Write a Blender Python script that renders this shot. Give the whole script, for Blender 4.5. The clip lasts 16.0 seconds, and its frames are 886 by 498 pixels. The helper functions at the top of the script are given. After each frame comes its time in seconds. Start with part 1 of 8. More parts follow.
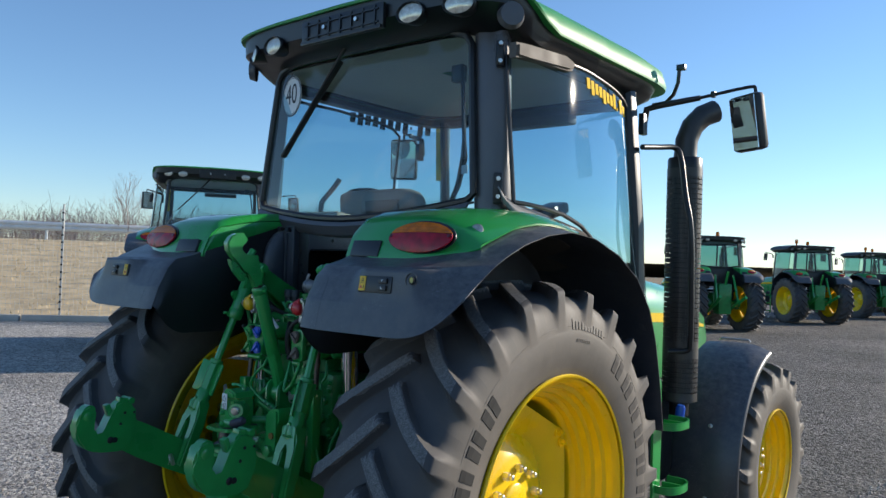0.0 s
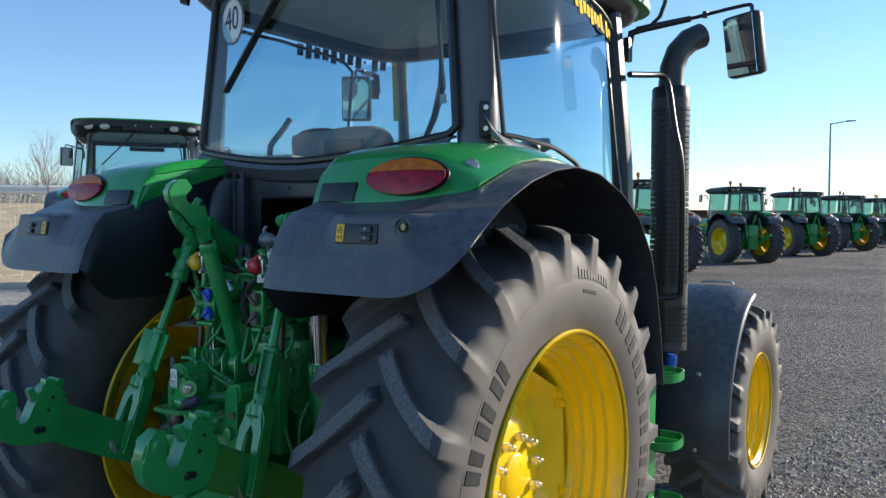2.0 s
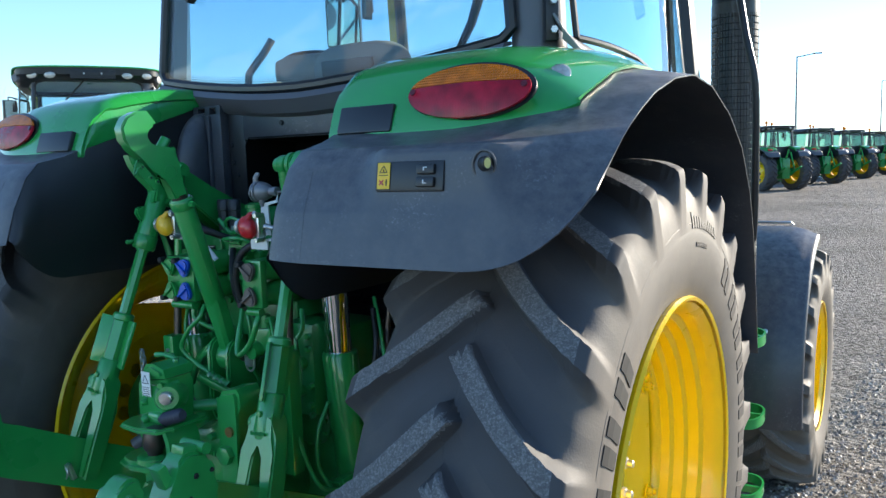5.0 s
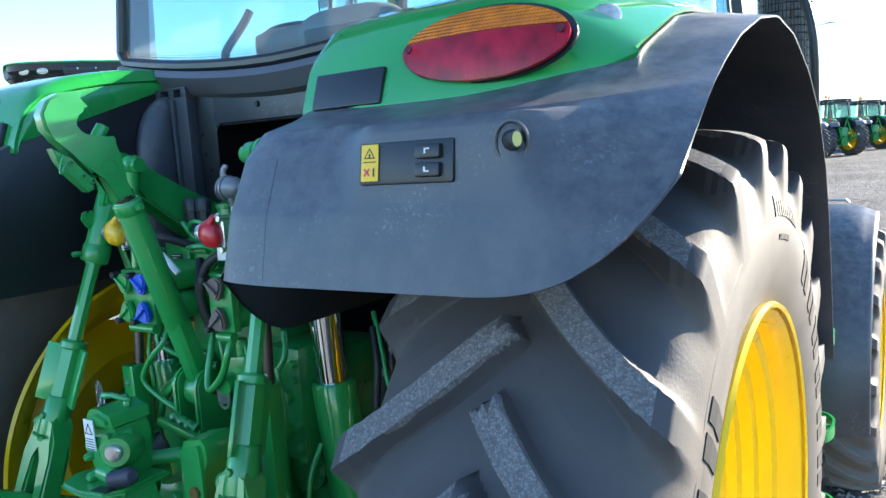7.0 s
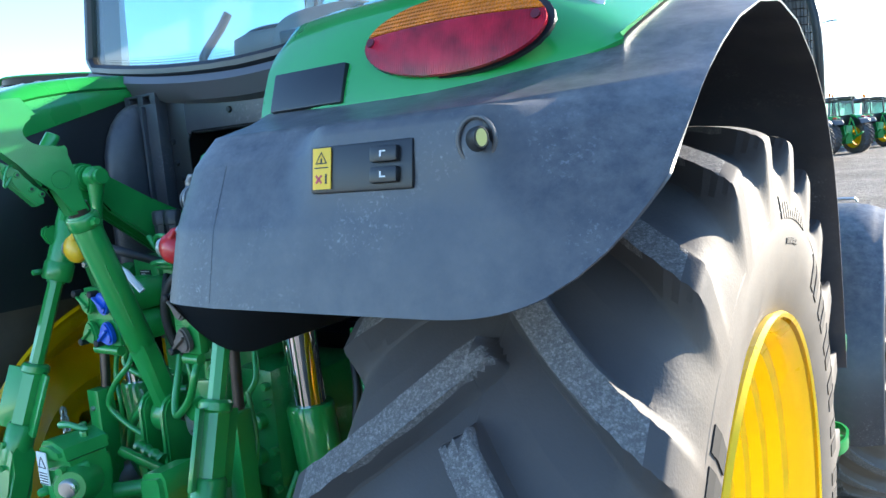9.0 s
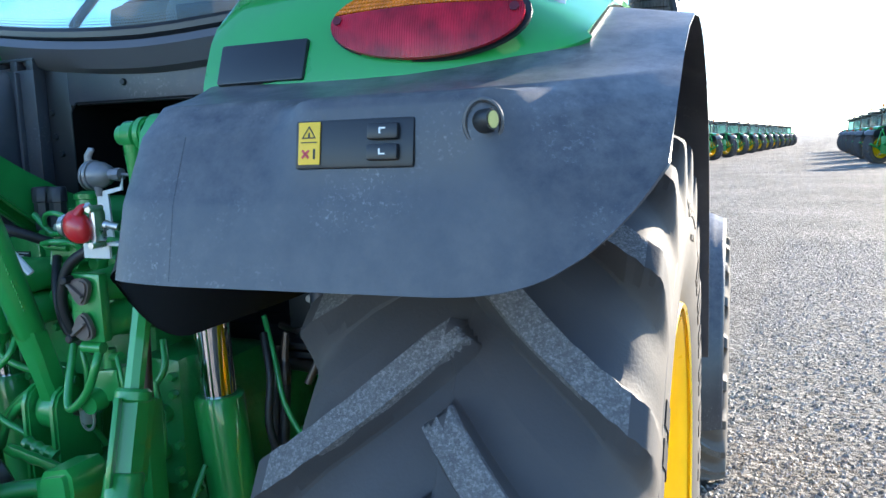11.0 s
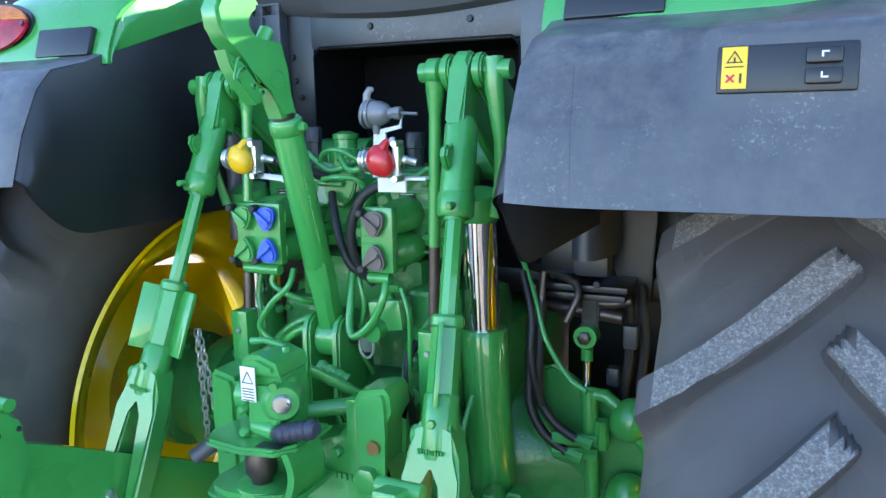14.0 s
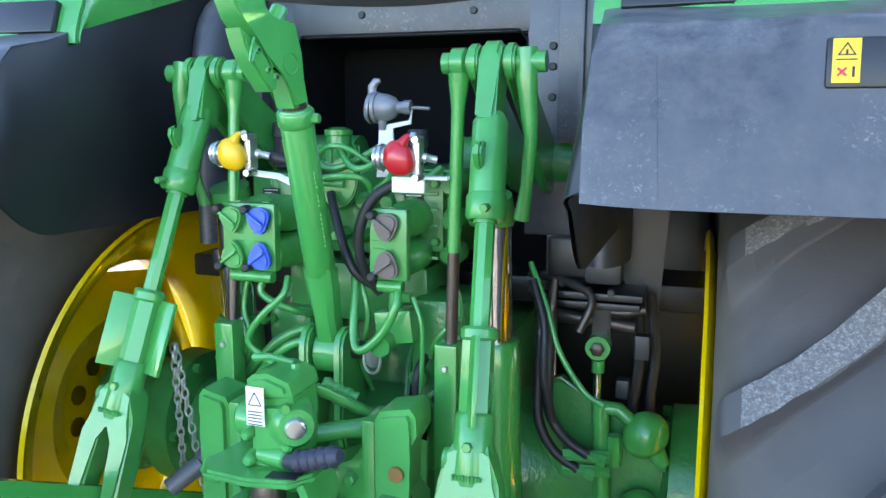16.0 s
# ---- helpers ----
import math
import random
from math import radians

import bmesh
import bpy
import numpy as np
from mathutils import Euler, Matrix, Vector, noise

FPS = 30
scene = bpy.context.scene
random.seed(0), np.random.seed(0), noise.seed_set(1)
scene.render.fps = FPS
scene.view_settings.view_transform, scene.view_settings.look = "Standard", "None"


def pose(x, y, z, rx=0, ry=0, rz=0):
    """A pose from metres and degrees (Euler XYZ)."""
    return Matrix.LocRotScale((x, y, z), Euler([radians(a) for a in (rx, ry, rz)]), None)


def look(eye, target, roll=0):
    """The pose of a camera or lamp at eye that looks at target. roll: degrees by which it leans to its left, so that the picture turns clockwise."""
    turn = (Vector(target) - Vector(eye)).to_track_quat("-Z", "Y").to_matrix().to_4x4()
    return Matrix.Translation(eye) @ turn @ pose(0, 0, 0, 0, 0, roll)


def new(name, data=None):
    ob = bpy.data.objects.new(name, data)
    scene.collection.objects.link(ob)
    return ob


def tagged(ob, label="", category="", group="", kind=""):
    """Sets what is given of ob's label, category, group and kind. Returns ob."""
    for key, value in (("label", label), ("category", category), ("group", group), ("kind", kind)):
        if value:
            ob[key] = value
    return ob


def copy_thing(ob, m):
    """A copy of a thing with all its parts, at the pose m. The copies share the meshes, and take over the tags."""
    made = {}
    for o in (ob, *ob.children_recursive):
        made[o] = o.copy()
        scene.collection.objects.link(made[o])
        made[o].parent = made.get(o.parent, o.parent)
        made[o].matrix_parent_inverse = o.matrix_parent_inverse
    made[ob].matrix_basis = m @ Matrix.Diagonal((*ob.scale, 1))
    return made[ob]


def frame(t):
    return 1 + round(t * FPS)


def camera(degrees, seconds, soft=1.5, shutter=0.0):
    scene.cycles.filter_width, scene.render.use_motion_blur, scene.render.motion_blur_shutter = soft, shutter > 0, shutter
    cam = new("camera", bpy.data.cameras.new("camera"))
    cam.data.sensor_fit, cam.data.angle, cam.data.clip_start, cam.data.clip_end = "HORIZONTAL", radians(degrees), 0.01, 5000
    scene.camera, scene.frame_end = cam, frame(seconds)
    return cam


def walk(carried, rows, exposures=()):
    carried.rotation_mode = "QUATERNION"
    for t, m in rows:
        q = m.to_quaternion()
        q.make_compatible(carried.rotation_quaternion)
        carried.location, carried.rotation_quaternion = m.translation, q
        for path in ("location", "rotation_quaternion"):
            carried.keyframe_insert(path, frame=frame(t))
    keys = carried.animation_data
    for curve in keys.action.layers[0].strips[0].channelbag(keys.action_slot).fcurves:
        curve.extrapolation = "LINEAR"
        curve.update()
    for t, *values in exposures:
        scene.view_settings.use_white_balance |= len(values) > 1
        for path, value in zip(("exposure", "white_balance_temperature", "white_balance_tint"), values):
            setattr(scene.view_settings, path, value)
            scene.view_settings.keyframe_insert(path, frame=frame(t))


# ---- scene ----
cam = camera(60.3, 16.0)
PATH = [
    (0, (2.489, -2.416, 1.684), (1.222, -0.869, 1.725), 1.9),
    (0.5, (2.427, -2.46, 1.684), (1.22, -0.865, 1.683), 1.8),
    (1, (2.328, -2.392, 1.666), (1.148, -0.778, 1.634), 1.3),
    (1.5, (2.21, -2.259, 1.677), (1.046, -0.634, 1.621), 0.7),
    (2, (2.114, -2.2, 1.658), (0.983, -0.552, 1.575), 0.1),
    (2.5, (1.953, -2.186, 1.667), (0.884, -0.5, 1.556), -0.3),
    (3, (1.803, -2.202, 1.676), (0.792, -0.482, 1.535), -0.6),
    (3.5, (1.711, -2.19, 1.667), (0.717, -0.463, 1.501), -0.9),
    (4, (1.647, -2.043, 1.658), (0.625, -0.335, 1.467), -1.3),
    (4.5, (1.587, -1.876, 1.648), (0.535, -0.189, 1.435), -1.6),
    (4.7, (1.579, -1.839, 1.638), (0.524, -0.154, 1.421), -1.7),
    (6.8, (1.345, -1.502, 1.629), (0.292, 0.179, 1.372), -3.5),
    (7, (1.352, -1.463, 1.627), (0.27, 0.199, 1.37), -3.9),
    (7.5, (1.365, -1.407, 1.621), (0.199, 0.197, 1.363), -4.7),
    (8, (1.38, -1.376, 1.623), (0.168, 0.194, 1.366), -5.3),
    (8.5, (1.378, -1.347, 1.615), (0.191, 0.242, 1.363), -5.4),
    (9, (1.332, -1.343, 1.619), (0.238, 0.314, 1.378), -5.0),
    (9.2, (1.29, -1.357, 1.627), (0.254, 0.337, 1.39), -4.7),
    (11.3, (1.184, -1.47, 1.602), (0.483, 0.383, 1.326), -1.8),
    (11.5, (1.21, -1.516, 1.597), (0.498, 0.329, 1.303), -1.7),
    (12, (1.221, -1.613, 1.591), (0.426, 0.191, 1.251), -1.8),
    (12.5, (1.141, -1.652, 1.61), (0.278, 0.116, 1.257), -2.1),
    (13, (1.017, -1.667, 1.608), (0.112, 0.081, 1.253), -2.1),
    (13.5, (0.892, -1.679, 1.597), (0.008, 0.08, 1.248), -1.6),
    (14, (0.822, -1.625, 1.572), (-0.024, 0.154, 1.224), -1.2),
    (14.5, (0.767, -1.496, 1.551), (-0.054, 0.295, 1.203), -0.8),
    (15, (0.718, -1.422, 1.531), (-0.038, 0.397, 1.187), -0.3),
    (15.5, (0.682, -1.467, 1.543), (-0.01, 0.376, 1.196), -0.3),
    (16, (0.606, -1.598, 1.553), (-0.023, 0.271, 1.221), 0.2),
]
EXPOSURES = [(0.0, 0.5, 6500, 10), (2.0, 0.7, 6500, 10), (3.5, 1.0, 6600, 8), (4.5, 1.3, 6600, 8), (7.0, 2.2, 6500, 9), (9.0, 2.3, 6500, 9), (11.5, 2.2, 6500, 10), (12.5, 2.55, 6600, 10), (13.5, 3.08, 7300, 15), (14.5, 3.1, 7500, 17), (16.0, 3.3, 8000, 18)]
walk(cam, [(t, look(eye, target, roll)) for t, eye, target, roll in PATH], EXPOSURES)

# ---- world and sun ----
SUN_AZ, SUN_EL = 29.0, 18.5  # degrees to the right of the tractor's nose, and above the horizon
world = bpy.data.worlds.new("sky")
scene.world = world
world.use_nodes = True
sky = world.node_tree.nodes.new("ShaderNodeTexSky")
sky.sky_type, sky.sun_disc = "NISHITA", False
sky.sun_elevation, sky.sun_rotation = radians(SUN_EL), radians(SUN_AZ)
sky.air_density, sky.dust_density, sky.ozone_density, sky.altitude = 1.0, 0.0, 4.6, 100.0
world.node_tree.links.new(sky.outputs[0], world.node_tree.nodes["Background"].inputs[0])
world.node_tree.nodes["Background"].inputs[1].default_value = 0.13
sun = new("sun", bpy.data.lights.new("sun", "SUN"))
sun.data.energy, sun.data.angle, sun.data.color = 4.4, radians(0.53), (1.0, 0.89, 0.74)
sun_way = Vector((math.sin(radians(SUN_AZ)) * math.cos(radians(SUN_EL)), math.cos(radians(SUN_AZ)) * math.cos(radians(SUN_EL)), math.sin(radians(SUN_EL))))
sun.matrix_world = look(sun_way * 60, (0, 0, 0))
scene.view_settings.exposure = 0.0


# ---- materials ----
def surface(name, colour, rough=0.5, metal=0.0, coat=0.0, vary=0.12, scale=6.0, fine=180.0, bump=0.0, dirt=None, dirt_amount=0.0, rand=0.0, coat_rough=0.1, ior=1.5):
    """A painted, plastic or metal surface: cloudy variation, fine grain and, where dirt is given, dusty patches."""
    m = bpy.data.materials.new(name)
    m.use_nodes = True
    n, l = m.node_tree.nodes, m.node_tree.links
    b = n["Principled BSDF"]
    tc = n.new("ShaderNodeTexCoord")
    cloud = n.new("ShaderNodeTexNoise")
    cloud.inputs["Scale"].default_value, cloud.inputs["Detail"].default_value = scale, 6
    l.new(tc.outputs["Object"], cloud.inputs["Vector"])
    grain = n.new("ShaderNodeTexNoise")
    grain.inputs["Scale"].default_value, grain.inputs["Detail"].default_value = fine, 3
    l.new(tc.outputs["Object"], grain.inputs["Vector"])
    ramp = n.new("ShaderNodeMapRange")
    ramp.inputs[1].default_value, ramp.inputs[2].default_value = 0.25, 0.75
    ramp.inputs[3].default_value, ramp.inputs[4].default_value = 1 - vary, 1 + vary
    l.new(cloud.outputs["Fac"], ramp.inputs[0])
    mul = n.new("ShaderNodeVectorMath")
    mul.operation = "SCALE"
    mul.inputs[0].default_value = colour
    l.new(ramp.outputs[0], mul.inputs["Scale"])
    out = mul.outputs[0]
    if rand:
        info = n.new("ShaderNodeObjectInfo")
        r2 = n.new("ShaderNodeMapRange")
        r2.inputs[3].default_value, r2.inputs[4].default_value = 1 - rand, 1 + rand
        l.new(info.outputs["Random"], r2.inputs[0])
        m2 = n.new("ShaderNodeVectorMath")
        m2.operation = "SCALE"
        l.new(out, m2.inputs[0])
        l.new(r2.outputs[0], m2.inputs["Scale"])
        out = m2.outputs[0]
    if dirt:
        spots = n.new("ShaderNodeTexNoise")
        spots.inputs["Scale"].default_value, spots.inputs["Detail"].default_value, spots.inputs["Roughness"].default_value = scale * 2.3, 9, 0.7
        l.new(tc.outputs["Object"], spots.inputs["Vector"])
        r3 = n.new("ShaderNodeMapRange")
        r3.inputs[1].default_value, r3.inputs[2].default_value, r3.inputs[4].default_value = 0.48, 0.78, dirt_amount
        l.new(spots.outputs["Fac"], r3.inputs[0])
        mix = n.new("ShaderNodeMix")
        mix.data_type = "RGBA"
        l.new(r3.outputs[0], mix.inputs[0])
        l.new(out, mix.inputs[6])
        mix.inputs[7].default_value = (*dirt, 1)
        out = mix.outputs[2]
    l.new(out, b.inputs["Base Color"])
    rr = n.new("ShaderNodeMapRange")
    rr.inputs[1].default_value, rr.inputs[2].default_value = 0.2, 0.8
    rr.inputs[3].default_value, rr.inputs[4].default_value = rough * 0.8, min(1.0, rough * 1.2)
    l.new(cloud.outputs["Fac"], rr.inputs[0])
    l.new(rr.outputs[0], b.inputs["Roughness"])
    b.inputs["Metallic"].default_value = metal
    b.inputs["IOR"].default_value = 1.36 if coat > 0.4 else ior
    b.inputs["Coat Weight"].default_value, b.inputs["Coat Roughness"].default_value = coat, coat_rough
    if bump:
        bp = n.new("ShaderNodeBump")
        bp.inputs["Strength"].default_value, bp.inputs["Distance"].default_value = bump, 0.002
        l.new(grain.outputs["Fac"], bp.inputs["Height"])
        l.new(bp.outputs[0], b.inputs["Normal"])
        if coat:
            l.new(bp.outputs[0], b.inputs["Coat Normal"])
    return m


def pane_material(name, tint, gloss=1.0, rough=0.0, dusty=0.03):
    """A tinted pane: clear apart from its tint, with mirror gloss that grows towards grazing view."""
    m = bpy.data.materials.new(name)
    m.use_nodes = True
    n, l = m.node_tree.nodes, m.node_tree.links
    n.remove(n["Principled BSDF"])
    clear, shine = n.new("ShaderNodeBsdfTransparent"), n.new("ShaderNodeBsdfGlossy")
    mix, tilt, steep, gain = n.new("ShaderNodeMixShader"), n.new("ShaderNodeLayerWeight"), n.new("ShaderNodeMath"), n.new("ShaderNodeMath")
    clear.inputs[0].default_value = (*tint, 1)
    shine.inputs["Roughness"].default_value = rough
    shine.inputs["Color"].default_value = (gloss, gloss, gloss, 1)
    tilt.inputs[0].default_value = 0.5
    steep.operation, gain.operation = "POWER", "MULTIPLY_ADD"
    steep.inputs[1].default_value, gain.inputs[1].default_value, gain.inputs[2].default_value = 4.5, 0.9, 0.035
    l.new(tilt.outputs["Facing"], steep.inputs[0])
    l.new(steep.outputs[0], gain.inputs[0])
    l.new(gain.outputs[0], mix.inputs[0])
    l.new(clear.outputs[0], mix.inputs[1])
    l.new(shine.outputs[0], mix.inputs[2])
    # thin film of dust that catches light from either side
    tc, cloud, share, dust, film = n.new("ShaderNodeTexCoord"), n.new("ShaderNodeTexNoise"), n.new("ShaderNodeMapRange"), n.new("ShaderNodeBsdfTranslucent"), n.new("ShaderNodeMixShader")
    cloud.inputs["Scale"].default_value, cloud.inputs["Detail"].default_value = 3.0, 7
    share.inputs[1].default_value, share.inputs[2].default_value, share.inputs[3].default_value, share.inputs[4].default_value = 0.3, 0.75, dusty * 0.5, dusty * 1.6
    dust.inputs[0].default_value = (0.8, 0.78, 0.74, 1)
    l.new(tc.outputs["Object"], cloud.inputs["Vector"])
    l.new(cloud.outputs["Fac"], share.inputs[0])
    l.new(share.outputs[0], film.inputs[0])
    l.new(mix.outputs[0], film.inputs[1])
    l.new(dust.outputs[0], film.inputs[2])
    l.new(film.outputs[0], n["Material Output"].inputs[0])
    return m


GREEN = surface("green_paint", (0.020, 0.30, 0.062), 0.30, coat=0.85, vary=0.08, bump=0.035, fine=40, coat_rough=0.04)
CAST = surface("green_cast_iron", (0.021, 0.29, 0.062), 0.34, coat=0.85, vary=0.14, scale=14, fine=420, bump=0.14, coat_rough=0.08)
# darker copy of the cast green: shade deep among the parts is put into it
CAST_DARK = surface("green_gearbox_paint", (0.015, 0.215, 0.050), 0.38, coat=0.5, vary=0.25, scale=10, fine=90, bump=0.6, coat_rough=0.08)
ROOF = surface("green_roof_plastic", (0.020, 0.27, 0.058), 0.5, coat=0.15, vary=0.08, fine=60, bump=0.03, coat_rough=0.3)
YELLOW = surface("yellow_paint", (0.9, 0.6, 0.004), 0.3, coat=0.6, vary=0.05, bump=0.04, fine=50)
BLACK = surface("black_plastic", (0.038, 0.042, 0.053), 0.40, vary=0.12, scale=5, fine=900, bump=0.12, dirt=(0.15, 0.145, 0.14), dirt_amount=0.26, ior=1.62)


def dusty_sunlit_tops(m, dust, most):
    """Pale dust on faces that look up, in uneven patches, with sunlit brightness painted in."""
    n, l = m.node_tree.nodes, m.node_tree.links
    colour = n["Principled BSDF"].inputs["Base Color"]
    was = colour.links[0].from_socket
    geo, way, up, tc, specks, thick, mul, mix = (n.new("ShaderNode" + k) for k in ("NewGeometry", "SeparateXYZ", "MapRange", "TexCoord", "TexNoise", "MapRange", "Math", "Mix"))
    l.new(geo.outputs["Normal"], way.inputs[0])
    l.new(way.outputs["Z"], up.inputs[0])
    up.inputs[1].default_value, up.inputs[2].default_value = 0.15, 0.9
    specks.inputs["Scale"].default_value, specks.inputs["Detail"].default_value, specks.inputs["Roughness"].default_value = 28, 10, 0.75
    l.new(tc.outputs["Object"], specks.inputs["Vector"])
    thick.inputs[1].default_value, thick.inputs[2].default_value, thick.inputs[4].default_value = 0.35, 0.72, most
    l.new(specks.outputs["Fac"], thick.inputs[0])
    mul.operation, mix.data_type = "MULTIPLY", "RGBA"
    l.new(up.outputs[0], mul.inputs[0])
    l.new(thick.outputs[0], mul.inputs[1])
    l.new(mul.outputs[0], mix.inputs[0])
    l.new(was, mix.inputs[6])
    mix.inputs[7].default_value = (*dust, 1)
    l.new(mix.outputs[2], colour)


def scuffs(m, pale, most):
    """Pale flecks rubbed into the surface, in patches."""
    n, l = m.node_tree.nodes, m.node_tree.links
    colour = n["Principled BSDF"].inputs["Base Color"]
    was = colour.links[0].from_socket
    tc, flecks, patch, sharp, where, mul, mix = (n.new("ShaderNode" + k) for k in ("TexCoord", "TexNoise", "TexNoise", "MapRange", "MapRange", "Math", "Mix"))
    flecks.inputs["Scale"].default_value, flecks.inputs["Detail"].default_value, flecks.inputs["Roughness"].default_value = 170, 4, 0.7
    patch.inputs["Scale"].default_value, patch.inputs["Detail"].default_value = 9, 5
    sharp.inputs[1].default_value, sharp.inputs[2].default_value = 0.56, 0.68
    where.inputs[1].default_value, where.inputs[2].default_value, where.inputs[4].default_value = 0.50, 0.66, most
    mul.operation, mix.data_type = "MULTIPLY", "RGBA"
    for a, b in ((tc.outputs["Object"], flecks.inputs["Vector"]), (tc.outputs["Object"], patch.inputs["Vector"]), (flecks.outputs["Fac"], sharp.inputs[0]), (patch.outputs["Fac"], where.inputs[0]),
                 (sharp.outputs[0], mul.inputs[0]), (where.outputs[0], mul.inputs[1]), (mul.outputs[0], mix.inputs[0]), (was, mix.inputs[6])):
        l.new(a, b)
    mix.inputs[7].default_value = (*pale, 1)
    l.new(mix.outputs[2], colour)


scuffs(BLACK, (0.26, 0.27, 0.29), 0.55)
dusty_sunlit_tops(BLACK, (0.24, 0.23, 0.215), 0.75)
SMOOTH_BLACK = surface("smooth_black_plastic", (0.013, 0.014, 0.016), 0.35, vary=0.12, fine=500, bump=0.05)
TREAD = surface("scuffed_tread_rubber", (0.105, 0.105, 0.107), 0.75, vary=0.35, scale=110, fine=420, bump=0.9, dirt=(0.42, 0.42, 0.41), dirt_amount=0.75)
RUBBER = surface("tyre_rubber", (0.108, 0.095, 0.083), 0.7, vary=0.25, scale=7, fine=240, bump=0.2, dirt=(0.148, 0.128, 0.105), dirt_amount=0.5)
def dust_and_tread_shade(m, low, high, share, tread_shade):
    """Dusty sidewalls, and darker rubber towards the tread, partly its shade painted in: the dust fades out with the
    radius.
    """
    n, l = m.node_tree.nodes, m.node_tree.links
    colour = n["Principled BSDF"].inputs["Base Color"]
    was = colour.links[0].from_socket
    tc, flat, far, ramp, mix = n.new("ShaderNodeTexCoord"), n.new("ShaderNodeVectorMath"), n.new("ShaderNodeVectorMath"), n.new("ShaderNodeMapRange"), n.new("ShaderNodeMix")
    flat.operation, far.operation, mix.data_type = "MULTIPLY", "LENGTH", "RGBA"
    flat.inputs[1].default_value = (0, 1, 1)
    l.new(tc.outputs["Object"], flat.inputs[0])
    l.new(flat.outputs[0], far.inputs[0])
    patchy = n.new("ShaderNodeTexNoise")
    patchy.inputs["Scale"].default_value, patchy.inputs["Detail"].default_value = 9, 6
    l.new(tc.outputs["Object"], patchy.inputs["Vector"])
    uneven = n.new("ShaderNodeMath")
    uneven.operation = "MULTIPLY_ADD"
    l.new(patchy.outputs["Fac"], uneven.inputs[0])
    uneven.inputs[1].default_value = 0.10
    l.new(far.outputs["Value"], uneven.inputs[2])
    l.new(uneven.outputs[0], ramp.inputs[0])
    ramp.inputs[1].default_value, ramp.inputs[2].default_value, ramp.inputs[3].default_value, ramp.inputs[4].default_value = low + 0.05, high + 0.05, 0.0, share
    l.new(ramp.outputs[0], mix.inputs[0])
    l.new(was, mix.inputs[6])
    mix.inputs[7].default_value = (*tread_shade, 1)
    l.new(mix.outputs[2], colour)


dust_and_tread_shade(RUBBER, 0.70, 0.80, 0.9, (0.050, 0.050, 0.054))
HOSE = surface("black_rubber_hose", (0.015, 0.015, 0.016), 0.5, vary=0.2, fine=300, bump=0.1)
CHROME = surface("chromed_steel", (0.75, 0.75, 0.76), 0.07, metal=1.0, vary=0.03)
STEEL = surface("zinc_plated_steel", (0.62, 0.62, 0.6), 0.3, metal=0.9, vary=0.1, scale=30)
DARK_STEEL = surface("dark_oiled_steel", (0.09, 0.07, 0.06), 0.35, metal=0.7, vary=0.2, scale=20)
GREY = surface("grey_plastic", (0.10, 0.105, 0.115), 0.4, vary=0.1, scale=20, bump=0.1)
TAUPE = surface("brown_grey_plastic", (0.12, 0.095, 0.085), 0.4, vary=0.1, scale=20)
RED = surface("red_plastic", (0.55, 0.012, 0.018), 0.3, coat=0.4, vary=0.08)
BLUE = surface("blue_plastic", (0.012, 0.10, 0.55), 0.3, coat=0.3, vary=0.08)
CAP_YELLOW = surface("yellow_plastic", (0.8, 0.45, 0.01), 0.35, coat=0.3, vary=0.08)
WHITE = surface("white_label", (0.75, 0.75, 0.73), 0.5, vary=0.05)
STICKER = surface("yellow_sticker", (0.82, 0.5, 0.03), 0.45, vary=0.05)
LENS_RED = surface("red_lens", (0.36, 0.005, 0.020), 0.18, coat=0.08, vary=0.7, scale=22, coat_rough=0.03, ior=1.35)
LENS_AMBER = surface("amber_lens", (0.68, 0.16, 0.004), 0.2, coat=0.08, vary=0.3, scale=40, coat_rough=0.03, ior=1.35)
LENS_SCREW = surface("dark_red_screw_well", (0.10, 0.006, 0.012), 0.3, vary=0.2, scale=40)


def ribbed(m, both):
    """Moulded prisms of a lamp lens: fine upright ribs, and rows across them where both is set."""
    n, l = m.node_tree.nodes, m.node_tree.links
    tc, bp = n.new("ShaderNodeTexCoord"), n.new("ShaderNodeBump")
    out = None
    for axis, scale in (("X", 66), ("Z", 60)) if both else (("X", 92),):
        w = n.new("ShaderNodeTexWave")
        w.wave_type, w.bands_direction = "BANDS", axis
        w.inputs["Scale"].default_value, w.inputs["Distortion"].default_value = scale, 0.6
        l.new(tc.outputs["Object"], w.inputs["Vector"])
        if out is None:
            out = w.outputs["Fac"]
        else:
            mul = n.new("ShaderNodeMath")
            mul.operation = "ADD"
            l.new(out, mul.inputs[0])
            l.new(w.outputs["Fac"], mul.inputs[1])
            out = mul.outputs[0]
    bp.inputs["Strength"].default_value, bp.inputs["Distance"].default_value = 0.8, 0.0015 if both else 0.0007
    l.new(out, bp.inputs["Height"])
    l.new(bp.outputs[0], n["Principled BSDF"].inputs["Normal"])


ribbed(LENS_RED, False)
ribbed(LENS_AMBER, True)
LENS_CLEAR = surface("clear_lamp_lens", (0.55, 0.53, 0.45), 0.12, metal=0.35, coat=1.0, vary=0.35, scale=60)
BEIGE = surface("beige_trim", (0.46, 0.44, 0.38), 0.7, vary=0.08, fine=400, bump=0.1)
SEAT = surface("grey_seat_fabric", (0.19, 0.19, 0.175), 0.85, vary=0.15, scale=12, fine=500, bump=0.3)
MIRROR = surface("mirror_glass", (0.9, 0.9, 0.9), 0.02, metal=1.0, vary=0.0)
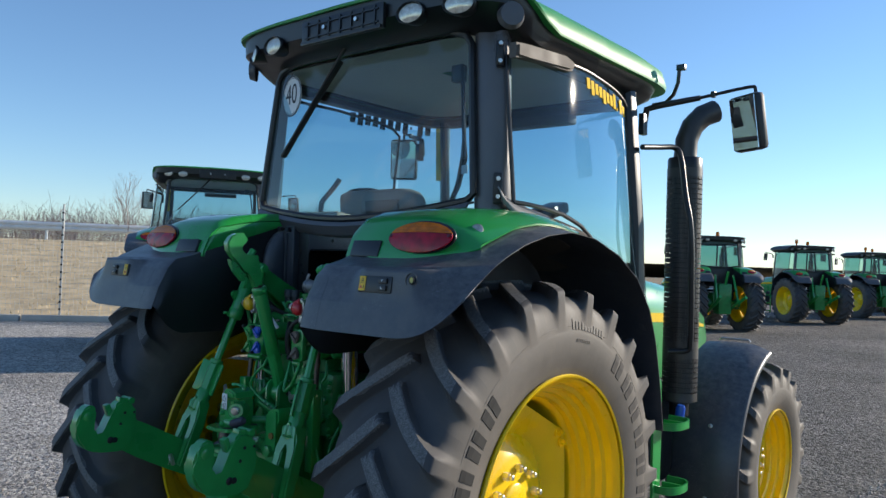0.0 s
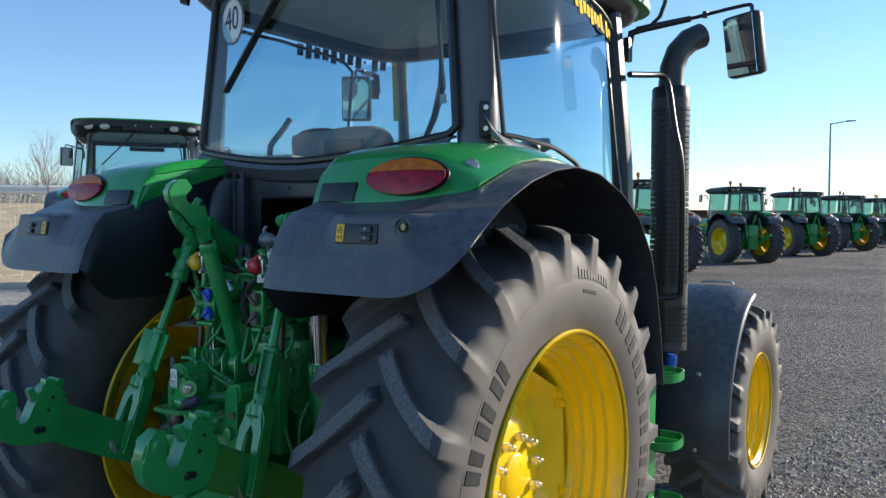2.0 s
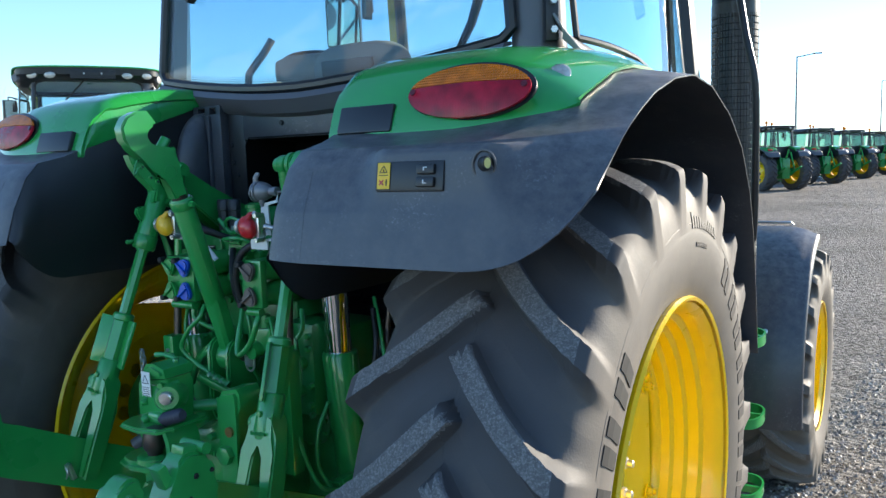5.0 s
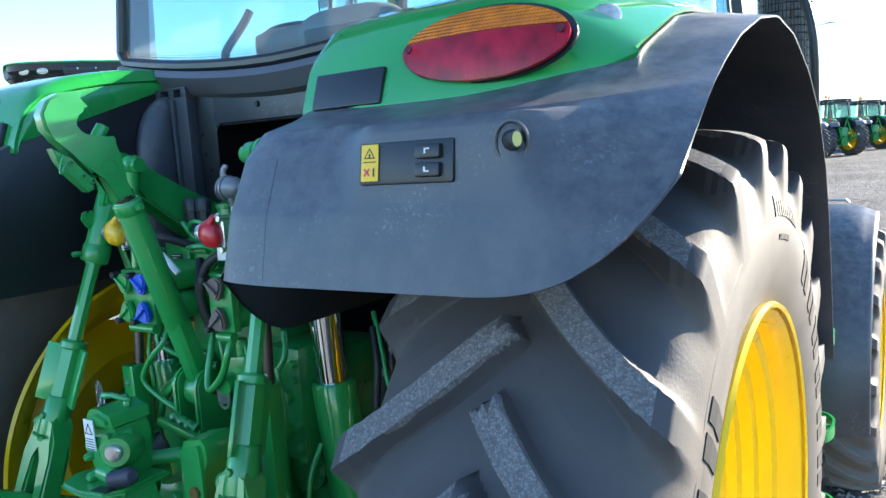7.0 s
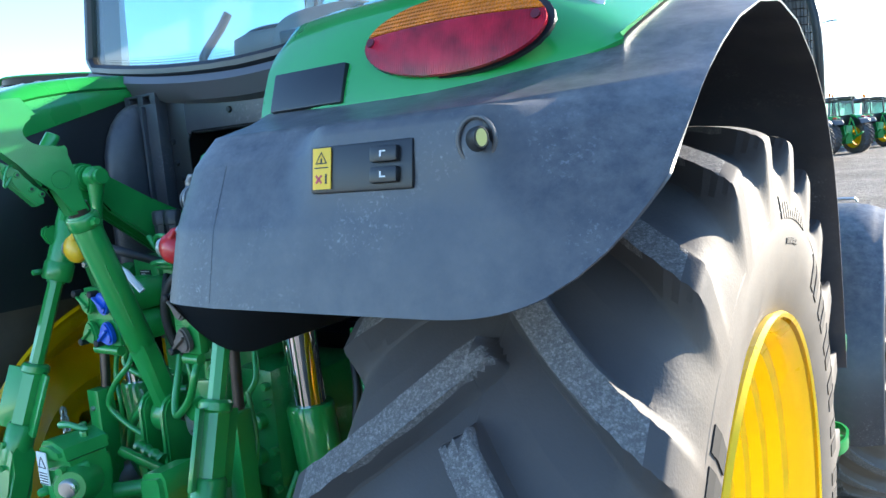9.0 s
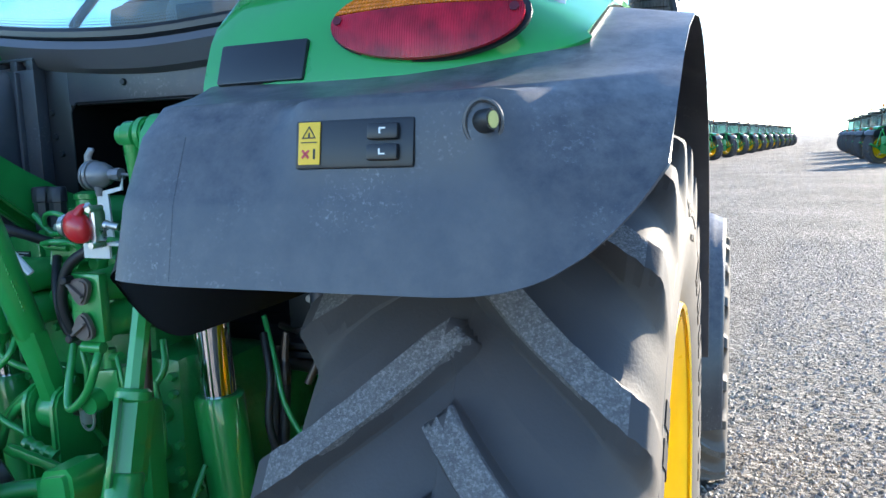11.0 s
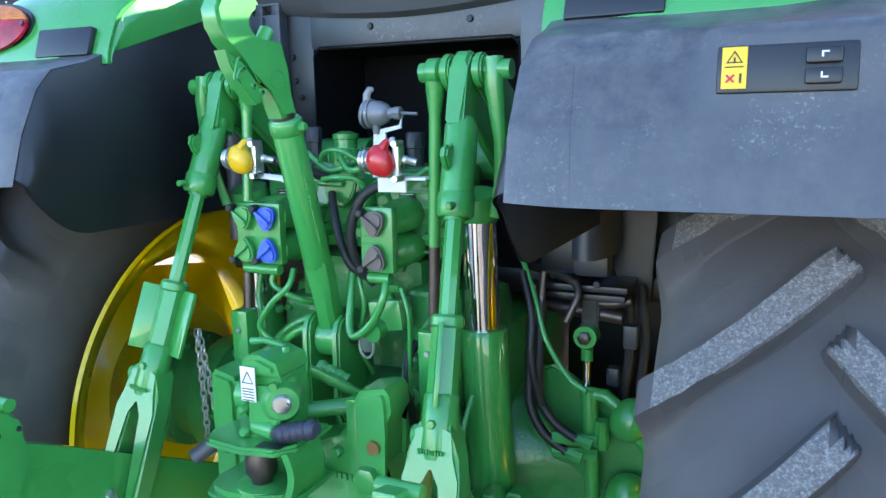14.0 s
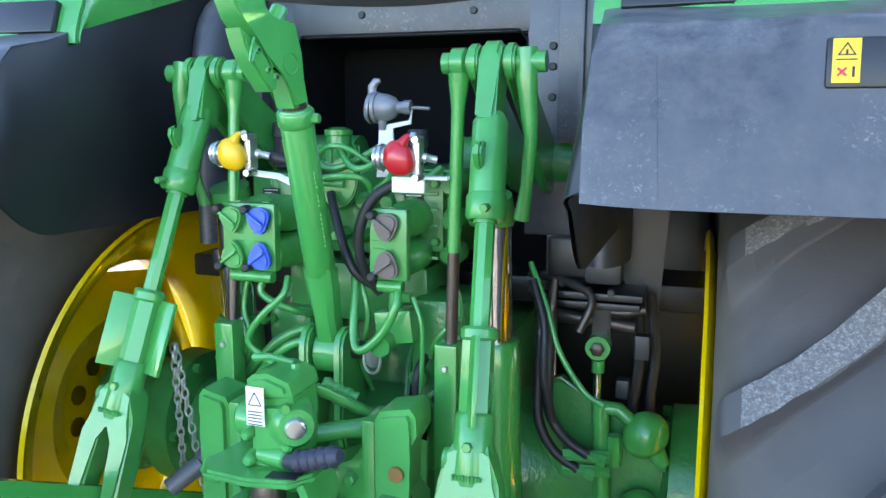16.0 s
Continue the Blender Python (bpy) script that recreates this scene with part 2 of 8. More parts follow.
GLASS = pane_material("tinted_cab_glass", (0.52, 0.70, 0.77), rough=0.025, dusty=0.018)
FAR_GLASS = pane_material("dark_tinted_glass", (0.30, 0.52, 0.52), rough=0.03)
DECAL = surface("yellow_decal", (0.75, 0.48, 0.01), 0.95, vary=0.03)
INK = surface("black_ink", (0.010, 0.012, 0.014), 0.5, vary=0.1)
EXHAUST = surface("grey_black_shield_paint", (0.06, 0.058, 0.056), 0.38, metal=0.2, vary=0.2, scale=8, fine=200, bump=0.1)
FIELD = surface("far_dry_field", (0.26, 0.19, 0.10), 0.95, vary=0.3, scale=0.05)
TYRE_INK = surface("dark_tyre_lettering", (0.016, 0.016, 0.016), 0.9, vary=0.2, scale=20)
WORN_MARK = surface("worn_grey_tyre_lettering", (0.055, 0.05, 0.046), 0.85, vary=0.3, scale=20)
PILLAR = surface("grey_black_pillar_paint", (0.10, 0.10, 0.108), 0.30, vary=0.1, fine=300, bump=0.04)
TRIM = surface("pale_grey_sill_trim", (0.20, 0.195, 0.19), 0.45, vary=0.15, scale=8, fine=300, bump=0.1)
TAN = surface("scuffed_grey_brown_plastic", (0.10, 0.085, 0.072), 0.7, vary=0.3, scale=9, fine=200, bump=0.2)


# ---- building helpers ----
def part(name, bm, material, parent, label="", smooth=40, recalc=True, outward=False):
    """Links a bmesh as one mesh object under a thing or under a part."""
    me = bpy.data.meshes.new(name)
    if recalc:
        bmesh.ops.recalc_face_normals(bm, faces=bm.faces)
    if outward:
        bm.normal_update()
        for f in bm.faces:
            c = f.calc_center_median()
            if f.normal.dot(Vector((c.x, c.y * 0.25, c.z * 0.25))) < 0:
                f.normal_flip()
    bm.to_mesh(me)
    bm.free()
    me.materials.append(material)
    if smooth:
        me.polygons.foreach_set("use_smooth", [True] * len(me.polygons))
        me.set_sharp_from_angle(angle=radians(smooth))
    ob = new(name, me)
    if parent is not None:
        ob.parent = parent
    if label:
        tagged(ob, label)
    return ob


def again(ob, m, parent=None):
    """Another object on the same mesh, at the pose m."""
    twin = new(ob.name.split(".")[0], ob.data)
    twin.parent = parent or ob.parent
    twin.matrix_basis = m
    if "label" in ob:
        twin["label"] = ob["label"]
    return twin


def box(bm, centre, size, turn=None, bevel=0.0, taper=1.0):
    """A box with bevelled edges. taper: how much narrower its top is."""
    r = bmesh.ops.create_cube(bm, size=1.0)
    for v in r["verts"]:
        k = taper if v.co.z > 0 else 1.0
        v.co = Vector((v.co.x * size[0] * k, v.co.y * size[1] * k, v.co.z * size[2]))
    if bevel:
        edges = list({e for v in r["verts"] for e in v.link_edges})
        r = bmesh.ops.bevel(bm, geom=edges, offset=bevel, segments=2, profile=0.6, affect="EDGES")
    m = Matrix.Translation(centre) @ (turn.to_4x4() if turn is not None else Matrix())
    for v in set(r["verts"]):
        v.co = m @ v.co
    return bm


def euler(x=0, y=0, z=0):
    return Euler((radians(x), radians(y), radians(z))).to_matrix()


def smooth_path(pts, n=6):
    """Points of a soft curve through pts."""
    p = [Vector(q) for q in pts]
    p = [2 * p[0] - p[1]] + p + [2 * p[-1] - p[-2]]
    out = []
    for i in range(1, len(p) - 2):
        for k in range(n):
            t = k / n
            out.append(0.5 * (2 * p[i] + (p[i + 1] - p[i - 1]) * t + (2 * p[i - 1] - 5 * p[i] + 4 * p[i + 1] - p[i + 2]) * t * t + (3 * p[i] - p[i - 1] - 3 * p[i + 1] + p[i + 2]) * t ** 3))
    return out + [p[-2]]


def tube(bm, pts, r, seg=12, caps=True, soft=0, flat=1.0, spin=0.0):
    """A round (or flattened) bar along pts; r is one radius or one for each point."""
    pts = smooth_path(pts, soft) if soft else [Vector(p) for p in pts]
    rs = [r] * len(pts) if not isinstance(r, (list, tuple)) else list(r)
    rings, side = [], None
    for i, p in enumerate(pts):
        a, b = pts[max(i - 1, 0)], pts[min(i + 1, len(pts) - 1)]
        d = (b - a).normalized() if (b - a).length > 1e-9 else Vector((0, 0, 1))
        if side is None:
            side = d.orthogonal().normalized() if abs(d.x) > 0.9 else (Vector((1, 0, 0)) - d * d.x).normalized()
        side = (side - d * side.dot(d)).normalized()
        up = d.cross(side)
        ring = []
        for k in range(seg):
            w = 2 * math.pi * (k + spin) / seg
            ring.append(bm.verts.new(p + side * (math.cos(w) * rs[i]) + up * (math.sin(w) * rs[i] * flat)))
        rings.append(ring)
    for a, b in zip(rings, rings[1:]):
        for k in range(seg):
            bm.faces.new((a[k], a[(k + 1) % seg], b[(k + 1) % seg], b[k]))
    if caps:
        bm.faces.new(rings[0][::-1])
        bm.faces.new(rings[-1])
    return bm


def soft_outline(pts, n=3):
    """A closed outline with its corners rounded off."""
    p = [Vector((x, y, 0)) for x, y in pts]
    out = []
    for i in range(len(p)):
        a, b, c, d = p[i - 1], p[i], p[(i + 1) % len(p)], p[(i + 2) % len(p)]
        for k in range(n):
            t = k / n
            q = 0.5 * (2 * b + (c - a) * t + (2 * a - 5 * b + 4 * c - d) * t * t + (3 * b - a - 3 * c + d) * t ** 3)
            out.append((q.x, q.y))
    return out


def lathe(bm, profile, centre=(0, 0, 0), axis="x", seg=48, closed=False, caps=False):
    """Turns (along, radius) pairs about an axis."""
    c = Vector(centre)
    rings = []
    for a, r in profile:
        ring = []
        for k in range(seg):
            w = 2 * math.pi * k / seg
            u, v = r * math.cos(w), r * math.sin(w)
            ring.append(bm.verts.new(c + Vector({"x": (a, u, v), "y": (u, a, v), "z": (u, v, a)}[axis])))
        rings.append(ring)
    pairs = list(zip(rings, rings[1:])) + ([(rings[-1], rings[0])] if closed else [])
    for p, q in pairs:
        for k in range(seg):
            bm.faces.new((p[k], p[(k + 1) % seg], q[(k + 1) % seg], q[k]))
    if caps:
        bm.faces.new(rings[0][::-1])
        bm.faces.new(rings[-1])
    return bm


def prism(bm, outline, depth, m, bevel=0.0):
    """A plate: a flat outline in its own x and y, depth thick along its z, set at the pose m."""
    low = [bm.verts.new(Vector((x, y, -depth / 2))) for x, y in outline]
    high = [bm.verts.new(Vector((x, y, depth / 2))) for x, y in outline]
    bm.faces.new(low[::-1])
    bm.faces.new(high)
    for i in range(len(low)):
        j = (i + 1) % len(low)
        bm.faces.new((low[i], low[j], high[j], high[i]))
    verts = set(low + high)
    if bevel:
        edges = [e for e in {e for v in verts for e in v.link_edges} if e.verts[0].co.z == e.verts[1].co.z]
        verts |= set(bmesh.ops.bevel(bm, geom=edges, offset=bevel, segments=2, affect="EDGES")["verts"])
    for v in verts:
        if v.is_valid:
            v.co = m @ v.co
    return bm


def sheet(bm, rows, thick=0.0):
    """A skin over a grid of points, made thick inwards."""
    vs = [[bm.verts.new(p) for p in row] for row in rows]
    faces = [bm.faces.new((a[k], a[k + 1], b[k + 1], b[k])) for a, b in zip(vs, vs[1:]) for k in range(len(a) - 1)]
    if thick:
        bmesh.ops.recalc_face_normals(bm, faces=faces)
        bmesh.ops.solidify(bm, geom=faces, thickness=thick)
    return bm


def along(table, s):
    """Values of a table of (s, ...) rows at s, joined by a soft curve."""
    if s <= table[0][0]:
        return table[0][1:]
    for a, b in zip(table, table[1:]):
        if s <= b[0]:
            t = (s - a[0]) / (b[0] - a[0])
            return tuple(p + (q - p) * t for p, q in zip(a[1:], b[1:]))
    return table[-1][1:]


def mirrored(bm, side):
    """Turns a mesh built for the right side into the one for the given side."""
    if side < 0:
        for v in bm.verts:
            v.co.x = -v.co.x
        bmesh.ops.reverse_faces(bm, faces=bm.faces)
    return bm


def empty(name, place=(0, 0, 0), parent=None, label=""):
    ob = new(name)
    ob.empty_display_size = 0.1
    ob.location = place
    if parent is not None:
        ob.parent = parent
    if label:
        tagged(ob, label)
    return ob


def yz(x):
    """The pose of a plate that stands in the plane of x, its own x along y and its own y up."""
    return Matrix(((0, 0, 1, x), (1, 0, 0, 0), (0, 1, 0, 0), (0, 0, 0, 1)))


def xz(y):
    """The pose of a plate that stands in the plane of y, its own x along x and its own y up."""
    return Matrix(((1, 0, 0, 0), (0, 0, -1, y), (0, 1, 0, 0), (0, 0, 0, 1)))


# ---- the tractor: wheels ----
def tyre_profile(h, base, seat):
    """The carcass from the middle of the tread over the shoulder to the bead: x and radius."""
    d = base - seat
    k = d / 0.31
    return [(0, base + 0.006), (0.4 * h, base + 0.004), (0.68 * h, base - 0.004), (0.82 * h, base - 0.016 * k), (0.91 * h, base - 0.036 * k), (0.965 * h, base - 0.066 * k), (0.995 * h, base - 0.10 * k), (1.010 * h, base - 0.13 * k),
            (1.018 * h, seat + 0.54 * d), (1.0 * h, seat + 0.33 * d), (0.9 * h, seat + 0.03), (0.82 * h, seat)]


def tyre_mesh(side, radius, width, seat, deep, floor_z, fine):
    """The carcass of a tractor tyre round the origin, with a flattened foot."""
    h = width / 2
    half = [(x, r - (0.006 if i < 7 else 0)) for i, (x, r) in enumerate(tyre_profile(h, radius - deep, seat))]
    prof = [(-x, r) for x, r in half[::-1]] + half[1:]
    bm = lathe(bmesh.new(), prof, seg=96 if fine else 36)
    for v in bm.verts:
        if v.co.z < floor_z:
            v.co.x *= 1 + 0.35 * (floor_z - v.co.z)
            v.co.z = floor_z + 0.0005 * math.sin(40 * v.co.x + 31 * v.co.y)
    return bm


def lug_mesh(bm, half, side, turn, radius, width, deep, fine, pitch, seat):
    """One slanting lug with the groove floor beside it, from the middle of the tread over the shoulder down to the sidewall."""
    h, base = width / 2, radius - deep
    k = (base - seat) / 0.31
    floor = tyre_profile(h, base, seat)[:8]
    reach = 0.032 * width / 0.5
    floor[0:1] = [(-reach, base + 0.001), (-0.7 * reach, base + 0.002), (-0.35 * reach, base + 0.002), (0, base + 0.006), (0.4 * reach, base + 0.006)]
    crest = [(-reach, radius), (-0.7 * reach, radius), (-0.35 * reach, radius), (0, radius), (0.4 * reach, radius), (0.4 * h, radius - 0.002), (0.68 * h, radius - 0.008), (0.86 * h, radius - 0.016), (0.965 * h, radius - 0.026), (1.008 * h, radius - deep * 0.9), (1.020 * h, base - 0.048 * k), (1.012 * h, base - 0.131 * k)]
    n = 3 if fine else 1
    floor = smooth_path([Vector((x, r, 0)) for x, r in floor], n)
    crest = smooth_path([Vector((x, r, 0)) for x, r in crest], n)
    rings = []
    for i, (p, c) in enumerate(zip(floor, crest)):
        q = max(-0.2, min(1, c.x / h))
        swing = -0.272 * (width / 0.5) * (0.845 / radius) * (1.4 * q - 0.4 * abs(q) * q)
        q = max(0.0, q)
        hw = (0.0330 - 0.010 * min(1.0, q / 0.6)) * (0.7 + 0.3 * radius / 0.84)
        lean = 0.014 + 0.022 * max(0, (q - 0.5) / 0.5) ** 1.5
        fade = min(1, max(0.0, (len(floor) - 1 - i) / (0.22 * len(floor)))) ** 0.7
        edge = pitch * radius / 2
        chip = 0.0012 * math.sin(9.1 * i + 2.0 * half)
        if fine:
            steps = [0.0, hw * 0.55, hw - 0.004 + chip, hw + 0.001 + chip, hw + 0.22 * lean, hw + 0.45 * lean, hw + 0.72 * lean, hw + lean, 0.5 * (hw + lean + edge), edge]
        else:
            steps = [0.0, hw, hw + lean, edge]
        ring = []
        for w in [-v for v in steps[:0:-1]] + steps:
            t = max(0.0, (abs(w) - hw - 0.001 - chip) / lean)
            rise = min(1.0, max(0.0, (c.x - 0.45 * max(-hw, min(hw, w)) + 0.36 * reach) / (0.4 * reach)))
            up = fade * rise * rise * (3 - 2 * rise) * max(0.0, 1 - t) ** 2
            if abs(w) > hw and t <= 0:
                up *= 0.97
            v = p.lerp(c, up)
            a = turn + swing + w / radius
            ring.append(bm.verts.new((side * half * v.x, -v.y * math.cos(a), v.y * math.sin(a))))
        rings.append(ring)
    for a, b in zip(rings, rings[1:]):
        for j in range(len(a) - 1):
            bm.faces.new((a[j], a[j + 1], b[j + 1], b[j]))
    return bm


def sidewall_marks(parent, side, h):
    """Moulded bars where the maker's lettering stands on the sidewall, and the thin mould rings."""
    wall = sorted((r, x) for x, r in tyre_profile(h, 0.795, 0.485)[4:])

    def mark(bm, a0, a1, r0, r1, lift):
        rows = []
        for k in range(4):
            r = r0 + (r1 - r0) * k / 3
            x = side * (along(wall, r)[0] + lift)
            rows.append([Vector((x, -r * math.cos(radians(a)), r * math.sin(radians(a)))) for a in (a0, (a0 + a1) / 2, a1)])
        sheet(bm, rows, 0.003 * side)
    for start, count, step, r0, r1, mat in ((-68.0, 11, 10.7, 0.60, 0.672, TYRE_INK), (124, 8, 11.4, 0.60, 0.672, WORN_MARK)):
        for k in range(count):
            a = start + step * k
            for b in (a, a + 4.4):
                bm = bmesh.new()
                mark(bm, b, b + 3.0, r0, r1, 0.0022)
                part("sidewall_bar", bm, mat, parent, smooth=0)
    bm = bmesh.new()
    for k in range(11):
        mark(bm, 92 + 1.9 * k, 93.2 + 1.9 * k, 0.672, 0.700 if k else 0.710, 0.0025)
    for k in range(8):
        mark(bm, 95 + 1.2 * k, 95.8 + 1.2 * k, 0.628, 0.638, 0.0025)
    tagged(part("sidewall_relief", bm, RUBBER, parent, smooth=0), kind="stuff")
    for r in (0.683,):
        x = along(wall, r)[0]
        part("mould_ring", lathe(bmesh.new(), [(side * (x - 0.001), r - 0.003), (side * (x + 0.0012), r), (side * (x - 0.001), r + 0.003)], seg=96), RUBBER, parent)


def rim_mesh(side, seat, flange, width, drop, disc_x):
    """A dished steel wheel rim with a rolled lip, a stepped well and both flanges."""
    bm = bmesh.new()
    h = width / 2
    prof = [(h + 0.004, flange - 0.012), (h + 0.008, flange - 0.004), (h, flange), (h - 0.012, flange - 0.004), (h - 0.016, flange - 0.028), (h - 0.03, seat - 0.006), (h - 0.075, seat - 0.016),
            (h - 0.09, seat - 0.034), (h - 0.12, seat - 0.04), (h - 0.14, drop + 0.012), (h - 0.20, drop), (-h + 0.16, drop), (-h + 0.10, seat - 0.04), (-h + 0.03, seat - 0.008), (-h + 0.014, flange - 0.01), (-h + 0.008, flange + 0.026), (-h, flange + 0.034), (-h - 0.006, flange + 0.026)]
    lathe(bm, [(side * a, r) for a, r in prof], seg=96)
    inner = [(-h - 0.006, flange + 0.020), (-h + 0.022, flange - 0.022), (-h + 0.05, seat - 0.018), (-h + 0.11, seat - 0.05), (-h + 0.17, drop - 0.009), (h - 0.186, drop - 0.009), (h - 0.172, drop - 0.004), (h - 0.164, seat - 0.078), (h - 0.140, seat - 0.074), (h - 0.132, seat - 0.058), (h - 0.104, seat - 0.054), (h - 0.095, seat - 0.038), (h - 0.066, seat - 0.034), (h - 0.056, seat - 0.018), (h - 0.034, seat - 0.014), (h - 0.022, flange - 0.034), (h - 0.004, flange - 0.016)]
    lathe(bm, [(side * a, r) for a, r in inner], seg=96)
    bmesh.ops.remove_doubles(bm, verts=bm.verts, dist=0.0008)
    return bm


def disc_mesh(side, x_ring, r_ring, x_hub, r_hub, holes, phase):
    """The dished wheel disc: flat hub plate, cone and scalloped outer ring with open gaps between its feet."""
    bm = bmesh.new()
    n = 96
    rings = []
    rows = [(0.02, x_hub), (r_hub * 0.98, x_hub), (r_hub * 1.06, x_hub - 0.006), (r_hub * 1.45, x_hub - 0.045), (r_ring * 0.80, x_ring - 0.016), (r_ring * 0.935, x_ring - 0.004), (r_ring, x_ring + 0.004)]
    for j, (r, x) in enumerate(rows):
        ring = []
        for k in range(n):
            w = 2 * math.pi * k / n
            rr = r
            if j >= 5:
                # straight edges between the feet
                turn = (w - phase) % (2 * math.pi / holes) - math.pi / holes
                rr = min(r, r * math.cos(math.pi / holes) * 1.02 / math.cos(turn))
            ring.append(bm.verts.new((side * x, rr * math.cos(w), rr * math.sin(w))))
        rings.append(ring)
    faces = []
    for a, b in zip(rings, rings[1:]):
        for k in range(n):
            faces.append(bm.faces.new((a[k], a[(k + 1) % n], b[(k + 1) % n], b[k])))
    bmesh.ops.recalc_face_normals(bm, faces=faces)
    bmesh.ops.solidify(bm, geom=faces, thickness=0.012)
    return bm


def nut_mesh(r=0.017, long=0.05):
    """A wheel bolt with its washer, six-sided nut and stud end, along x."""
    bm = bmesh.new()
    lathe(bm, [(0, r * 1.5), (0.006, r * 1.5), (0.006, r * 1.05)], seg=16, caps=True)
    lathe(bm, [(0.004, r), (long * 0.62, r), (long * 0.7, r * 0.85)], seg=6, caps=True)
    lathe(bm, [(long * 0.5, r * 0.6), (long, r * 0.6), (long * 1.04, r * 0.45)], seg=12, caps=True)
    return bm


def wheel(name, side, centre, radius, width, seat, flange, rim_width, lugs, deep, hub_x, parent, fine=True, inset=0.0):
    """One wheel: tyre, rim, disc and wheel bolts, standing on the ground."""
    w = empty(name, centre, parent)
    part("tyre", tyre_mesh(side, radius, width, seat, deep, 0.004 - centre[2], fine), RUBBER, w)
    step, start = 2 * math.pi / lugs, radians(37.7)
    if fine:
        for half in (1, -1):
            lug = part("tread_lug", lug_mesh(bmesh.new(), half, side, start + (0.5 * step if half * side < 0 else 0), radius, width, deep, True, step, seat), RUBBER, w, smooth=48, outward=True)
            lug.data.materials.append(TREAD)
            for f in lug.data.polygons:
                if min((lug.data.vertices[i].co.yz.length for i in f.vertices)) > radius - 0.022:
                    f.material_index = 1
            for k in range(1, lugs):
                again(lug, Matrix.Rotation(-step * k, 4, "X"))
    else:
        bm = bmesh.new()
        for half in (1, -1):
            for k in range(lugs):
                lug_mesh(bm, half, side, start + step * (k + (0.5 if half * side < 0 else 0)), radius, width, deep, False, step, seat)
        tagged(part("tread", bm, RUBBER, w, outward=True), kind="stuff")
    if fine and radius > 0.8:
        sidewall_marks(w, side, width / 2)
    phase = radians(94 if side > 0 else 112)
    off = -side * inset
    part("rim", rim_mesh(side, seat, flange, rim_width, seat - 0.085, 0), YELLOW, w).location.x = off
    part("disc", disc_mesh(side, rim_width * 0.07, seat - 0.085, hub_x, seat * 0.36, 6, phase), YELLOW, w).location.x = off
    hub = bmesh.new()
    lathe(hub, [(side * (hub_x - 0.02), 0.001), (side * (hub_x + 0.025), 0.001), (side * (hub_x + 0.025), seat * 0.15), (side * (hub_x + 0.018), seat * 0.17), (side * hub_x, seat * 0.18)], seg=32)
    part("hub_cap", hub, YELLOW, w).location.x = off
    if fine:
        bolt = part("wheel_bolt", nut_mesh(), STEEL, w, "zinc-plated wheel bolt")
        n = 10
        for k in range(n):
            a = 2 * math.pi * (k + 0.3) / n
            m = Matrix.Translation((side * hub_x + off, seat * 0.275 * math.cos(a), seat * 0.275 * math.sin(a))) @ (Matrix() if side > 0 else Matrix.Rotation(math.pi, 4, "Z"))
            if k == 0:
                bolt.matrix_basis = m
            else:
                again(bolt, m)
        boss = part("ring_bolt", nut_mesh(0.014, 0.03), YELLOW, w)
        for k in range(12):
            a = phase + math.pi / 3 * (k // 2) + (0.07 if k % 2 else -0.07)
            m = Matrix.Translation((side * (rim_width * 0.07 + 0.008) + off, (seat - 0.115) * math.cos(a), (seat - 0.115) * math.sin(a))) @ (Matrix() if side > 0 else Matrix.Rotation(math.pi, 4, "Z"))
            if k == 0:
                boss.matrix_basis = m
            else:
                again(boss, m)
    return w


REAR_Z, FRONT_Y, FRONT_Z = 0.795, 2.42, 0.555

# ---- the tractor: rear fenders, as built for the right side ----
# outline of the shell along its length: share of the way, y and z at its middle, y and z at its outer edge
FENDER = [(0.0, -0.718, 1.455, -0.640, 1.583), (0.08, -0.690, 1.55, -0.585, 1.622), (0.155, -0.650, 1.63, -0.52, 1.665), (0.19, -0.612, 1.668, -0.48, 1.688), (0.25, -0.53, 1.688, -0.42, 1.717),
          (0.32, -0.40, 1.745, -0.322, 1.757), (0.40, -0.20, 1.822, -0.183, 1.793), (0.48, -0.02, 1.85, -0.03, 1.812), (0.56, 0.16, 1.842, 0.147, 1.797), (0.65, 0.36, 1.79, 0.347, 1.738),
          (0.73, 0.53, 1.69, 0.517, 1.649), (0.80, 0.655, 1.55, 0.643, 1.519), (0.86, 0.722, 1.40, 0.712, 1.384), (0.93, 0.784, 1.18, 0.774, 1.177), (1.0, 0.82, 0.98, 0.815, 0.985)]
X_IN, X_OUT = 0.462, 1.125
INNER_EDGE = [(0.0, 0.013), (0.08, 0.010), (0.155, 0.012), (0.19, 0.016), (0.25, 0.008), (0.32, 0.0)]


def fender_point(s, x):
    """A point of the shell at the share s of its length and at x."""
    ym, zm, yo, zo = along(FENDER, s)
    k = max(0.0, (x - 0.86) / (X_OUT - 0.86))
    soft = min(1.0, max(0.0, (s - 0.10) / 0.16))
    k = (1 - soft) * k ** 3.4 + soft * k * k * (1.6 - 0.6 * k)
    k2 = max(0.0, (0.56 - x) / (0.56 - X_IN))
    y, z = ym + (yo - ym) * k, zm + (zo - zm) * k
    if s < 0.32:
        y += 0.010 * k2 ** 4
        z += 0.003 * k2 * max(0, 1 - s / 0.1)
        x += k2 * along(INNER_EDGE, s)[0]
    return Vector((x, y, z))


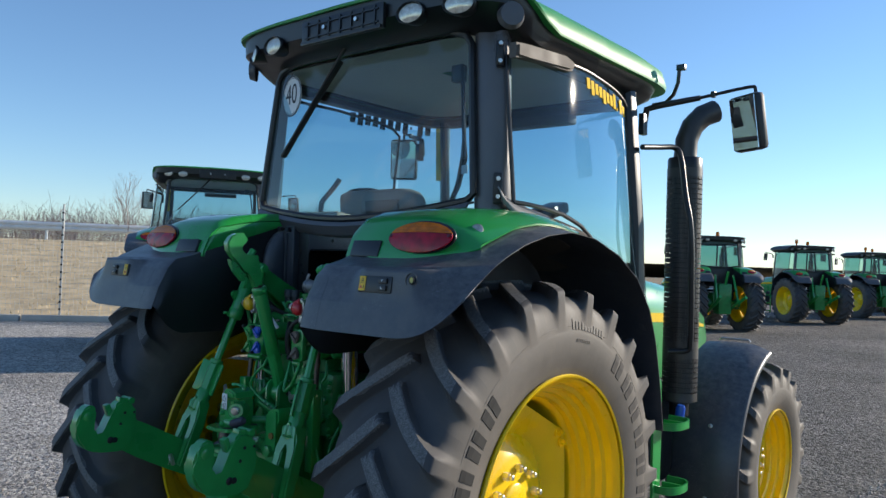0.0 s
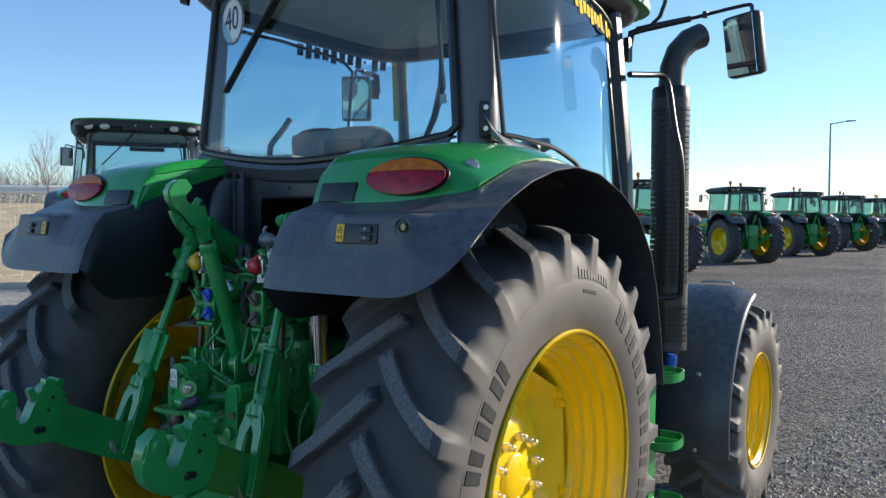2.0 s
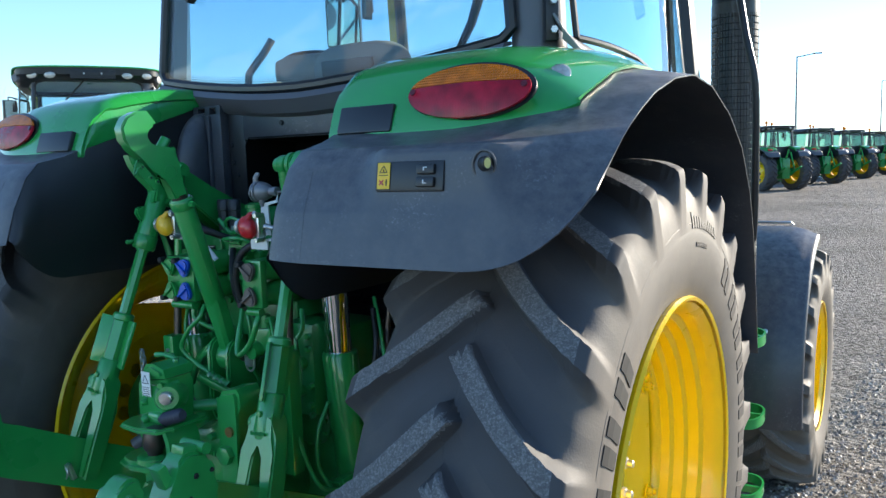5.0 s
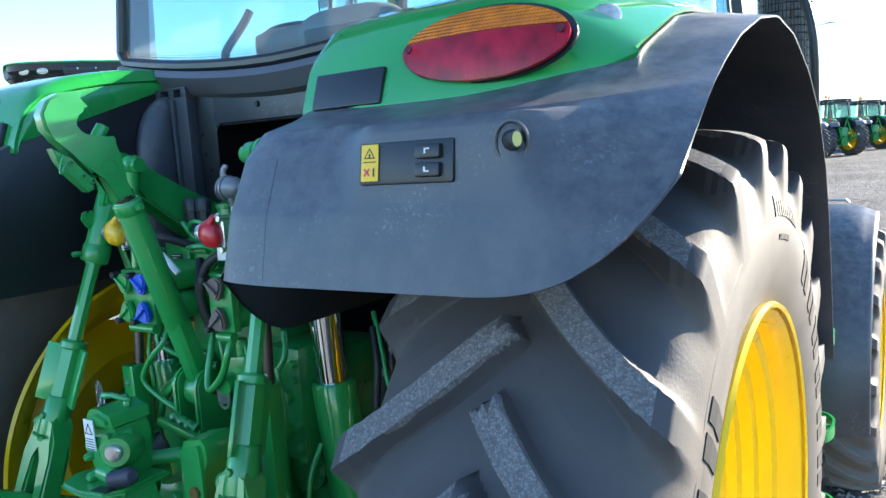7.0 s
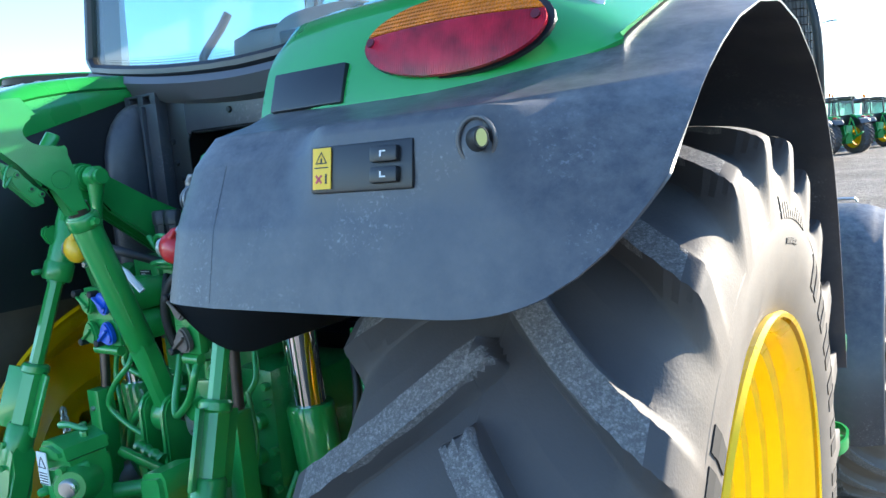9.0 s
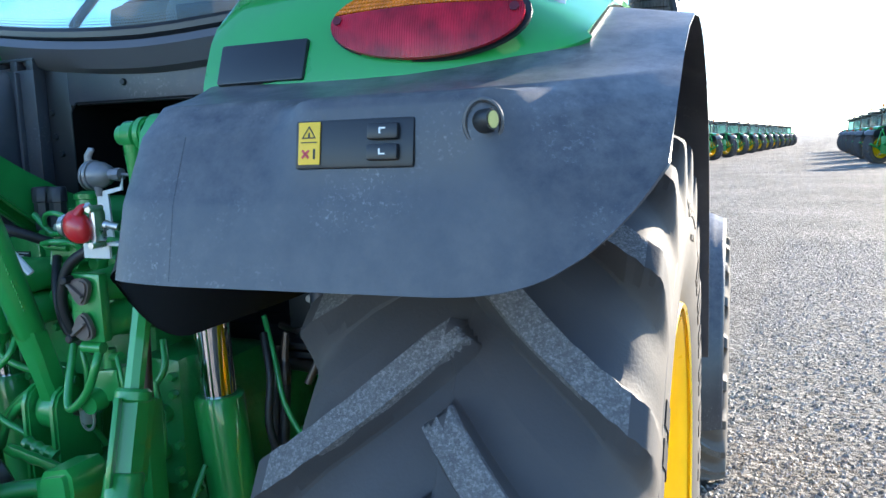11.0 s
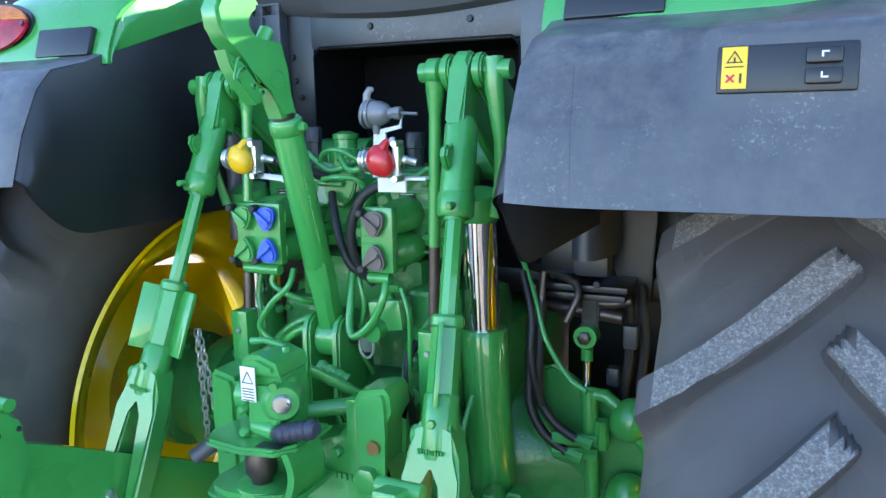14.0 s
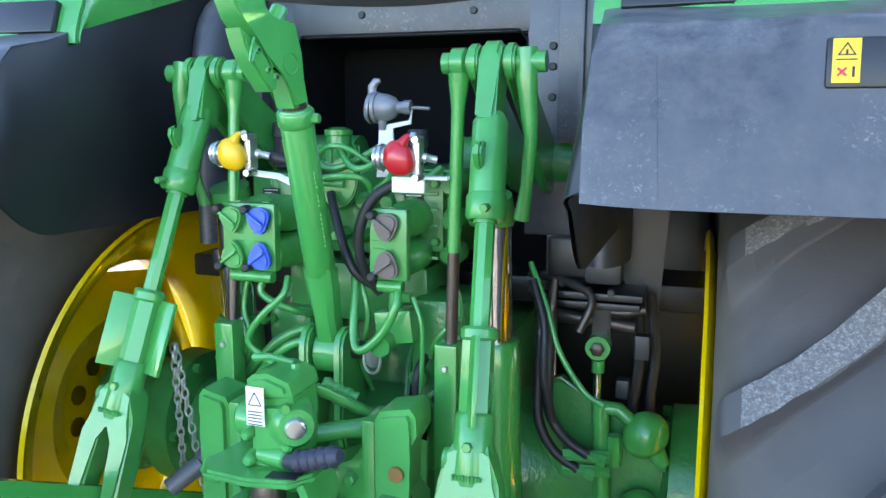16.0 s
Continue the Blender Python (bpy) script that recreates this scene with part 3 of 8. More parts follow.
def pocket_shift(s, x, p):
    """The raised pocket round the hitch buttons: it swells out of the shell and ends in a crease above."""
    u, t = (x - 0.660) / 0.350, (s - 0.010) / 0.175
    lift = max(0.0, min(1, u / 0.26, (1 - u) / 0.22, t / 0.80, (1 - t) / 0.07))
    lift = lift * lift * (3 - 2 * lift)
    z = p.z + 0.012 * lift * max(0.0, t)
    return Vector((x if s > 0.2 else p.x, p.y + min(0.0, -0.6795 + 0.167 * (z - 1.6125) - p.y) * lift, z))


def fender_shell(fine):
    bm = bmesh.new()
    ss = [i / 70 for i in range(71)]
    xs = [X_IN, 0.468, 0.48, 0.50, 0.53, 0.57, 0.62, 0.68, 0.74, 0.80, 0.86, 0.91, 0.95, 0.99, 1.02, 1.05, 1.075, 1.095, 1.11, 1.12, X_OUT]
    if fine:
        ss = [0.2 * i / 40 for i in range(40)] + [0.2 + 0.8 * i / 56 for i in range(57)]
        xs = xs[:6] + [0.60 + 0.0125 * i for i in range(34)] + xs[14:]
    return sheet(bm, [[pocket_shift(s, x, fender_point(s, x)) if fine and s < 0.2 else fender_point(s, x) for x in xs] for s in ss], -0.003)


def fender_wall():
    """The inner wall, from the shell's inner edge down beside the wheel: two skins."""
    bm = bmesh.new()
    rows = []
    for i in range(61):
        s = 0.012 + i / 60 * 0.975
        top = fender_point(s, X_IN)
        if s < 0.5:
            low = 1.353 + 0.12 * min(1.0, max(0.0, (-0.57 - top.y) / 0.15)) ** 2
        else:
            low = 1.353 - 0.40 * min(1, (s - 0.5) / 0.4)
        low = min(low, top.z - 0.012)
        rows.append([top.lerp(Vector((X_IN - 0.004, top.y * (0.985 if s < 0.3 else 1), low)), t) + Vector((-0.012 * math.sin(math.pi * t), 0, 0)) for t in (0, 0.05, 0.2, 0.4, 0.6, 0.8, 0.95, 1)])
    sheet(bm, rows)
    sheet(bm, [[p + Vector((0.006, 0.0, 0.0)) for p in r] for r in rows])
    bm.normal_update()
    half = len(bm.faces) // 2
    bm.faces.ensure_lookup_table()
    for i, f in enumerate(bm.faces):
        if f.normal.x * (-1 if i < half else 1) < 0:
            f.normal_flip()
    return bm


# the green cover: share of its length, y and z; it stands on the shell and carries the lamps
COVER = [(0.0, -0.503, 1.685), (0.05, -0.500, 1.705), (0.12, -0.482, 1.755), (0.2, -0.456, 1.80), (0.27, -0.42, 1.838), (0.4, -0.32, 1.872), (0.55, -0.16, 1.892), (0.75, 0.05, 1.903), (1.0, 0.30, 1.88)]


def shell_z(x, y):
    """The height of the shell's upper side at x and y."""
    last = fender_point(0.15, x)
    for i in range(1, 61):
        p = fender_point(0.15 + 0.5 * i / 60, x)
        if p.y >= y:
            t = (y - last.y) / max(1e-6, p.y - last.y)
            return last.z + (p.z - last.z) * max(0.0, min(1.0, t))
        last = p
    return last.z


def cover_point(s, x):
    y, z = along(COVER, s)
    k = max(0.0, (x - 0.74) / 0.26)
    fall = k * k
    y = y + 0.10 * fall * (1 - s) + 0.02 * max(0, (0.60 - x) / 0.14)
    low = shell_z(x, y)
    z = z + (low + 0.007 - z) * min(1, fall)
    z = max(z, low + 0.006) if s > 0.12 else z
    inner = max(0.0, (0.485 - x) / 0.03)
    z -= 0.03 * inner * inner * min(1, max(0, (s - 0.15) / 0.2))
    return Vector((x, y, z))


def cover_mesh():
    bm = bmesh.new()
    xs = [0.455, 0.462, 0.475, 0.49, 0.51, 0.54, 0.60, 0.66, 0.72, 0.78, 0.84, 0.89, 0.93, 0.96, 0.985, 1.0]
    ss = [0, 0.02, 0.05, 0.09, 0.14, 0.19, 0.23, 0.27, 0.32, 0.38, 0.45, 0.52, 0.6, 0.7, 0.8, 0.9, 1.0]
    sheet(bm, [[cover_point(s, x) for x in xs] for s in ss], -0.008)
    # the side that falls towards the rear panel
    rows = []
    for s in ss[1:]:
        top = cover_point(s, 0.455)
        low = min(top.z - 0.006, 1.702 + 0.32 * max(0, top.y + 0.50))
        rows.append([Vector((0.4545 - 0.004 * math.sin(3.14 * k / 4), top.y, top.z - 0.001 + (low - top.z) * k / 4)) for k in range(5)])
    sheet(bm, rows)
    return bm


def lamp_ellipse(bm, c, rx, rz, depth, z0=-1.0, z1=1.0, dome=0.012, turn=None):
    """A domed oval lens that looks back (-y), cut between the shares z0 and z1 of its height."""
    rows = []
    for i in range(19):
        t = math.sin(math.asin(z0) + (math.asin(z1) - math.asin(z0)) * i / 18)
        wide = math.sqrt(max(0.0, 1 - t * t))
        rows.append([Vector((rx * wide * u, -dome * (1 - (wide * u) ** 2 - t * t) - depth, rz * t)) for u in [j / 16 - 1 for j in range(33)]])
    back = [[Vector((p.x, 0, p.z)) for p in r] for r in rows]
    m = Matrix.Translation(c) @ (turn.to_4x4() if turn is not None else Matrix())
    sheet(bm, [[m @ p for p in r] for r in rows])
    edge = rows[0] + [r[-1] for r in rows[1:]] + rows[-1][-2::-1] + [r[0] for r in rows[-2:0:-1]]
    ebk = back[0] + [r[-1] for r in back[1:]] + back[-1][-2::-1] + [r[0] for r in back[-2:0:-1]]
    sheet(bm, [[m @ p for p in edge + edge[:1]], [m @ p for p in ebk + ebk[:1]]])
    return bm


def squeeze(bm, c, way, share):
    """Narrows a mesh about c along way."""
    for v in bm.verts:
        v.co -= way * ((v.co - c).dot(way) * (1 - share))


def fender(side, parent, fine):
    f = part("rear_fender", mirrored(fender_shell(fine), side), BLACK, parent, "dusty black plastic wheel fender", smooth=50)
    # darker black than the shell: the shade beside the wheel is put into the colour
    part("inner_wall", mirrored(fender_wall(), side), SMOOTH_BLACK, f, smooth=50, recalc=False)
    part("green_cover", mirrored(cover_mesh(), side), GREEN, f, "glossy green fender cover", smooth=50)
    tilt = euler(-22, 0, 4)
    c = Vector((0.806, -0.482, 1.772))
    bm = lamp_ellipse(bmesh.new(), c + Vector((0, 0.012, 0)), 0.138, 0.061, 0.006, dome=0.002, turn=tilt)
    part("lamp_housing", mirrored(bm, side), SMOOTH_BLACK, f)
    part("red_lens", mirrored(lamp_ellipse(bmesh.new(), c, 0.132, 0.056, 0.006, -1, 0.22, turn=tilt), side), LENS_RED, f, "red tail lamp lens")
    part("amber_lens", mirrored(lamp_ellipse(bmesh.new(), c, 0.132, 0.056, 0.006, 0.25, 1, turn=tilt), side), LENS_AMBER, f, "amber turn signal lens")
    if fine:
        hold = Matrix.Translation(c) @ tilt.to_4x4()
        # dark red discs paint in the shade of the screw holes
        for u in (-0.92, 0.90):
            bm = tube(bmesh.new(), [hold @ Vector((0.132 * u, -0.004, 0.004)), hold @ Vector((0.132 * u, -0.0105, 0.004))], 0.0062, 14)
            part("lens_screw", mirrored(bm, side), LENS_SCREW, f)
    bm = box(bmesh.new(), (0.564, -0.492, 1.731), (0.146, 0.018, 0.060), euler(-19, 0, -3), 0.004)
    part("reflector", mirrored(bm, side), SMOOTH_BLACK, f, "dark flat panel on the green cover")
    if not fine:
        return f
    # narrow seam down the shell beside the linkage
    bm = tube(bmesh.new(), [Vector((side * p.x, p.y - 0.0028, p.z + 0.0015)) for p in [fender_point(0.004 + 0.0125 * k, 0.563 - 0.0012 * k) for k in range(13)]], 0.0004, 6)
    part("shell_seam", bm, BLACK, f)
    # hitch buttons in their raised pocket
    face = Matrix.Translation((side * 0.797, -0.6805, 1.6145)) @ Matrix.Rotation(radians(-9.5), 4, "X")
    flip = Matrix.Diagonal((side, 1, 1, 1))
    bm = box(bmesh.new(), (0, 0, 0), (0.144, 0.010, 0.054), None, 0.004)
    bm.transform(face)
    panel = part("button_panel", bm, SMOOTH_BLACK, f)
    bm = box(bmesh.new(), (-0.053 * side, -0.0062, 0.001), (0.027, 0.0016, 0.047), None, 0.0006)
    bm.transform(face)
    part("warning_sticker", bm, STICKER, panel, "yellow warning sticker with pictograms")
    bm = bmesh.new()
    tri = [(0.0105 * math.cos(radians(a)) - 0.053 * side, 0.0095 * math.sin(radians(a)) + 0.011) for a in (90, 210, 330)]
    tri2 = [(0.0078 * math.cos(radians(a)) - 0.053 * side, 0.0068 * math.sin(radians(a)) + 0.011) for a in (90, 210, 330)]
    o, n2 = [bm.verts.new((x, -0.0076, z)) for x, z in tri], [bm.verts.new((x, -0.0076, z)) for x, z in tri2]
    for i in range(3):
        bm.faces.new((o[i], o[(i + 1) % 3], n2[(i + 1) % 3], n2[i]))
    box(bm, (-0.053 * side, -0.0074, 0.010), (0.002, 0.0006, 0.005))
    box(bm, (-0.053 * side, -0.0074, 0.002), (0.020, 0.0006, 0.0012))
    box(bm, (-0.046 * side, -0.0074, -0.011), (0.0025, 0.0006, 0.011))
    bm.transform(face)
    part("pictogram", bm, INK, panel)
    bm = box(bmesh.new(), (-0.057 * side, -0.0074, -0.011), (0.012, 0.0006, 0.0025), euler(0, 45, 0))
    box(bm, (-0.057 * side, -0.0074, -0.011), (0.012, 0.0006, 0.0025), euler(0, -45, 0))
    bm.transform(face)
    part("red_cross", bm, RED, panel)
    for zz in (0.0112, -0.0112):
        bm = box(bmesh.new(), (0.038 * side, -0.008, zz), (0.037, 0.010, 0.018), None, 0.004)
        bm.transform(face)
        button = part("rocker_button", bm, SMOOTH_BLACK, panel)
        bm = box(bmesh.new(), (0.036 * side, -0.0134, zz), (0.002, 0.001, 0.0065))
        box(bm, (0.0395 * side, -0.0134, zz + (0.0025 if zz > 0 else -0.0025)), (0.006, 0.001, 0.0016))
        bm.transform(face)
        part("symbol", bm, WHITE, button)
    # small round lamp on the green cover
    p = Vector((side * 0.940, -0.345, 1.805))
    out = Vector((side * 0.35, -0.75, 0.55)).normalized()
    bm = tube(bmesh.new(), [p - out * 0.03, p + out * 0.006, p + out * 0.01], [0.024, 0.022, 0.017], 20)
    part("marker_lamp", bm, LENS_CLEAR, f, "small round clear marker lamp")
    if side < 0:
        return f
    # lock knob with its grey collar
    c = Vector((side * 0.943, -0.652, 1.632))
    across = Vector((0.73, side * 0.68, 0)).normalized()
    aim = Vector((side * 0.68, -0.73, 0.05)).normalized()
    ring = [c + Vector((0.0190 * math.cos(w), -0.024 + side * 0.0045 * math.cos(w), 0.0235 * math.sin(w))) for w in [2 * math.pi * k / 28 for k in range(29)]]
    part("switch_collar", tube(bmesh.new(), ring, 0.0026, 8, caps=False), surface("worn_grey_collar", (0.09, 0.09, 0.092), 0.4), f, "dark collar of the switch")
    part("switch_well", tube(bmesh.new(), [c + Vector((0, 0.03, 0)), c + Vector((0, -0.020, 0)), c + Vector((0, -0.0205, 0))], [0.0195, 0.0185, 0.014], 28), SMOOTH_BLACK, f)
    low = c + Vector((-side * 0.008, -0.016, 0))
    bm = tube(bmesh.new(), [low, low + aim * 0.030, low + aim * 0.035], [0.0130, 0.0118, 0.0100], 24)
    squeeze(bm, low, across, 0.75)
    knob = part("switch_knob", bm, surface("black_knob", (0.02, 0.02, 0.02), 0.4), f, "round switch knob with a yellow face")
    bm = tube(bmesh.new(), [low + aim * 0.0345, low + aim * 0.037], 0.0086, 24)
    squeeze(bm, low, across, 0.62)
    part("yellow_face", bm, surface("pale_yellow_face", (0.55, 0.5, 0.16), 0.4), knob)
    return f


# ---- the tractor: cab ----
def rear_y(x, z):
    return -0.013 + 0.046 * (z - 1.95) / 0.63 - 0.06 * (1 - min(1, abs(x) / 0.68) ** 2)


def rear_half(z):
    """Half the rear window's width at a height."""
    return 0.672 - 0.06 * (z - 1.95) / 0.63 if z < 2.58 else 0.612 - 0.06 * ((z - 2.58) / 0.06) ** 2


def rear_foot(x):
    """The height of its curved lower edge."""
    return 1.872 + 0.072 * (min(abs(x), 0.7) / 0.66) ** 1.7


def rear_outline():
    """The rear window's edge: x and z."""
    left = [(-rear_half(z), z) for z in (1.97, 2.15, 2.35, 2.5, 2.58, 2.62)]
    top = [(x, 2.64 + 0.02 * (1 - (x / 0.6) ** 2)) for x in (-0.5, -0.25, 0, 0.25, 0.5)]
    foot = [(0.644 - 0.092 * i, rear_foot(0.644 - 0.092 * i)) for i in range(15)]
    return left + top + [(-x, z) for x, z in left[::-1]] + foot


def side_x(y, z):
    """How far out the side windows stand."""
    return 0.852 + (2.3 - z) * 0.10 - (0.16 if y < 0.45 else 0.05) * ((y - 0.45) / 0.6) ** 2


SIDE_LOW = [(0.02, 1.94), (0.15, 1.93), (0.30, 1.91), (0.45, 1.865), (0.60, 1.78), (0.75, 1.68), (0.90, 1.60), (1.0, 1.58), (1.10, 1.60)]
SIDE_TOP = [(0.02, 2.51), (0.15, 2.54), (0.30, 2.56), (0.60, 2.565), (0.92, 2.545), (1.05, 2.52), (1.10, 2.48)]


FINE = [True]


def pane(name, rows, parent, label):
    """A pane over a grid of points."""
    ob = part(name, sheet(bmesh.new(), rows), GLASS if FINE[0] else FAR_GLASS, parent, label, smooth=80)
    ob.visible_shadow = False
    return ob


def frame_bar(bm, pts, w, d, closed=False):
    """A square-edged seal or frame bar along pts."""
    tube(bm, list(pts) + ([pts[0]] if closed else []), w, 8, caps=not closed, flat=d / w, spin=0.5)
    return bm


def cab(parent, fine):
    """Cab: frame, windows, roof with lamps, and the seat, column and console inside."""
    FINE[0] = fine
    c = empty("cab", (0, 0, 0), parent, "black-framed glazed cab with a green roof")
    ro = [Vector((x, rear_y(x, z), z)) for x, z in rear_outline()]
    rows = []
    for i in range(13):
        row = []
        for k in range(25):
            u = -1 + k / 12
            x = u * 0.66
            z = rear_foot(x) + (2.645 + 0.02 * (1 - u * u) - rear_foot(x)) * i / 12
            x = u * rear_half(min(z, 2.63))
            row.append(Vector((x, rear_y(x, z), z)))
        rows.append(row)
    pane("rear_window", rows, c, "tinted curved rear window, closed")
    bm = frame_bar(bmesh.new(), [p + Vector((0, -0.004, 0)) for p in ro], 0.016, 0.016, True)
    part("rear_window_seal", bm, SMOOTH_BLACK, c)
    if fine:
        bm = bmesh.new()
        for row in range(4):
            for k in range(170):
                x = -0.60 + 1.20 * (k + 0.5 * (row % 2)) / 170
                z = rear_foot(x) + 0.016 + 0.0065 * row
                r = 0.0026 - 0.0005 * row
                q = [Vector((x + r * math.cos(w), rear_y(x, z) - 0.003, z + r * math.sin(w))) for w in [math.pi / 3 * j for j in range(6)]]
                bm.faces.new([bm.verts.new(p) for p in q])
        tagged(part("dotted_border", bm, INK, c, smooth=0), "black dotted border on the glass", kind="stuff")
    for s in (1, -1):
        # corner pillar
        rows = []
        for i in range(9):
            z = 1.86 + 0.80 * i / 8
            k = i / 8
            rows.append([Vector((s * x, y, z)) for x, y in ((0.66 - 0.055 * k, 0.05 + 0.04 * k), (0.665 - 0.055 * k, 0.0 + 0.04 * k), (0.69 - 0.055 * k, -0.008 + 0.04 * k), (0.73 - 0.05 * k, 0.008 + 0.035 * k), (0.765 - 0.030 * k, 0.032 + 0.02 * k), (0.780 - 0.030 * k, 0.065), (0.772 - 0.030 * k, 0.105), (0.70 - 0.05 * k, 0.11), (0.66 - 0.055 * k, 0.05 + 0.04 * k))])
        if s < 0:
            rows = [[Vector((max(p.x, -0.70 + 0.055 * i / 8), p.y + 0.01, p.z)) for p in r] for i, r in enumerate(rows)]
        part("rear_pillar", sheet(bmesh.new(), rows), PILLAR, c)
        # side window and its frame
        y_in = 0.05 if s > 0 else 0.14
        ys = [y_in + (1.10 - y_in) * k / 16 for k in range(17)]
        rows = []
        for y in ys:
            lo, hi = along(SIDE_LOW, y)[0], along(SIDE_TOP, y)[0]
            rows.append([Vector((s * side_x(y, lo + (hi - lo) * i / 10), y, lo + (hi - lo) * i / 10)) for i in range(11)])
        pane("side_window", rows, c, "tinted side window of the closed door")
        so = [r[0] for r in rows] + rows[-1][1:-1] + [r[-1] for r in rows[::-1]] + rows[0][-2:0:-1]
        part("side_window_seal", frame_bar(bmesh.new(), so, 0.009, 0.009, True), SMOOTH_BLACK, c)
        bm = tube(bmesh.new(), [(s * 0.86, 1.12, 1.2), (s * 0.835, 1.12, 1.9), (s * 0.77, 1.12, 2.60)], 0.030, 8, flat=1.5)
        if s > 0:
            part("door_pillar", bm, SMOOTH_BLACK, c)
        else:
            bm.free()
        rows = [[Vector((s * x0, y0, 1.5)).lerp(Vector((s * x1, y1, 2.54)), i / 8) for i in range(9)] for x0, y0, x1, y1 in ((0.885, 1.15, 0.785, 1.15), (0.80, 1.32, 0.74, 1.28), (0.68, 1.50, 0.65, 1.40))]
        pane("front_side_window", rows, c, "narrow tinted front side window")
        bm = tube(bmesh.new(), [(s * 0.67, 1.50, 1.4), (s * 0.66, 1.45, 2.0), (s * 0.645, 1.38, 2.6)], 0.028, 8)
        part("front_pillar", bm, SMOOTH_BLACK, c)
        # cab sill that follows the fender
        rows = [[Vector((s * x, y, z)) for x, z in ((0.62, zl), (0.70, zl), (0.895 - tuck, zl + 0.015), (0.905 - tuck, zu), (0.875 - tuck, zu + 0.015), (0.66, zu + 0.015))] for y, zl, zu, tuck in ((0.06, 1.83, 1.915, 0.115), (0.14, 1.82, 1.90, 0.085), (0.28, 1.80, 1.88, 0.03), (0.46, 1.73, 1.84, 0), (0.62, 1.62, 1.76, 0), (0.8, 1.5, 1.645, 0), (1.05, 1.3, 1.58, 0))]
        part("cab_sill", sheet(bmesh.new(), rows, 0.01), TAN if s > 0 else SMOOTH_BLACK, c, "scuffed plastic sill trim")
        if fine and s > 0:
            # swept trim below the door window
            up = smooth_path([(0.775, 0.005, 2.00), (0.785, 0.03, 1.962), (0.812, 0.13, 1.928), (0.835, 0.27, 1.900), (0.870, 0.44, 1.862)], 4)
            down = smooth_path([(0.800, 0.000, 1.930), (0.838, 0.03, 1.892), (0.866, 0.13, 1.872), (0.884, 0.27, 1.852), (0.894, 0.44, 1.838)], 4)
            bm = sheet(bmesh.new(), [[a.lerp(b, t) + Vector((0.014 * math.sin(math.pi * t), -0.012 * math.sin(math.pi * t), 0)) for t in (0, 0.2, 0.4, 0.6, 0.8, 1)] for a, b in zip(up, down)], 0.006)
            part("sill_trim", bm, TRIM, c, "pale grey swept trim below the door window")
            for z in (1.99, 2.525):
                bm = box(bmesh.new(), (s * (0.765 if z < 2.3 else 0.745), 0.012 if z < 2.3 else 0.03, z), (0.034, 0.03, 0.10 if z > 2.3 else 0.12), euler(0, 0, 38 * s), 0.006)
                hinge = part("door_hinge", bm, SMOOTH_BLACK, c)
                for dz in (0.035, -0.035):
                    bm = tube(bmesh.new(), [(s * (0.775 if z < 2.3 else 0.755), 0.003 if z < 2.3 else 0.02, z + dz), (s * (0.785 if z < 2.3 else 0.765), -0.012 if z < 2.3 else 0.005, z + dz)], 0.009, 6)
                    part("hinge_bolt", bm, STEEL, hinge, "steel hinge bolt")
    # upper rear trim on the side, where the roof meets the pillar
    bm = prism(bmesh.new(), [(0.0, 2.550), (0.08, 2.556), (0.38, 2.582), (0.445, 2.568), (0.43, 2.530), (0.40, 2.522), (0.08, 2.505), (0.0, 2.490)], 0.05, yz(0.826), 0.010)
    part("vent_trim", bm, TAN, c, "worn grey-brown vent trim")
    rows = [[Vector((0.66 * k / 6, 1.58 - 0.10 * (k / 6) ** 2, 1.48)).lerp(Vector((0.63 * k / 6, 1.44 - 0.07 * (k / 6) ** 2, 2.60)), i / 8) for i in range(9)] for k in range(-6, 7)]
    pane("windscreen", rows, c, "tinted curved windscreen")
    # roof: dark band below, green shell above that comes down over the sides
    def ring(x, y0, y1, z, power=7.0, n=80):
        out = []
        for k in range(n):
            w = 2 * math.pi * k / n
            cs, sn = math.cos(w), math.sin(w)
            px = x * math.copysign(abs(cs) ** (2 / power), cs)
            py = (y0 + y1) / 2 + (y1 - y0) / 2 * math.copysign(abs(sn) ** (2 / power), sn)
            out.append(Vector((px, py, (z(px, py) if callable(z) else z))))
        return out + out[:1]

    def eave(px, py):
        """The lower edge of the green shell: high over the lamps, low along the sides."""
        t = min(1.0, max(0.0, (0.30 - py) / 0.34))
        return 2.640 + (0.128 + 0.02 * (1 - (px / 0.86) ** 2)) * t * t * (3 - 2 * t)

    def under(px, py):
        return 2.566 + 0.072 * min(1.0, max(0.0, (0.2 - py) / 0.2))
    band = [ring(0.70, 0.0, 1.40, under), ring(0.765, -0.035, 1.44, under), ring(0.815, -0.11, 1.48, lambda a, b: under(a, b) + 0.025), ring(0.845, -0.155, 1.50, lambda a, b: min(2.70, eave(a, b) + 0.01)), ring(0.845, -0.16, 1.50, lambda a, b: eave(a, b) + 0.012), ring(0.80, -0.10, 1.46, lambda a, b: eave(a, b) + 0.02)]
    part("roof_band", sheet(bmesh.new(), band), SMOOTH_BLACK, c, "black lamp band under the roof")
    lift = lambda h, r: (lambda a, b: max(eave(a, b) + r, h + 0.02 * (1 - (a / 0.86) ** 2)))
    top = [ring(0.83, -0.13, 1.49, eave), ring(0.868, -0.172, 1.575, eave), ring(0.872, -0.175, 1.58, lift(2.66, 0.010)), ring(0.855, -0.16, 1.56, lift(2.725, 0.02)), ring(0.805, -0.11, 1.46, lift(2.768, 0.028)), ring(0.70, 0.0, 1.36, lift(2.80, 0.035)), ring(0.45, 0.3, 1.1, 2.835), ring(0.05, 0.6, 0.7, 2.842)]
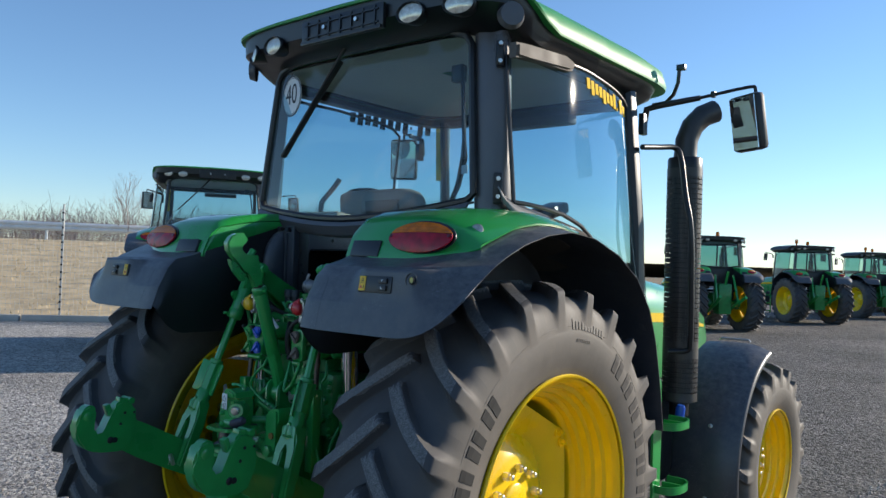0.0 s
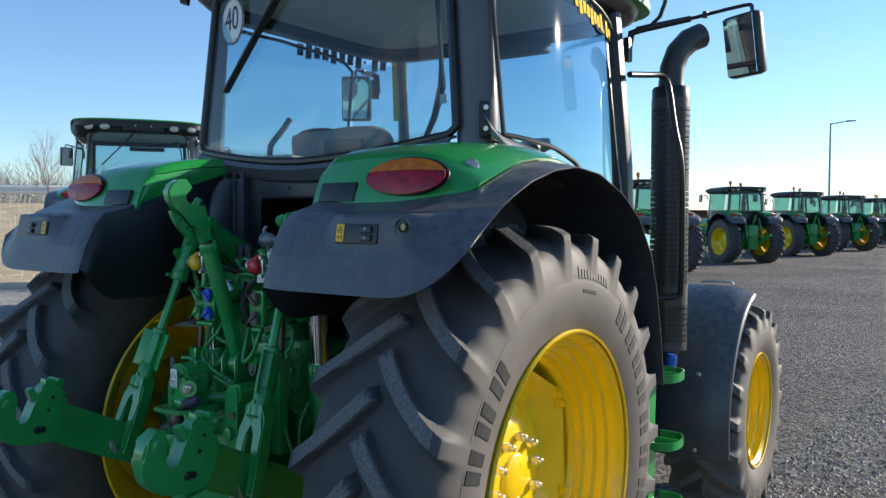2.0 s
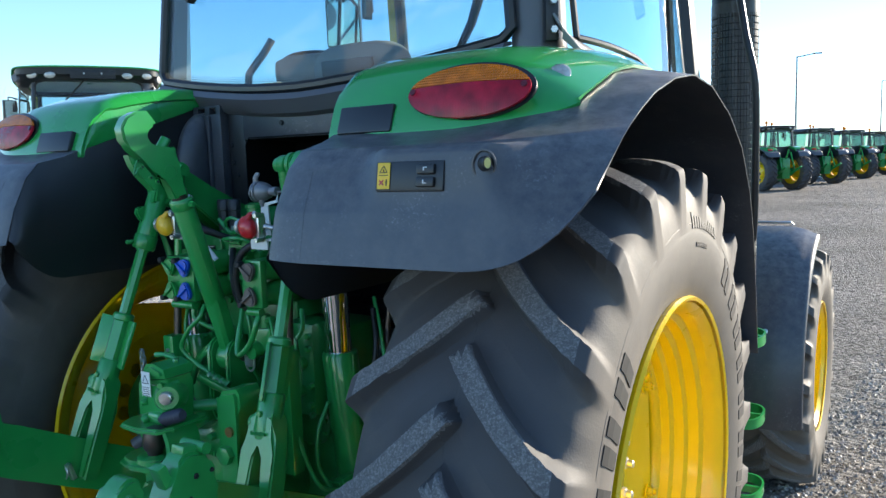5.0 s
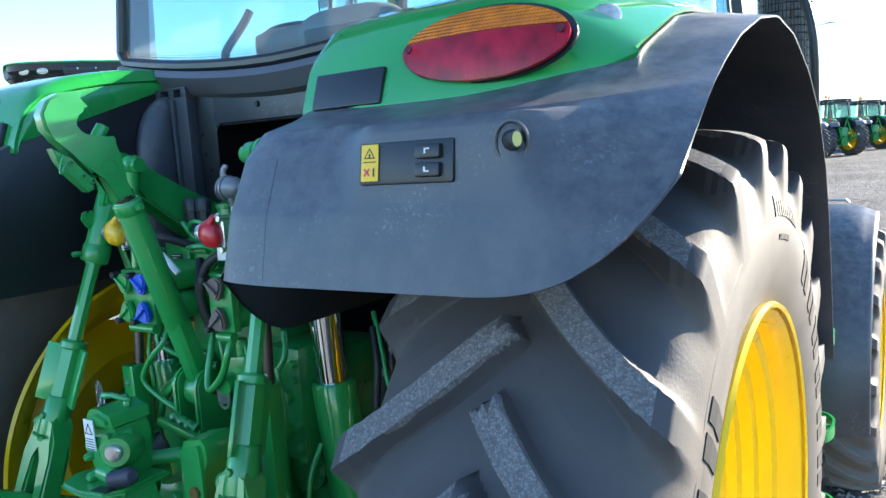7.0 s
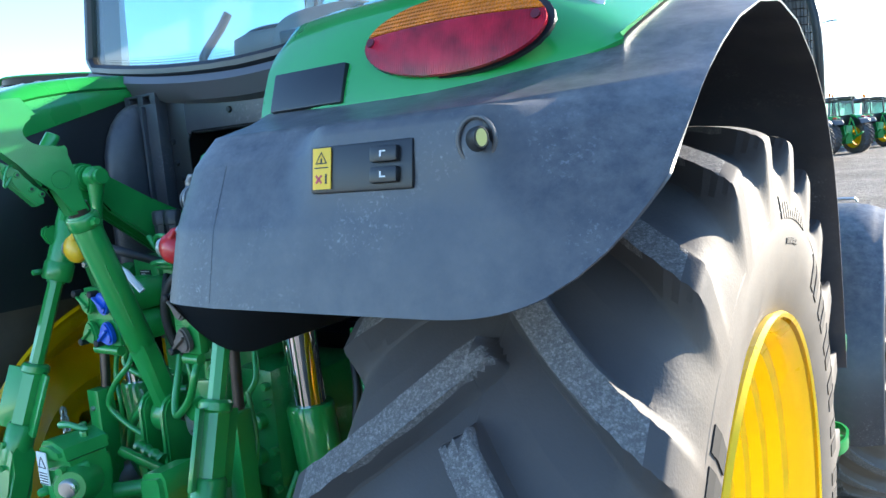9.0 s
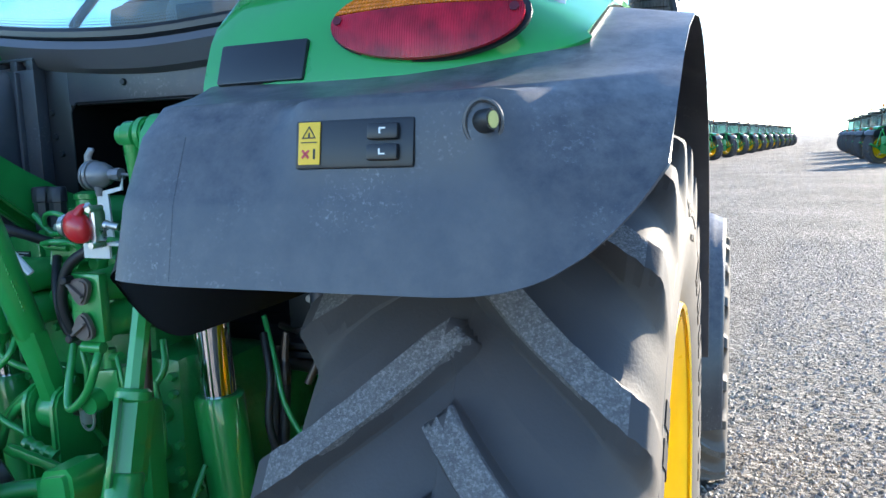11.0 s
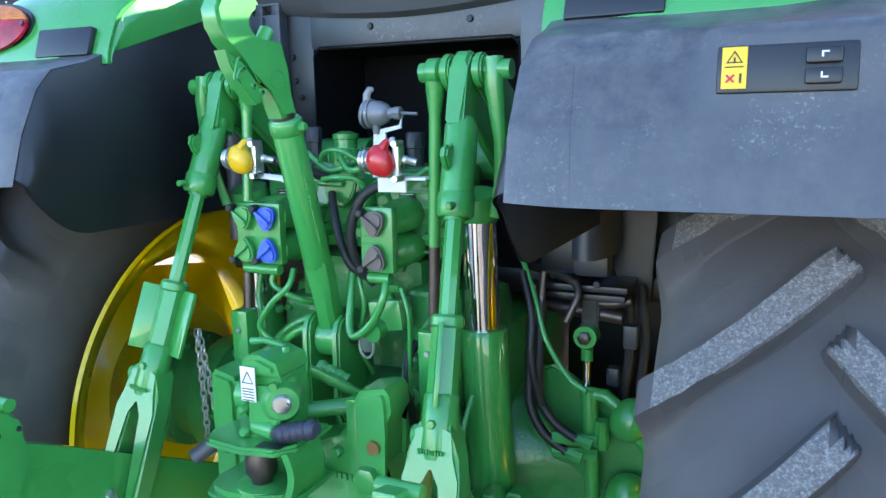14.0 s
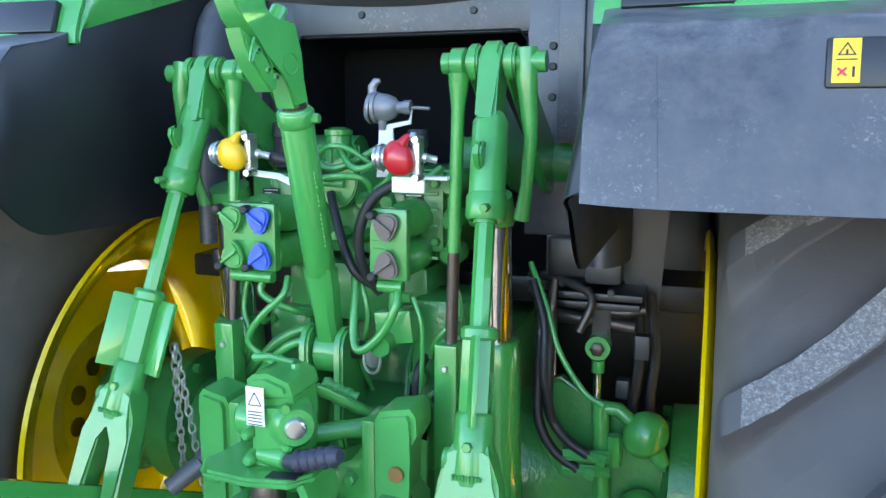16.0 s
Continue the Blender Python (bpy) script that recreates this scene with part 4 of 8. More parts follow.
    part("roof", sheet(bmesh.new(), top), ROOF if fine else SMOOTH_BLACK, c, "glossy green cab roof" if fine else "dark cab roof")
    head = [ring(0.72, 0.03, 1.36, 2.63), ring(0.68, 0.08, 1.32, 2.66), ring(0.45, 0.3, 1.1, 2.67), ring(0.03, 0.6, 0.7, 2.675)]
    part("headliner", sheet(bmesh.new(), head), surface("pale_roof_lining", (0.62, 0.61, 0.57), 0.8, vary=0.06, fine=400, bump=0.1), c, "grey-beige roof lining")
    for x, y, turn in ((0.435, -0.155, 4), (0.665, -0.135, 14), (-0.43, -0.155, -4), (-0.625, -0.115, -24)):
        bm = bmesh.new()
        lathe(bm, [(0.05, 0.050), (-0.012, 0.064), (-0.02, 0.060), (-0.012, 0.054)], axis="y", seg=28)
        m = Matrix.Translation((x, y, 2.690)) @ Matrix.Rotation(radians(turn), 4, "Z") @ Matrix.Diagonal((1.12, 1, 0.72, 1))
        bm.transform(m)
        lamp = part("work_lamp", bm, SMOOTH_BLACK, c)
        bm = lathe(bmesh.new(), [(-0.020, 0.001), (-0.019, 0.03), (-0.012, 0.053), (0.02, 0.052)], axis="y", seg=28)
        bm.transform(m)
        part("lens", bm, LENS_CLEAR, lamp, "clear oval lamp lens")
    for s in (1, -1):
        bm = lathe(bmesh.new(), [(0.004, 0.001), (0.002, 0.046), (-0.03, 0.055)], axis="x", seg=24)
        bm.transform(Matrix.Translation((s * 0.822, -0.005, 2.662)) @ Matrix.Rotation(radians(-42 if s > 0 else 222), 4, "Z"))
        part("round_cap", bm, GREY, c, "round grey blanking cap")
    if fine:
        bm = box(bmesh.new(), (0.045, -0.172, 2.705), (0.51, 0.02, 0.108), None, 0.006)
        plate = part("plate_holder", bm, SMOOTH_BLACK, c, "empty black number plate holder")
        bm = bmesh.new()
        for k in range(7):
            box(bm, (-0.165 + 0.07 * k, -0.185, 2.710), (0.008, 0.008, 0.080))
        for z in (2.68, 2.735):
            box(bm, (0.045, -0.185, z), (0.46, 0.008, 0.006))
        box(bm, (0.045, -0.187, 2.657), (0.50, 0.01, 0.016), None, 0.003)
        part("rib", bm, SMOOTH_BLACK, plate)
        for x in (-0.055, 0.145):
            part("screw", tube(bmesh.new(), [(x, -0.183, 2.712), (x, -0.193, 2.712)], 0.009, 10), STEEL, plate)
        # wiper
        p = [(-0.05, rear_y(-0.05, 2.6) - 0.03, 2.66), (-0.13, rear_y(-0.13, 2.5) - 0.03, 2.56), (-0.38, rear_y(-0.38, 2.28) - 0.025, 2.30)]
        arm = part("wiper_arm", tube(bmesh.new(), p, [0.010, 0.008, 0.005], 8), SMOOTH_BLACK, c, "black rear wiper")
        p = [Vector((-0.10, rear_y(-0.10, 2.6) - 0.016, 2.60)), Vector((-0.29, rear_y(-0.29, 2.4) - 0.018, 2.39)), Vector((-0.485, rear_y(-0.485, 2.2) - 0.016, 2.185))]
        part("wiper_blade", tube(bmesh.new(), p, 0.009, 6, flat=2.0), HOSE, arm)
        # speed disc
        o = Vector((-0.475, rear_y(-0.475, 2.49) - 0.006, 2.487))
        m = Matrix.Translation(o) @ Matrix.Rotation(radians(-13), 4, "Z")
        bm = lathe(bmesh.new(), [(0, 0.0005), (0, 0.1), (0.003, 0.1)], axis="y", seg=48)
        bm.transform(m)
        disc = part("speed_sign", bm, WHITE, c, "round white speed sign reading 40")
        bm = lathe(bmesh.new(), [(-0.0008, 0.093), (-0.0012, 0.099), (-0.0004, 0.1)], axis="y", seg=48)
        lathe(bm, [(-0.0008, 0.087), (-0.0010, 0.0895)], axis="y", seg=48)
        bm.transform(m)
        part("rim_line", bm, INK, disc)
        cu = bpy.data.curves.new("digits", "FONT")
        cu.body, cu.size, cu.align_x, cu.align_y, cu.extrude = "40", 0.132, "CENTER", "CENTER", 0.0004
        ob = new("digits", cu)
        me = bpy.data.meshes.new_from_object(ob.evaluated_get(bpy.context.evaluated_depsgraph_get()))
        bpy.data.objects.remove(ob)
        me.transform(m @ Matrix.Translation((0, -0.0018, 0.004)) @ Matrix.Rotation(radians(90), 4, "X") @ Matrix.Diagonal((0.9, 1.05, 1, 1)))
        me.materials.append(INK)
        ob = new("digits", me)
        ob.parent = disc
        # lettered band: bars in place of the name on the side window and windscreen
        bm = bmesh.new()
        heights = (0.05, 0.066, 0.05, 0.05, 0.066, 0.05, 0.05, 0.07, 0.015, 0.07, 0.05)
        for i, h in enumerate(heights):
            y = 0.575 + 0.042 * i
            z = 2.512 - 0.005 * i + (h - 0.05) / 2 * (-1 if i in (1, 4) else 1)
            a, b = y, y + (0.012 if i == 8 else 0.032)
            q = [Vector((side_x(yy, zz) + 0.004, yy, zz)) for yy, zz in ((a, z - h / 2), (b, z - h / 2), (b, z + h / 2), (a, z + h / 2))]
            bm.faces.new([bm.verts.new(v) for v in q])
        part("window_lettering", bm, DECAL, c, "yellow lettering band on the side window")
        bm = bmesh.new()
        for i, h in enumerate(heights):
            y = 0.715 + 0.058 * i
            q = [Vector((-side_x(yy, zz) - 0.004, yy, zz)) for yy, zz in ((y, 2.545 - h * 0.6), (y + (0.014 if i == 8 else 0.042), 2.545 - h * 0.6), (y + (0.014 if i == 8 else 0.042), 2.545 + h * 0.6), (y, 2.545 + h * 0.6))]
            bm.faces.new([bm.verts.new(v) for v in q])
        part("left_lettering", bm, INK, c, "lettering band on the left side window")
        # inside
        bm = box(bmesh.new(), (-0.02, 0.34, 1.58), (0.46, 0.16, 0.66), euler(8, 0, 0), 0.07)
        seat = part("driver_seat", bm, SEAT, c, "grey fabric driver seat")
        bm = bmesh.new()
        bmesh.ops.create_uvsphere(bm, u_segments=28, v_segments=16, radius=1.0)
        for v in bm.verts:
            v.co = Vector((0.180 * math.copysign(abs(v.co.x) ** 0.62, v.co.x), 0.075 * math.copysign(abs(v.co.y) ** 0.7, v.co.y), 0.098 * math.copysign(abs(v.co.z) ** 0.72, v.co.z)))
        bm.transform(Matrix.Translation((-0.015, 0.255, 1.942)) @ euler(8, 0, 3).to_4x4())
        part("headrest", bm, SEAT, seat, smooth=80)
        part("headrest_panel", box(bmesh.new(), (-0.015, 0.178, 1.935), (0.20, 0.02, 0.09), euler(8, 0, 3), 0.009), SMOOTH_BLACK, seat)
        bm = box(bmesh.new(), (0.0, 0.62, 1.42), (0.50, 0.46, 0.14), None, 0.05)
        part("seat_cushion", bm, SEAT, seat)
        bm = box(bmesh.new(), (-0.46, 0.50, 1.90), (0.26, 0.11, 0.34), euler(10, 0, 8), 0.052)
        second = part("passenger_seat", bm, SEAT, c, "grey fabric passenger seat", smooth=60)
        part("seat_rim", tube(bmesh.new(), [(-0.60, 0.47, 1.82), (-0.595, 0.475, 2.0), (-0.56, 0.48, 2.062), (-0.46, 0.49, 2.075), (-0.36, 0.505, 2.06), (-0.33, 0.51, 2.0), (-0.33, 0.50, 1.82)], 0.010, 8, soft=4), SMOOTH_BLACK, second)
        bm = bmesh.new()
        ringp = [Vector((0.19 * math.cos(w), 0.19 * math.sin(w), 0)) for w in [2 * math.pi * k / 32 for k in range(33)]]
        m = Matrix.Translation((0.0, 1.22, 1.80)) @ Matrix.Rotation(radians(35), 4, "X")
        tube(bm, [m @ p for p in ringp], 0.015, 8, caps=False)
        for a in (90, 210, 330):
            tube(bm, [m @ Vector((0, 0, -0.02)), m @ Vector((0.18 * math.cos(radians(a)), 0.18 * math.sin(radians(a)), 0))], 0.012, 8)
        part("steering_wheel", bm, SMOOTH_BLACK, c)
        part("steering_column", tube(bmesh.new(), [(0, 1.42, 1.25), (0, 1.23, 1.78)], [0.07, 0.04], 12), SMOOTH_BLACK, c)
        bm = tube(bmesh.new(), [(-0.655, 0.36, 1.90), (-0.655, 0.365, 1.98), (-0.648, 0.37, 2.01), (-0.600, 0.40, 2.08), (-0.575, 0.42, 2.13)], 0.0145, 10, soft=3)
        part("grab_handle", bm, GREY, c, "grey grab handle inside the cab")
        bm = box(bmesh.new(), (-0.45, 0.35, 1.86), (0.36, 0.45, 0.10), euler(-6, 0, 0), 0.03)
        part("left_shelf", bm, BEIGE, c, "beige interior wheel-arch trim")
        bm = box(bmesh.new(), (0.47, 0.55, 1.72), (0.30, 0.80, 0.30), None, 0.04)
        part("right_console", bm, GREY, c, "grey armrest console")
        bm = box(bmesh.new(), (0.52, 0.75, 1.95), (0.12, 0.30, 0.06), euler(15, 0, 0), 0.02)
        part("armrest", bm, SMOOTH_BLACK, c)
        bm = tube(bmesh.new(), [(-0.70, 1.50, 1.5), (-0.70, 1.48, 2.0), (-0.69, 1.45, 2.6)], 0.035, 10, flat=0.6)
        post = part("inner_post", bm, BEIGE, c, "beige inner pillar trim with yellow strip")
        bm = box(bmesh.new(), (-0.695, 1.40, 2.40), (0.05, 0.004, 0.34), euler(3, 0, 0))
        part("warning_strip", bm, STICKER, post)
        bm = tube(bmesh.new(), [(0.50, 0.10, 2.53), (0.53, 0.075, 2.40), (0.555, 0.06, 2.20), (0.55, 0.07, 2.13), (0.46, 0.15, 2.03), (0.36, 0.22, 1.95)], [0.010, 0.009, 0.009, 0.016, 0.013, 0.010], 8)
        part("seat_belt", bm, SMOOTH_BLACK, c)
        bm = box(bmesh.new(), (0.47, 0.12, 2.50), (0.06, 0.04, 0.075), None, 0.01)
        part("belt_guide", bm, SMOOTH_BLACK, c)
        bm = box(bmesh.new(), (0.10, 1.30, 2.52), (0.5, 0.10, 0.06), None, 0.02)
        part("sun_visor", bm, SMOOTH_BLACK, c)
        bm = box(bmesh.new(), (0.585, 0.030, 2.075), (0.030, 0.002, 0.034))
        part("window_label", bm, surface("pale_label", (0.5, 0.55, 0.56), 0.5), c, "pale label on the rear window")
    else:
        for x, y in ((-0.62, 0.05), (0.60, 1.30)):
            part("beacon_lamp", lathe(bmesh.new(), [(2.80, 0.03), (2.89, 0.03), (2.89, 0.06), (2.99, 0.055), (3.02, 0.03)], (x, y, 0), "z", 12, caps=True), LENS_AMBER, c, "orange beacon lamp")
    # floor and dark body under the windows
    bm = box(bmesh.new(), (0, 0.78, 1.18), (1.28, 1.45, 0.06), None, 0.01)
    part("cab_floor", bm, SMOOTH_BLACK, c)
    bm = box(bmesh.new(), (0, 1.60, 1.42), (1.0, 0.06, 0.5), None, 0.02)
    part("dashboard_wall", bm, SMOOTH_BLACK, c)
    return c


# ---- the tractor: body, exhaust, mirrors, steps ----
def body(parent, fine):
    bm = box(bmesh.new(), (0, 0.15, 0.86), (0.52, 0.75, 0.52), None, 0.05)
    box(bm, (0, 0.9, 0.84), (0.44, 1.2, 0.44), None, 0.05)
    part("gearbox_housing", bm, CAST_DARK, parent, "dark green gearbox housing")
    for s in (1, -1):
        bm = lathe(bmesh.new(), [(s * 0.22, 0.17), (s * 0.30, 0.165), (s * 0.36, 0.12), (s * 0.56, 0.105), (s * 0.58, 0.165), (s * 0.64, 0.17), (s * 0.64, 0.06)], (0, 0, REAR_Z), "x", 32)
        axle = part("axle_housing", bm, CAST_DARK, parent)
        if fine:
            for k in range(10):
                a = 2 * math.pi * k / 10
                part("flange_bolt", tube(bmesh.new(), [(s * 0.575, 0.148 * math.cos(a), REAR_Z + 0.148 * math.sin(a)), (s * 0.558, 0.148 * math.cos(a), REAR_Z + 0.148 * math.sin(a))], 0.012, 6), CAST_DARK, axle)
    bm = box(bmesh.new(), (0, 2.45, 0.62), (1.5, 0.16, 0.16), None, 0.03)
    part("front_axle", bm, CAST_DARK, parent)
    bm = box(bmesh.new(), (0, 2.5, 0.82), (0.40, 2.0, 0.36), None, 0.04)
    part("engine_block", bm, CAST_DARK, parent)
    rows = []
    for y, w, z in ((1.66, 0.40, 1.70), (1.9, 0.40, 1.69), (2.6, 0.38, 1.62), (3.2, 0.36, 1.52), (3.45, 0.33, 1.42), (3.55, 0.27, 1.2), (3.56, 0.25, 0.9)):
        rows.append([Vector((x * w, y, zz)) for x, zz in ((-1, 0.98), (-1.03, z - 0.22), (-0.96, z - 0.08), (-0.8, z - 0.02), (-0.4, z + 0.005), (0, z + 0.01), (0.4, z + 0.005), (0.8, z - 0.02), (0.96, z - 0.08), (1.03, z - 0.22), (1, 0.98))])
    hood = part("engine_hood", sheet(bmesh.new(), rows, 0.01), GREEN, parent, "green engine hood with yellow side stripe")
    for s in (1, -1):
        bm = sheet(bmesh.new(), [[Vector((s * 0.414, 1.7, 1.38)), Vector((s * 0.414, 1.7, 1.44))], [Vector((s * 0.395, 2.7, 1.34)), Vector((s * 0.395, 2.7, 1.40))], [Vector((s * 0.372, 3.3, 1.28)), Vector((s * 0.372, 3.3, 1.30))]], 0.003)
        part("side_stripe", bm, YELLOW, hood)
    # fuel tank and steps on both sides
    for s in (1, -1):
        bm = box(bmesh.new(), (s * 0.62, 1.32, 0.82), (0.42, 0.78, 0.56), None, 0.09)
        part("fuel_tank", bm, SMOOTH_BLACK, parent, "black plastic fuel tank")
        bm = bmesh.new()
        prism(bm, [(1.035, 0.30), (1.10, 0.28), (1.115, 0.95), (1.10, 1.16), (1.03, 1.20), (1.02, 1.0)], 0.012, yz(s * 0.985))
        ladder = part("step_ladder", bm, GREEN, parent, "green cab step ladder")
        for z in (0.955, 0.655, 0.37):
            bm = bmesh.new()
            loop = [(s * 0.985, 1.05, z), (s * 1.03, 1.05, z), (s * 1.068, 1.068, z), (s * 1.088, 1.115, z), (s * 1.092, 1.165, z), (s * 1.086, 1.22, z), (s * 1.062, 1.262, z), (s * 1.02, 1.276, z), (s * 0.96, 1.275, z)]
            band = smooth_path([Vector(p) for p in loop], 4)
            sheet(bm, [[p + Vector((0, 0, dz)) for p in band] for dz in (-0.018, 0.0, 0.018)], 0.008)
            box(bm, (s * 1.03, 1.165, z), (0.10, 0.014, 0.026))
            part("step", bm, GREEN, ladder)
    # closed dark body between gearbox and wheels
    for s in (1, -1):
        bm = box(bmesh.new(), (s * 0.46, 0.52, 1.02), (0.36, 0.56, 0.72), None, 0.04)
        part("cab_support", bm, SMOOTH_BLACK, parent)
    if fine:
        for s in (1, -1):
            hub = lathe(bmesh.new(), [(s * 0.40, 0.10), (s * 0.62, 0.105), (s * 0.70, 0.12), (s * 0.735, 0.135), (s * 0.75, 0.165), (s * 0.80, 0.168), (s * 0.80, 0.10)], (0, 0, REAR_Z), "x", 40)
            hub = part("axle_flange", hub, CAST_DARK, parent, "dark green axle flange")
            for k in range(10):
                a = 2 * math.pi * k / 10
                part("flange_bolt", bolt(bmesh.new(), (s * 0.752, 0.145 * math.cos(a), REAR_Z + 0.145 * math.sin(a)), (-s, 0, 0), 0.012, 0.012), CAST, hub)
        tank = tube(bmesh.new(), [(0.955, 1.42, 0.94), (0.965, 1.41, 0.99), (0.967, 1.41, 1.005)], [0.024, 0.024, 0.018], 20)
        part("blue_filler_cap", tank, BLUE, parent, "round blue filler cap")
    # exhaust stack with its slotted heat shield
    e = empty("exhaust", (0, 0, 0), parent, "black exhaust stack with slotted heat shield")
    cx, cy = 0.900, 1.545
    bm = lathe(bmesh.new(), [(0.93, 0.05), (1.0, 0.05), (1.0, 0.07), (1.25, 0.07), (1.252, 0.066), (2.23, 0.066), (2.235, 0.09), (2.285, 0.09), (2.295, 0.085), (2.30, 0.058)], (cx, cy, 0), "z", 32)
    part("stack_pipe", bm, SMOOTH_BLACK, e)
    bm = bmesh.new()
    n, rows = (48, 46) if fine else (12, 2)
    for k in range(n):
        a = 2 * math.pi * k / n
        out = Vector((math.cos(a), math.sin(a), 0))
        h = 1.20 / rows
        for j in range(rows):
            box(bm, Vector((cx, cy, 1.03 + h * (j + 0.5))) + out * 0.090, (0.003, 0.0110 * 48 / n * (0.66 if k % 2 else 0.92), h - (0.0045 if fine else 0)), euler(0, 0, math.degrees(a)))
    for z in (1.03, 1.255, 1.30, 2.215):
        lathe(bm, [(z - 0.022, 0.0885), (z - 0.022, 0.0918), (z + 0.022, 0.0918), (z + 0.022, 0.0885)], (cx, cy, 0), "z", 40, closed=True)
    part("heat_shield", bm, EXHAUST, e, "slotted black heat shield")
    bm = bmesh.new()
    pts = [(cx, cy, 2.23), (cx, cy, 2.31), (cx + 0.002, cy + 0.006, 2.39), (cx + 0.022, cy + 0.03, 2.47), (cx + 0.06, cy + 0.075, 2.53), (cx + 0.105, cy + 0.13, 2.56)]
    tube(bm, pts, [0.062, 0.061, 0.059, 0.059, 0.060, 0.061], 24, caps=False, soft=0)
    part("elbow", bm, EXHAUST, e)
    # black disc across the bore, painting in the dark of the open pipe
    bm = tube(bmesh.new(), [(cx + 0.09, cy + 0.112, 2.552), (cx + 0.095, cy + 0.118, 2.555)], 0.046, 20)
    part("outlet", bm, INK, e)
    # hand rail beside the door
    bm = tube(bmesh.new(), [(0.85, 1.12, 2.30), (0.875, 1.28, 2.32), (0.905, 1.385, 2.33), (0.935, 1.40, 2.28), (0.975, 1.375, 2.08), (1.012, 1.365, 1.90), (1.012, 1.39, 1.60), (1.004, 1.415, 1.34), (0.985, 1.42, 1.285), (0.90, 1.38, 1.275)], 0.0145, 10, soft=4)
    part("hand_rail", bm, SMOOTH_BLACK, parent)
    # mirrors and their arms
    for s in (1, -1):
        arm = empty("mirror_arm", (0, 0 if s > 0 else 0.06, 0 if s > 0 else -0.03), parent)
        wide = lambda x: s * (0.78 + (x - 0.78) * (1 if s > 0 else 0.475))
        bm = tube(bmesh.new(), [(wide(0.78), 1.27, 2.42), (wide(0.80), 1.27, 2.52), (wide(0.86), 1.28, 2.535), (wide(1.06), 1.32, 2.56)], [0.018, 0.018, 0.017, 0.014], 10)
        tube(bm, [(wide(1.04), 1.32, 2.558), (wide(1.28), 1.36, 2.595), (wide(1.312), 1.365, 2.58), (wide(1.315), 1.365, 2.52)], 0.0085, 8, soft=3)
        box(bm, (wide(0.79), 1.25, 2.44), (0.03, 0.05, 0.11), None, 0.006)
        box(bm, (wide(1.12), 1.333, 2.572), (0.022, 0.024, 0.03), None, 0.004)
        part("arm", bm, SMOOTH_BLACK, arm)
        turn = Matrix.Translation((wide(1.286), 1.36, 2.42)) @ (Matrix.Rotation(radians(-30 if s > 0 else 32), 4, "Z") @ Matrix.Rotation(radians(9 if s > 0 else 4), 4, "X"))
        w = 0.185
        bm = box(bmesh.new(), (0, 0, 0), (w, 0.06, 0.275), None, 0.024)
        bm.transform(turn)
        shell = part("mirror_shell", bm, SMOOTH_BLACK, arm, "black wing mirror housing")
        bm = box(bmesh.new(), (0, -0.031, 0), (w - 0.022, 0.004, 0.250))
        bm.transform(turn)
        glass = part("mirror_pane", bm, MIRROR, arm)
    bm = tube(bmesh.new(), [(0.79, 1.36, 2.56), (0.86, 1.36, 2.565), (0.905, 1.355, 2.60), (0.93, 1.35, 2.66), (0.935, 1.35, 2.73)], 0.010, 8)
    box(bm, (0.945, 1.35, 2.735), (0.045, 0.03, 0.03), None, 0.004)
    part("lamp_bracket", bm, SMOOTH_BLACK, parent)
    # front fenders
    for s in (1, -1):
        rows = []
        for i in range(25):
            a = radians(-10 + 88 * i / 24)
            row = []
            for x, r in ((0.765, 0.70), (0.77, 0.722), (0.79, 0.732), (0.92, 0.738), (1.03, 0.736), (1.08, 0.728), (1.112, 0.716), (1.126, 0.708), (1.140, 0.704), (1.152, 0.698), (1.157, 0.688), (1.157, 0.672)):
                row.append(Vector((s * x, FRONT_Y - r * math.cos(a), FRONT_Z + r * math.sin(a))))
            rows.append(row)
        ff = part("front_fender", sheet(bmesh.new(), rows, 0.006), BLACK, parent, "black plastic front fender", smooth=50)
        if fine:
            for a in (24, -6):
                for x in (0.86, 1.00):
                    d = Vector((0, -math.cos(radians(a)), math.sin(radians(a))))
                    q = Vector((s * x, FRONT_Y, FRONT_Z)) + d * 0.738
                    part("fender_bolt", tube(bmesh.new(), [q, q + d * 0.004, q + d * 0.008], [0.012, 0.012, 0.007], 10), STEEL, ff)
            d = Vector((0, -math.cos(radians(82)), math.sin(radians(82))))
            bm = tube(bmesh.new(), [Vector((s * x, FRONT_Y - 0.16, FRONT_Z + 0.728 + z)) for x, z in ((0.86, 0.0), (0.87, 0.012), (1.03, 0.012), (1.04, 0.0))], 0.006, 8)
            part("fender_bar", bm, STEEL, ff)


# ---- the tractor: rear panel, three-point linkage and hydraulics ----
def simple_linkage(parent):
    """The linkage of a tractor that stands far off."""
    for s in (1, -1):
        part("lower_link", tube(bmesh.new(), [(s * 0.3, 0.0, 0.55), (s * 0.34, -0.6, 0.84), (s * 0.39, -0.95, 1.03)], 0.05, 8), GREEN, parent)
        part("lift_rod", tube(bmesh.new(), [(s * 0.28, -0.38, 1.65), (s * 0.33, -0.62, 0.86)], 0.035, 8), GREEN, parent)
    part("top_link", tube(bmesh.new(), [(0, -0.38, 1.15), (0, -0.62, 1.75)], 0.035, 8), GREEN, parent)
    bm = box(bmesh.new(), (0, -0.3, 0.95), (0.4, 0.4, 0.9), None, 0.05)
    part("valve_block", bm, CAST_DARK, parent)
    bm = box(bmesh.new(), (0, 0.02, 1.6), (0.95, 0.06, 0.6), None, 0.02)
    part("rear_panel", bm, SMOOTH_BLACK, parent)


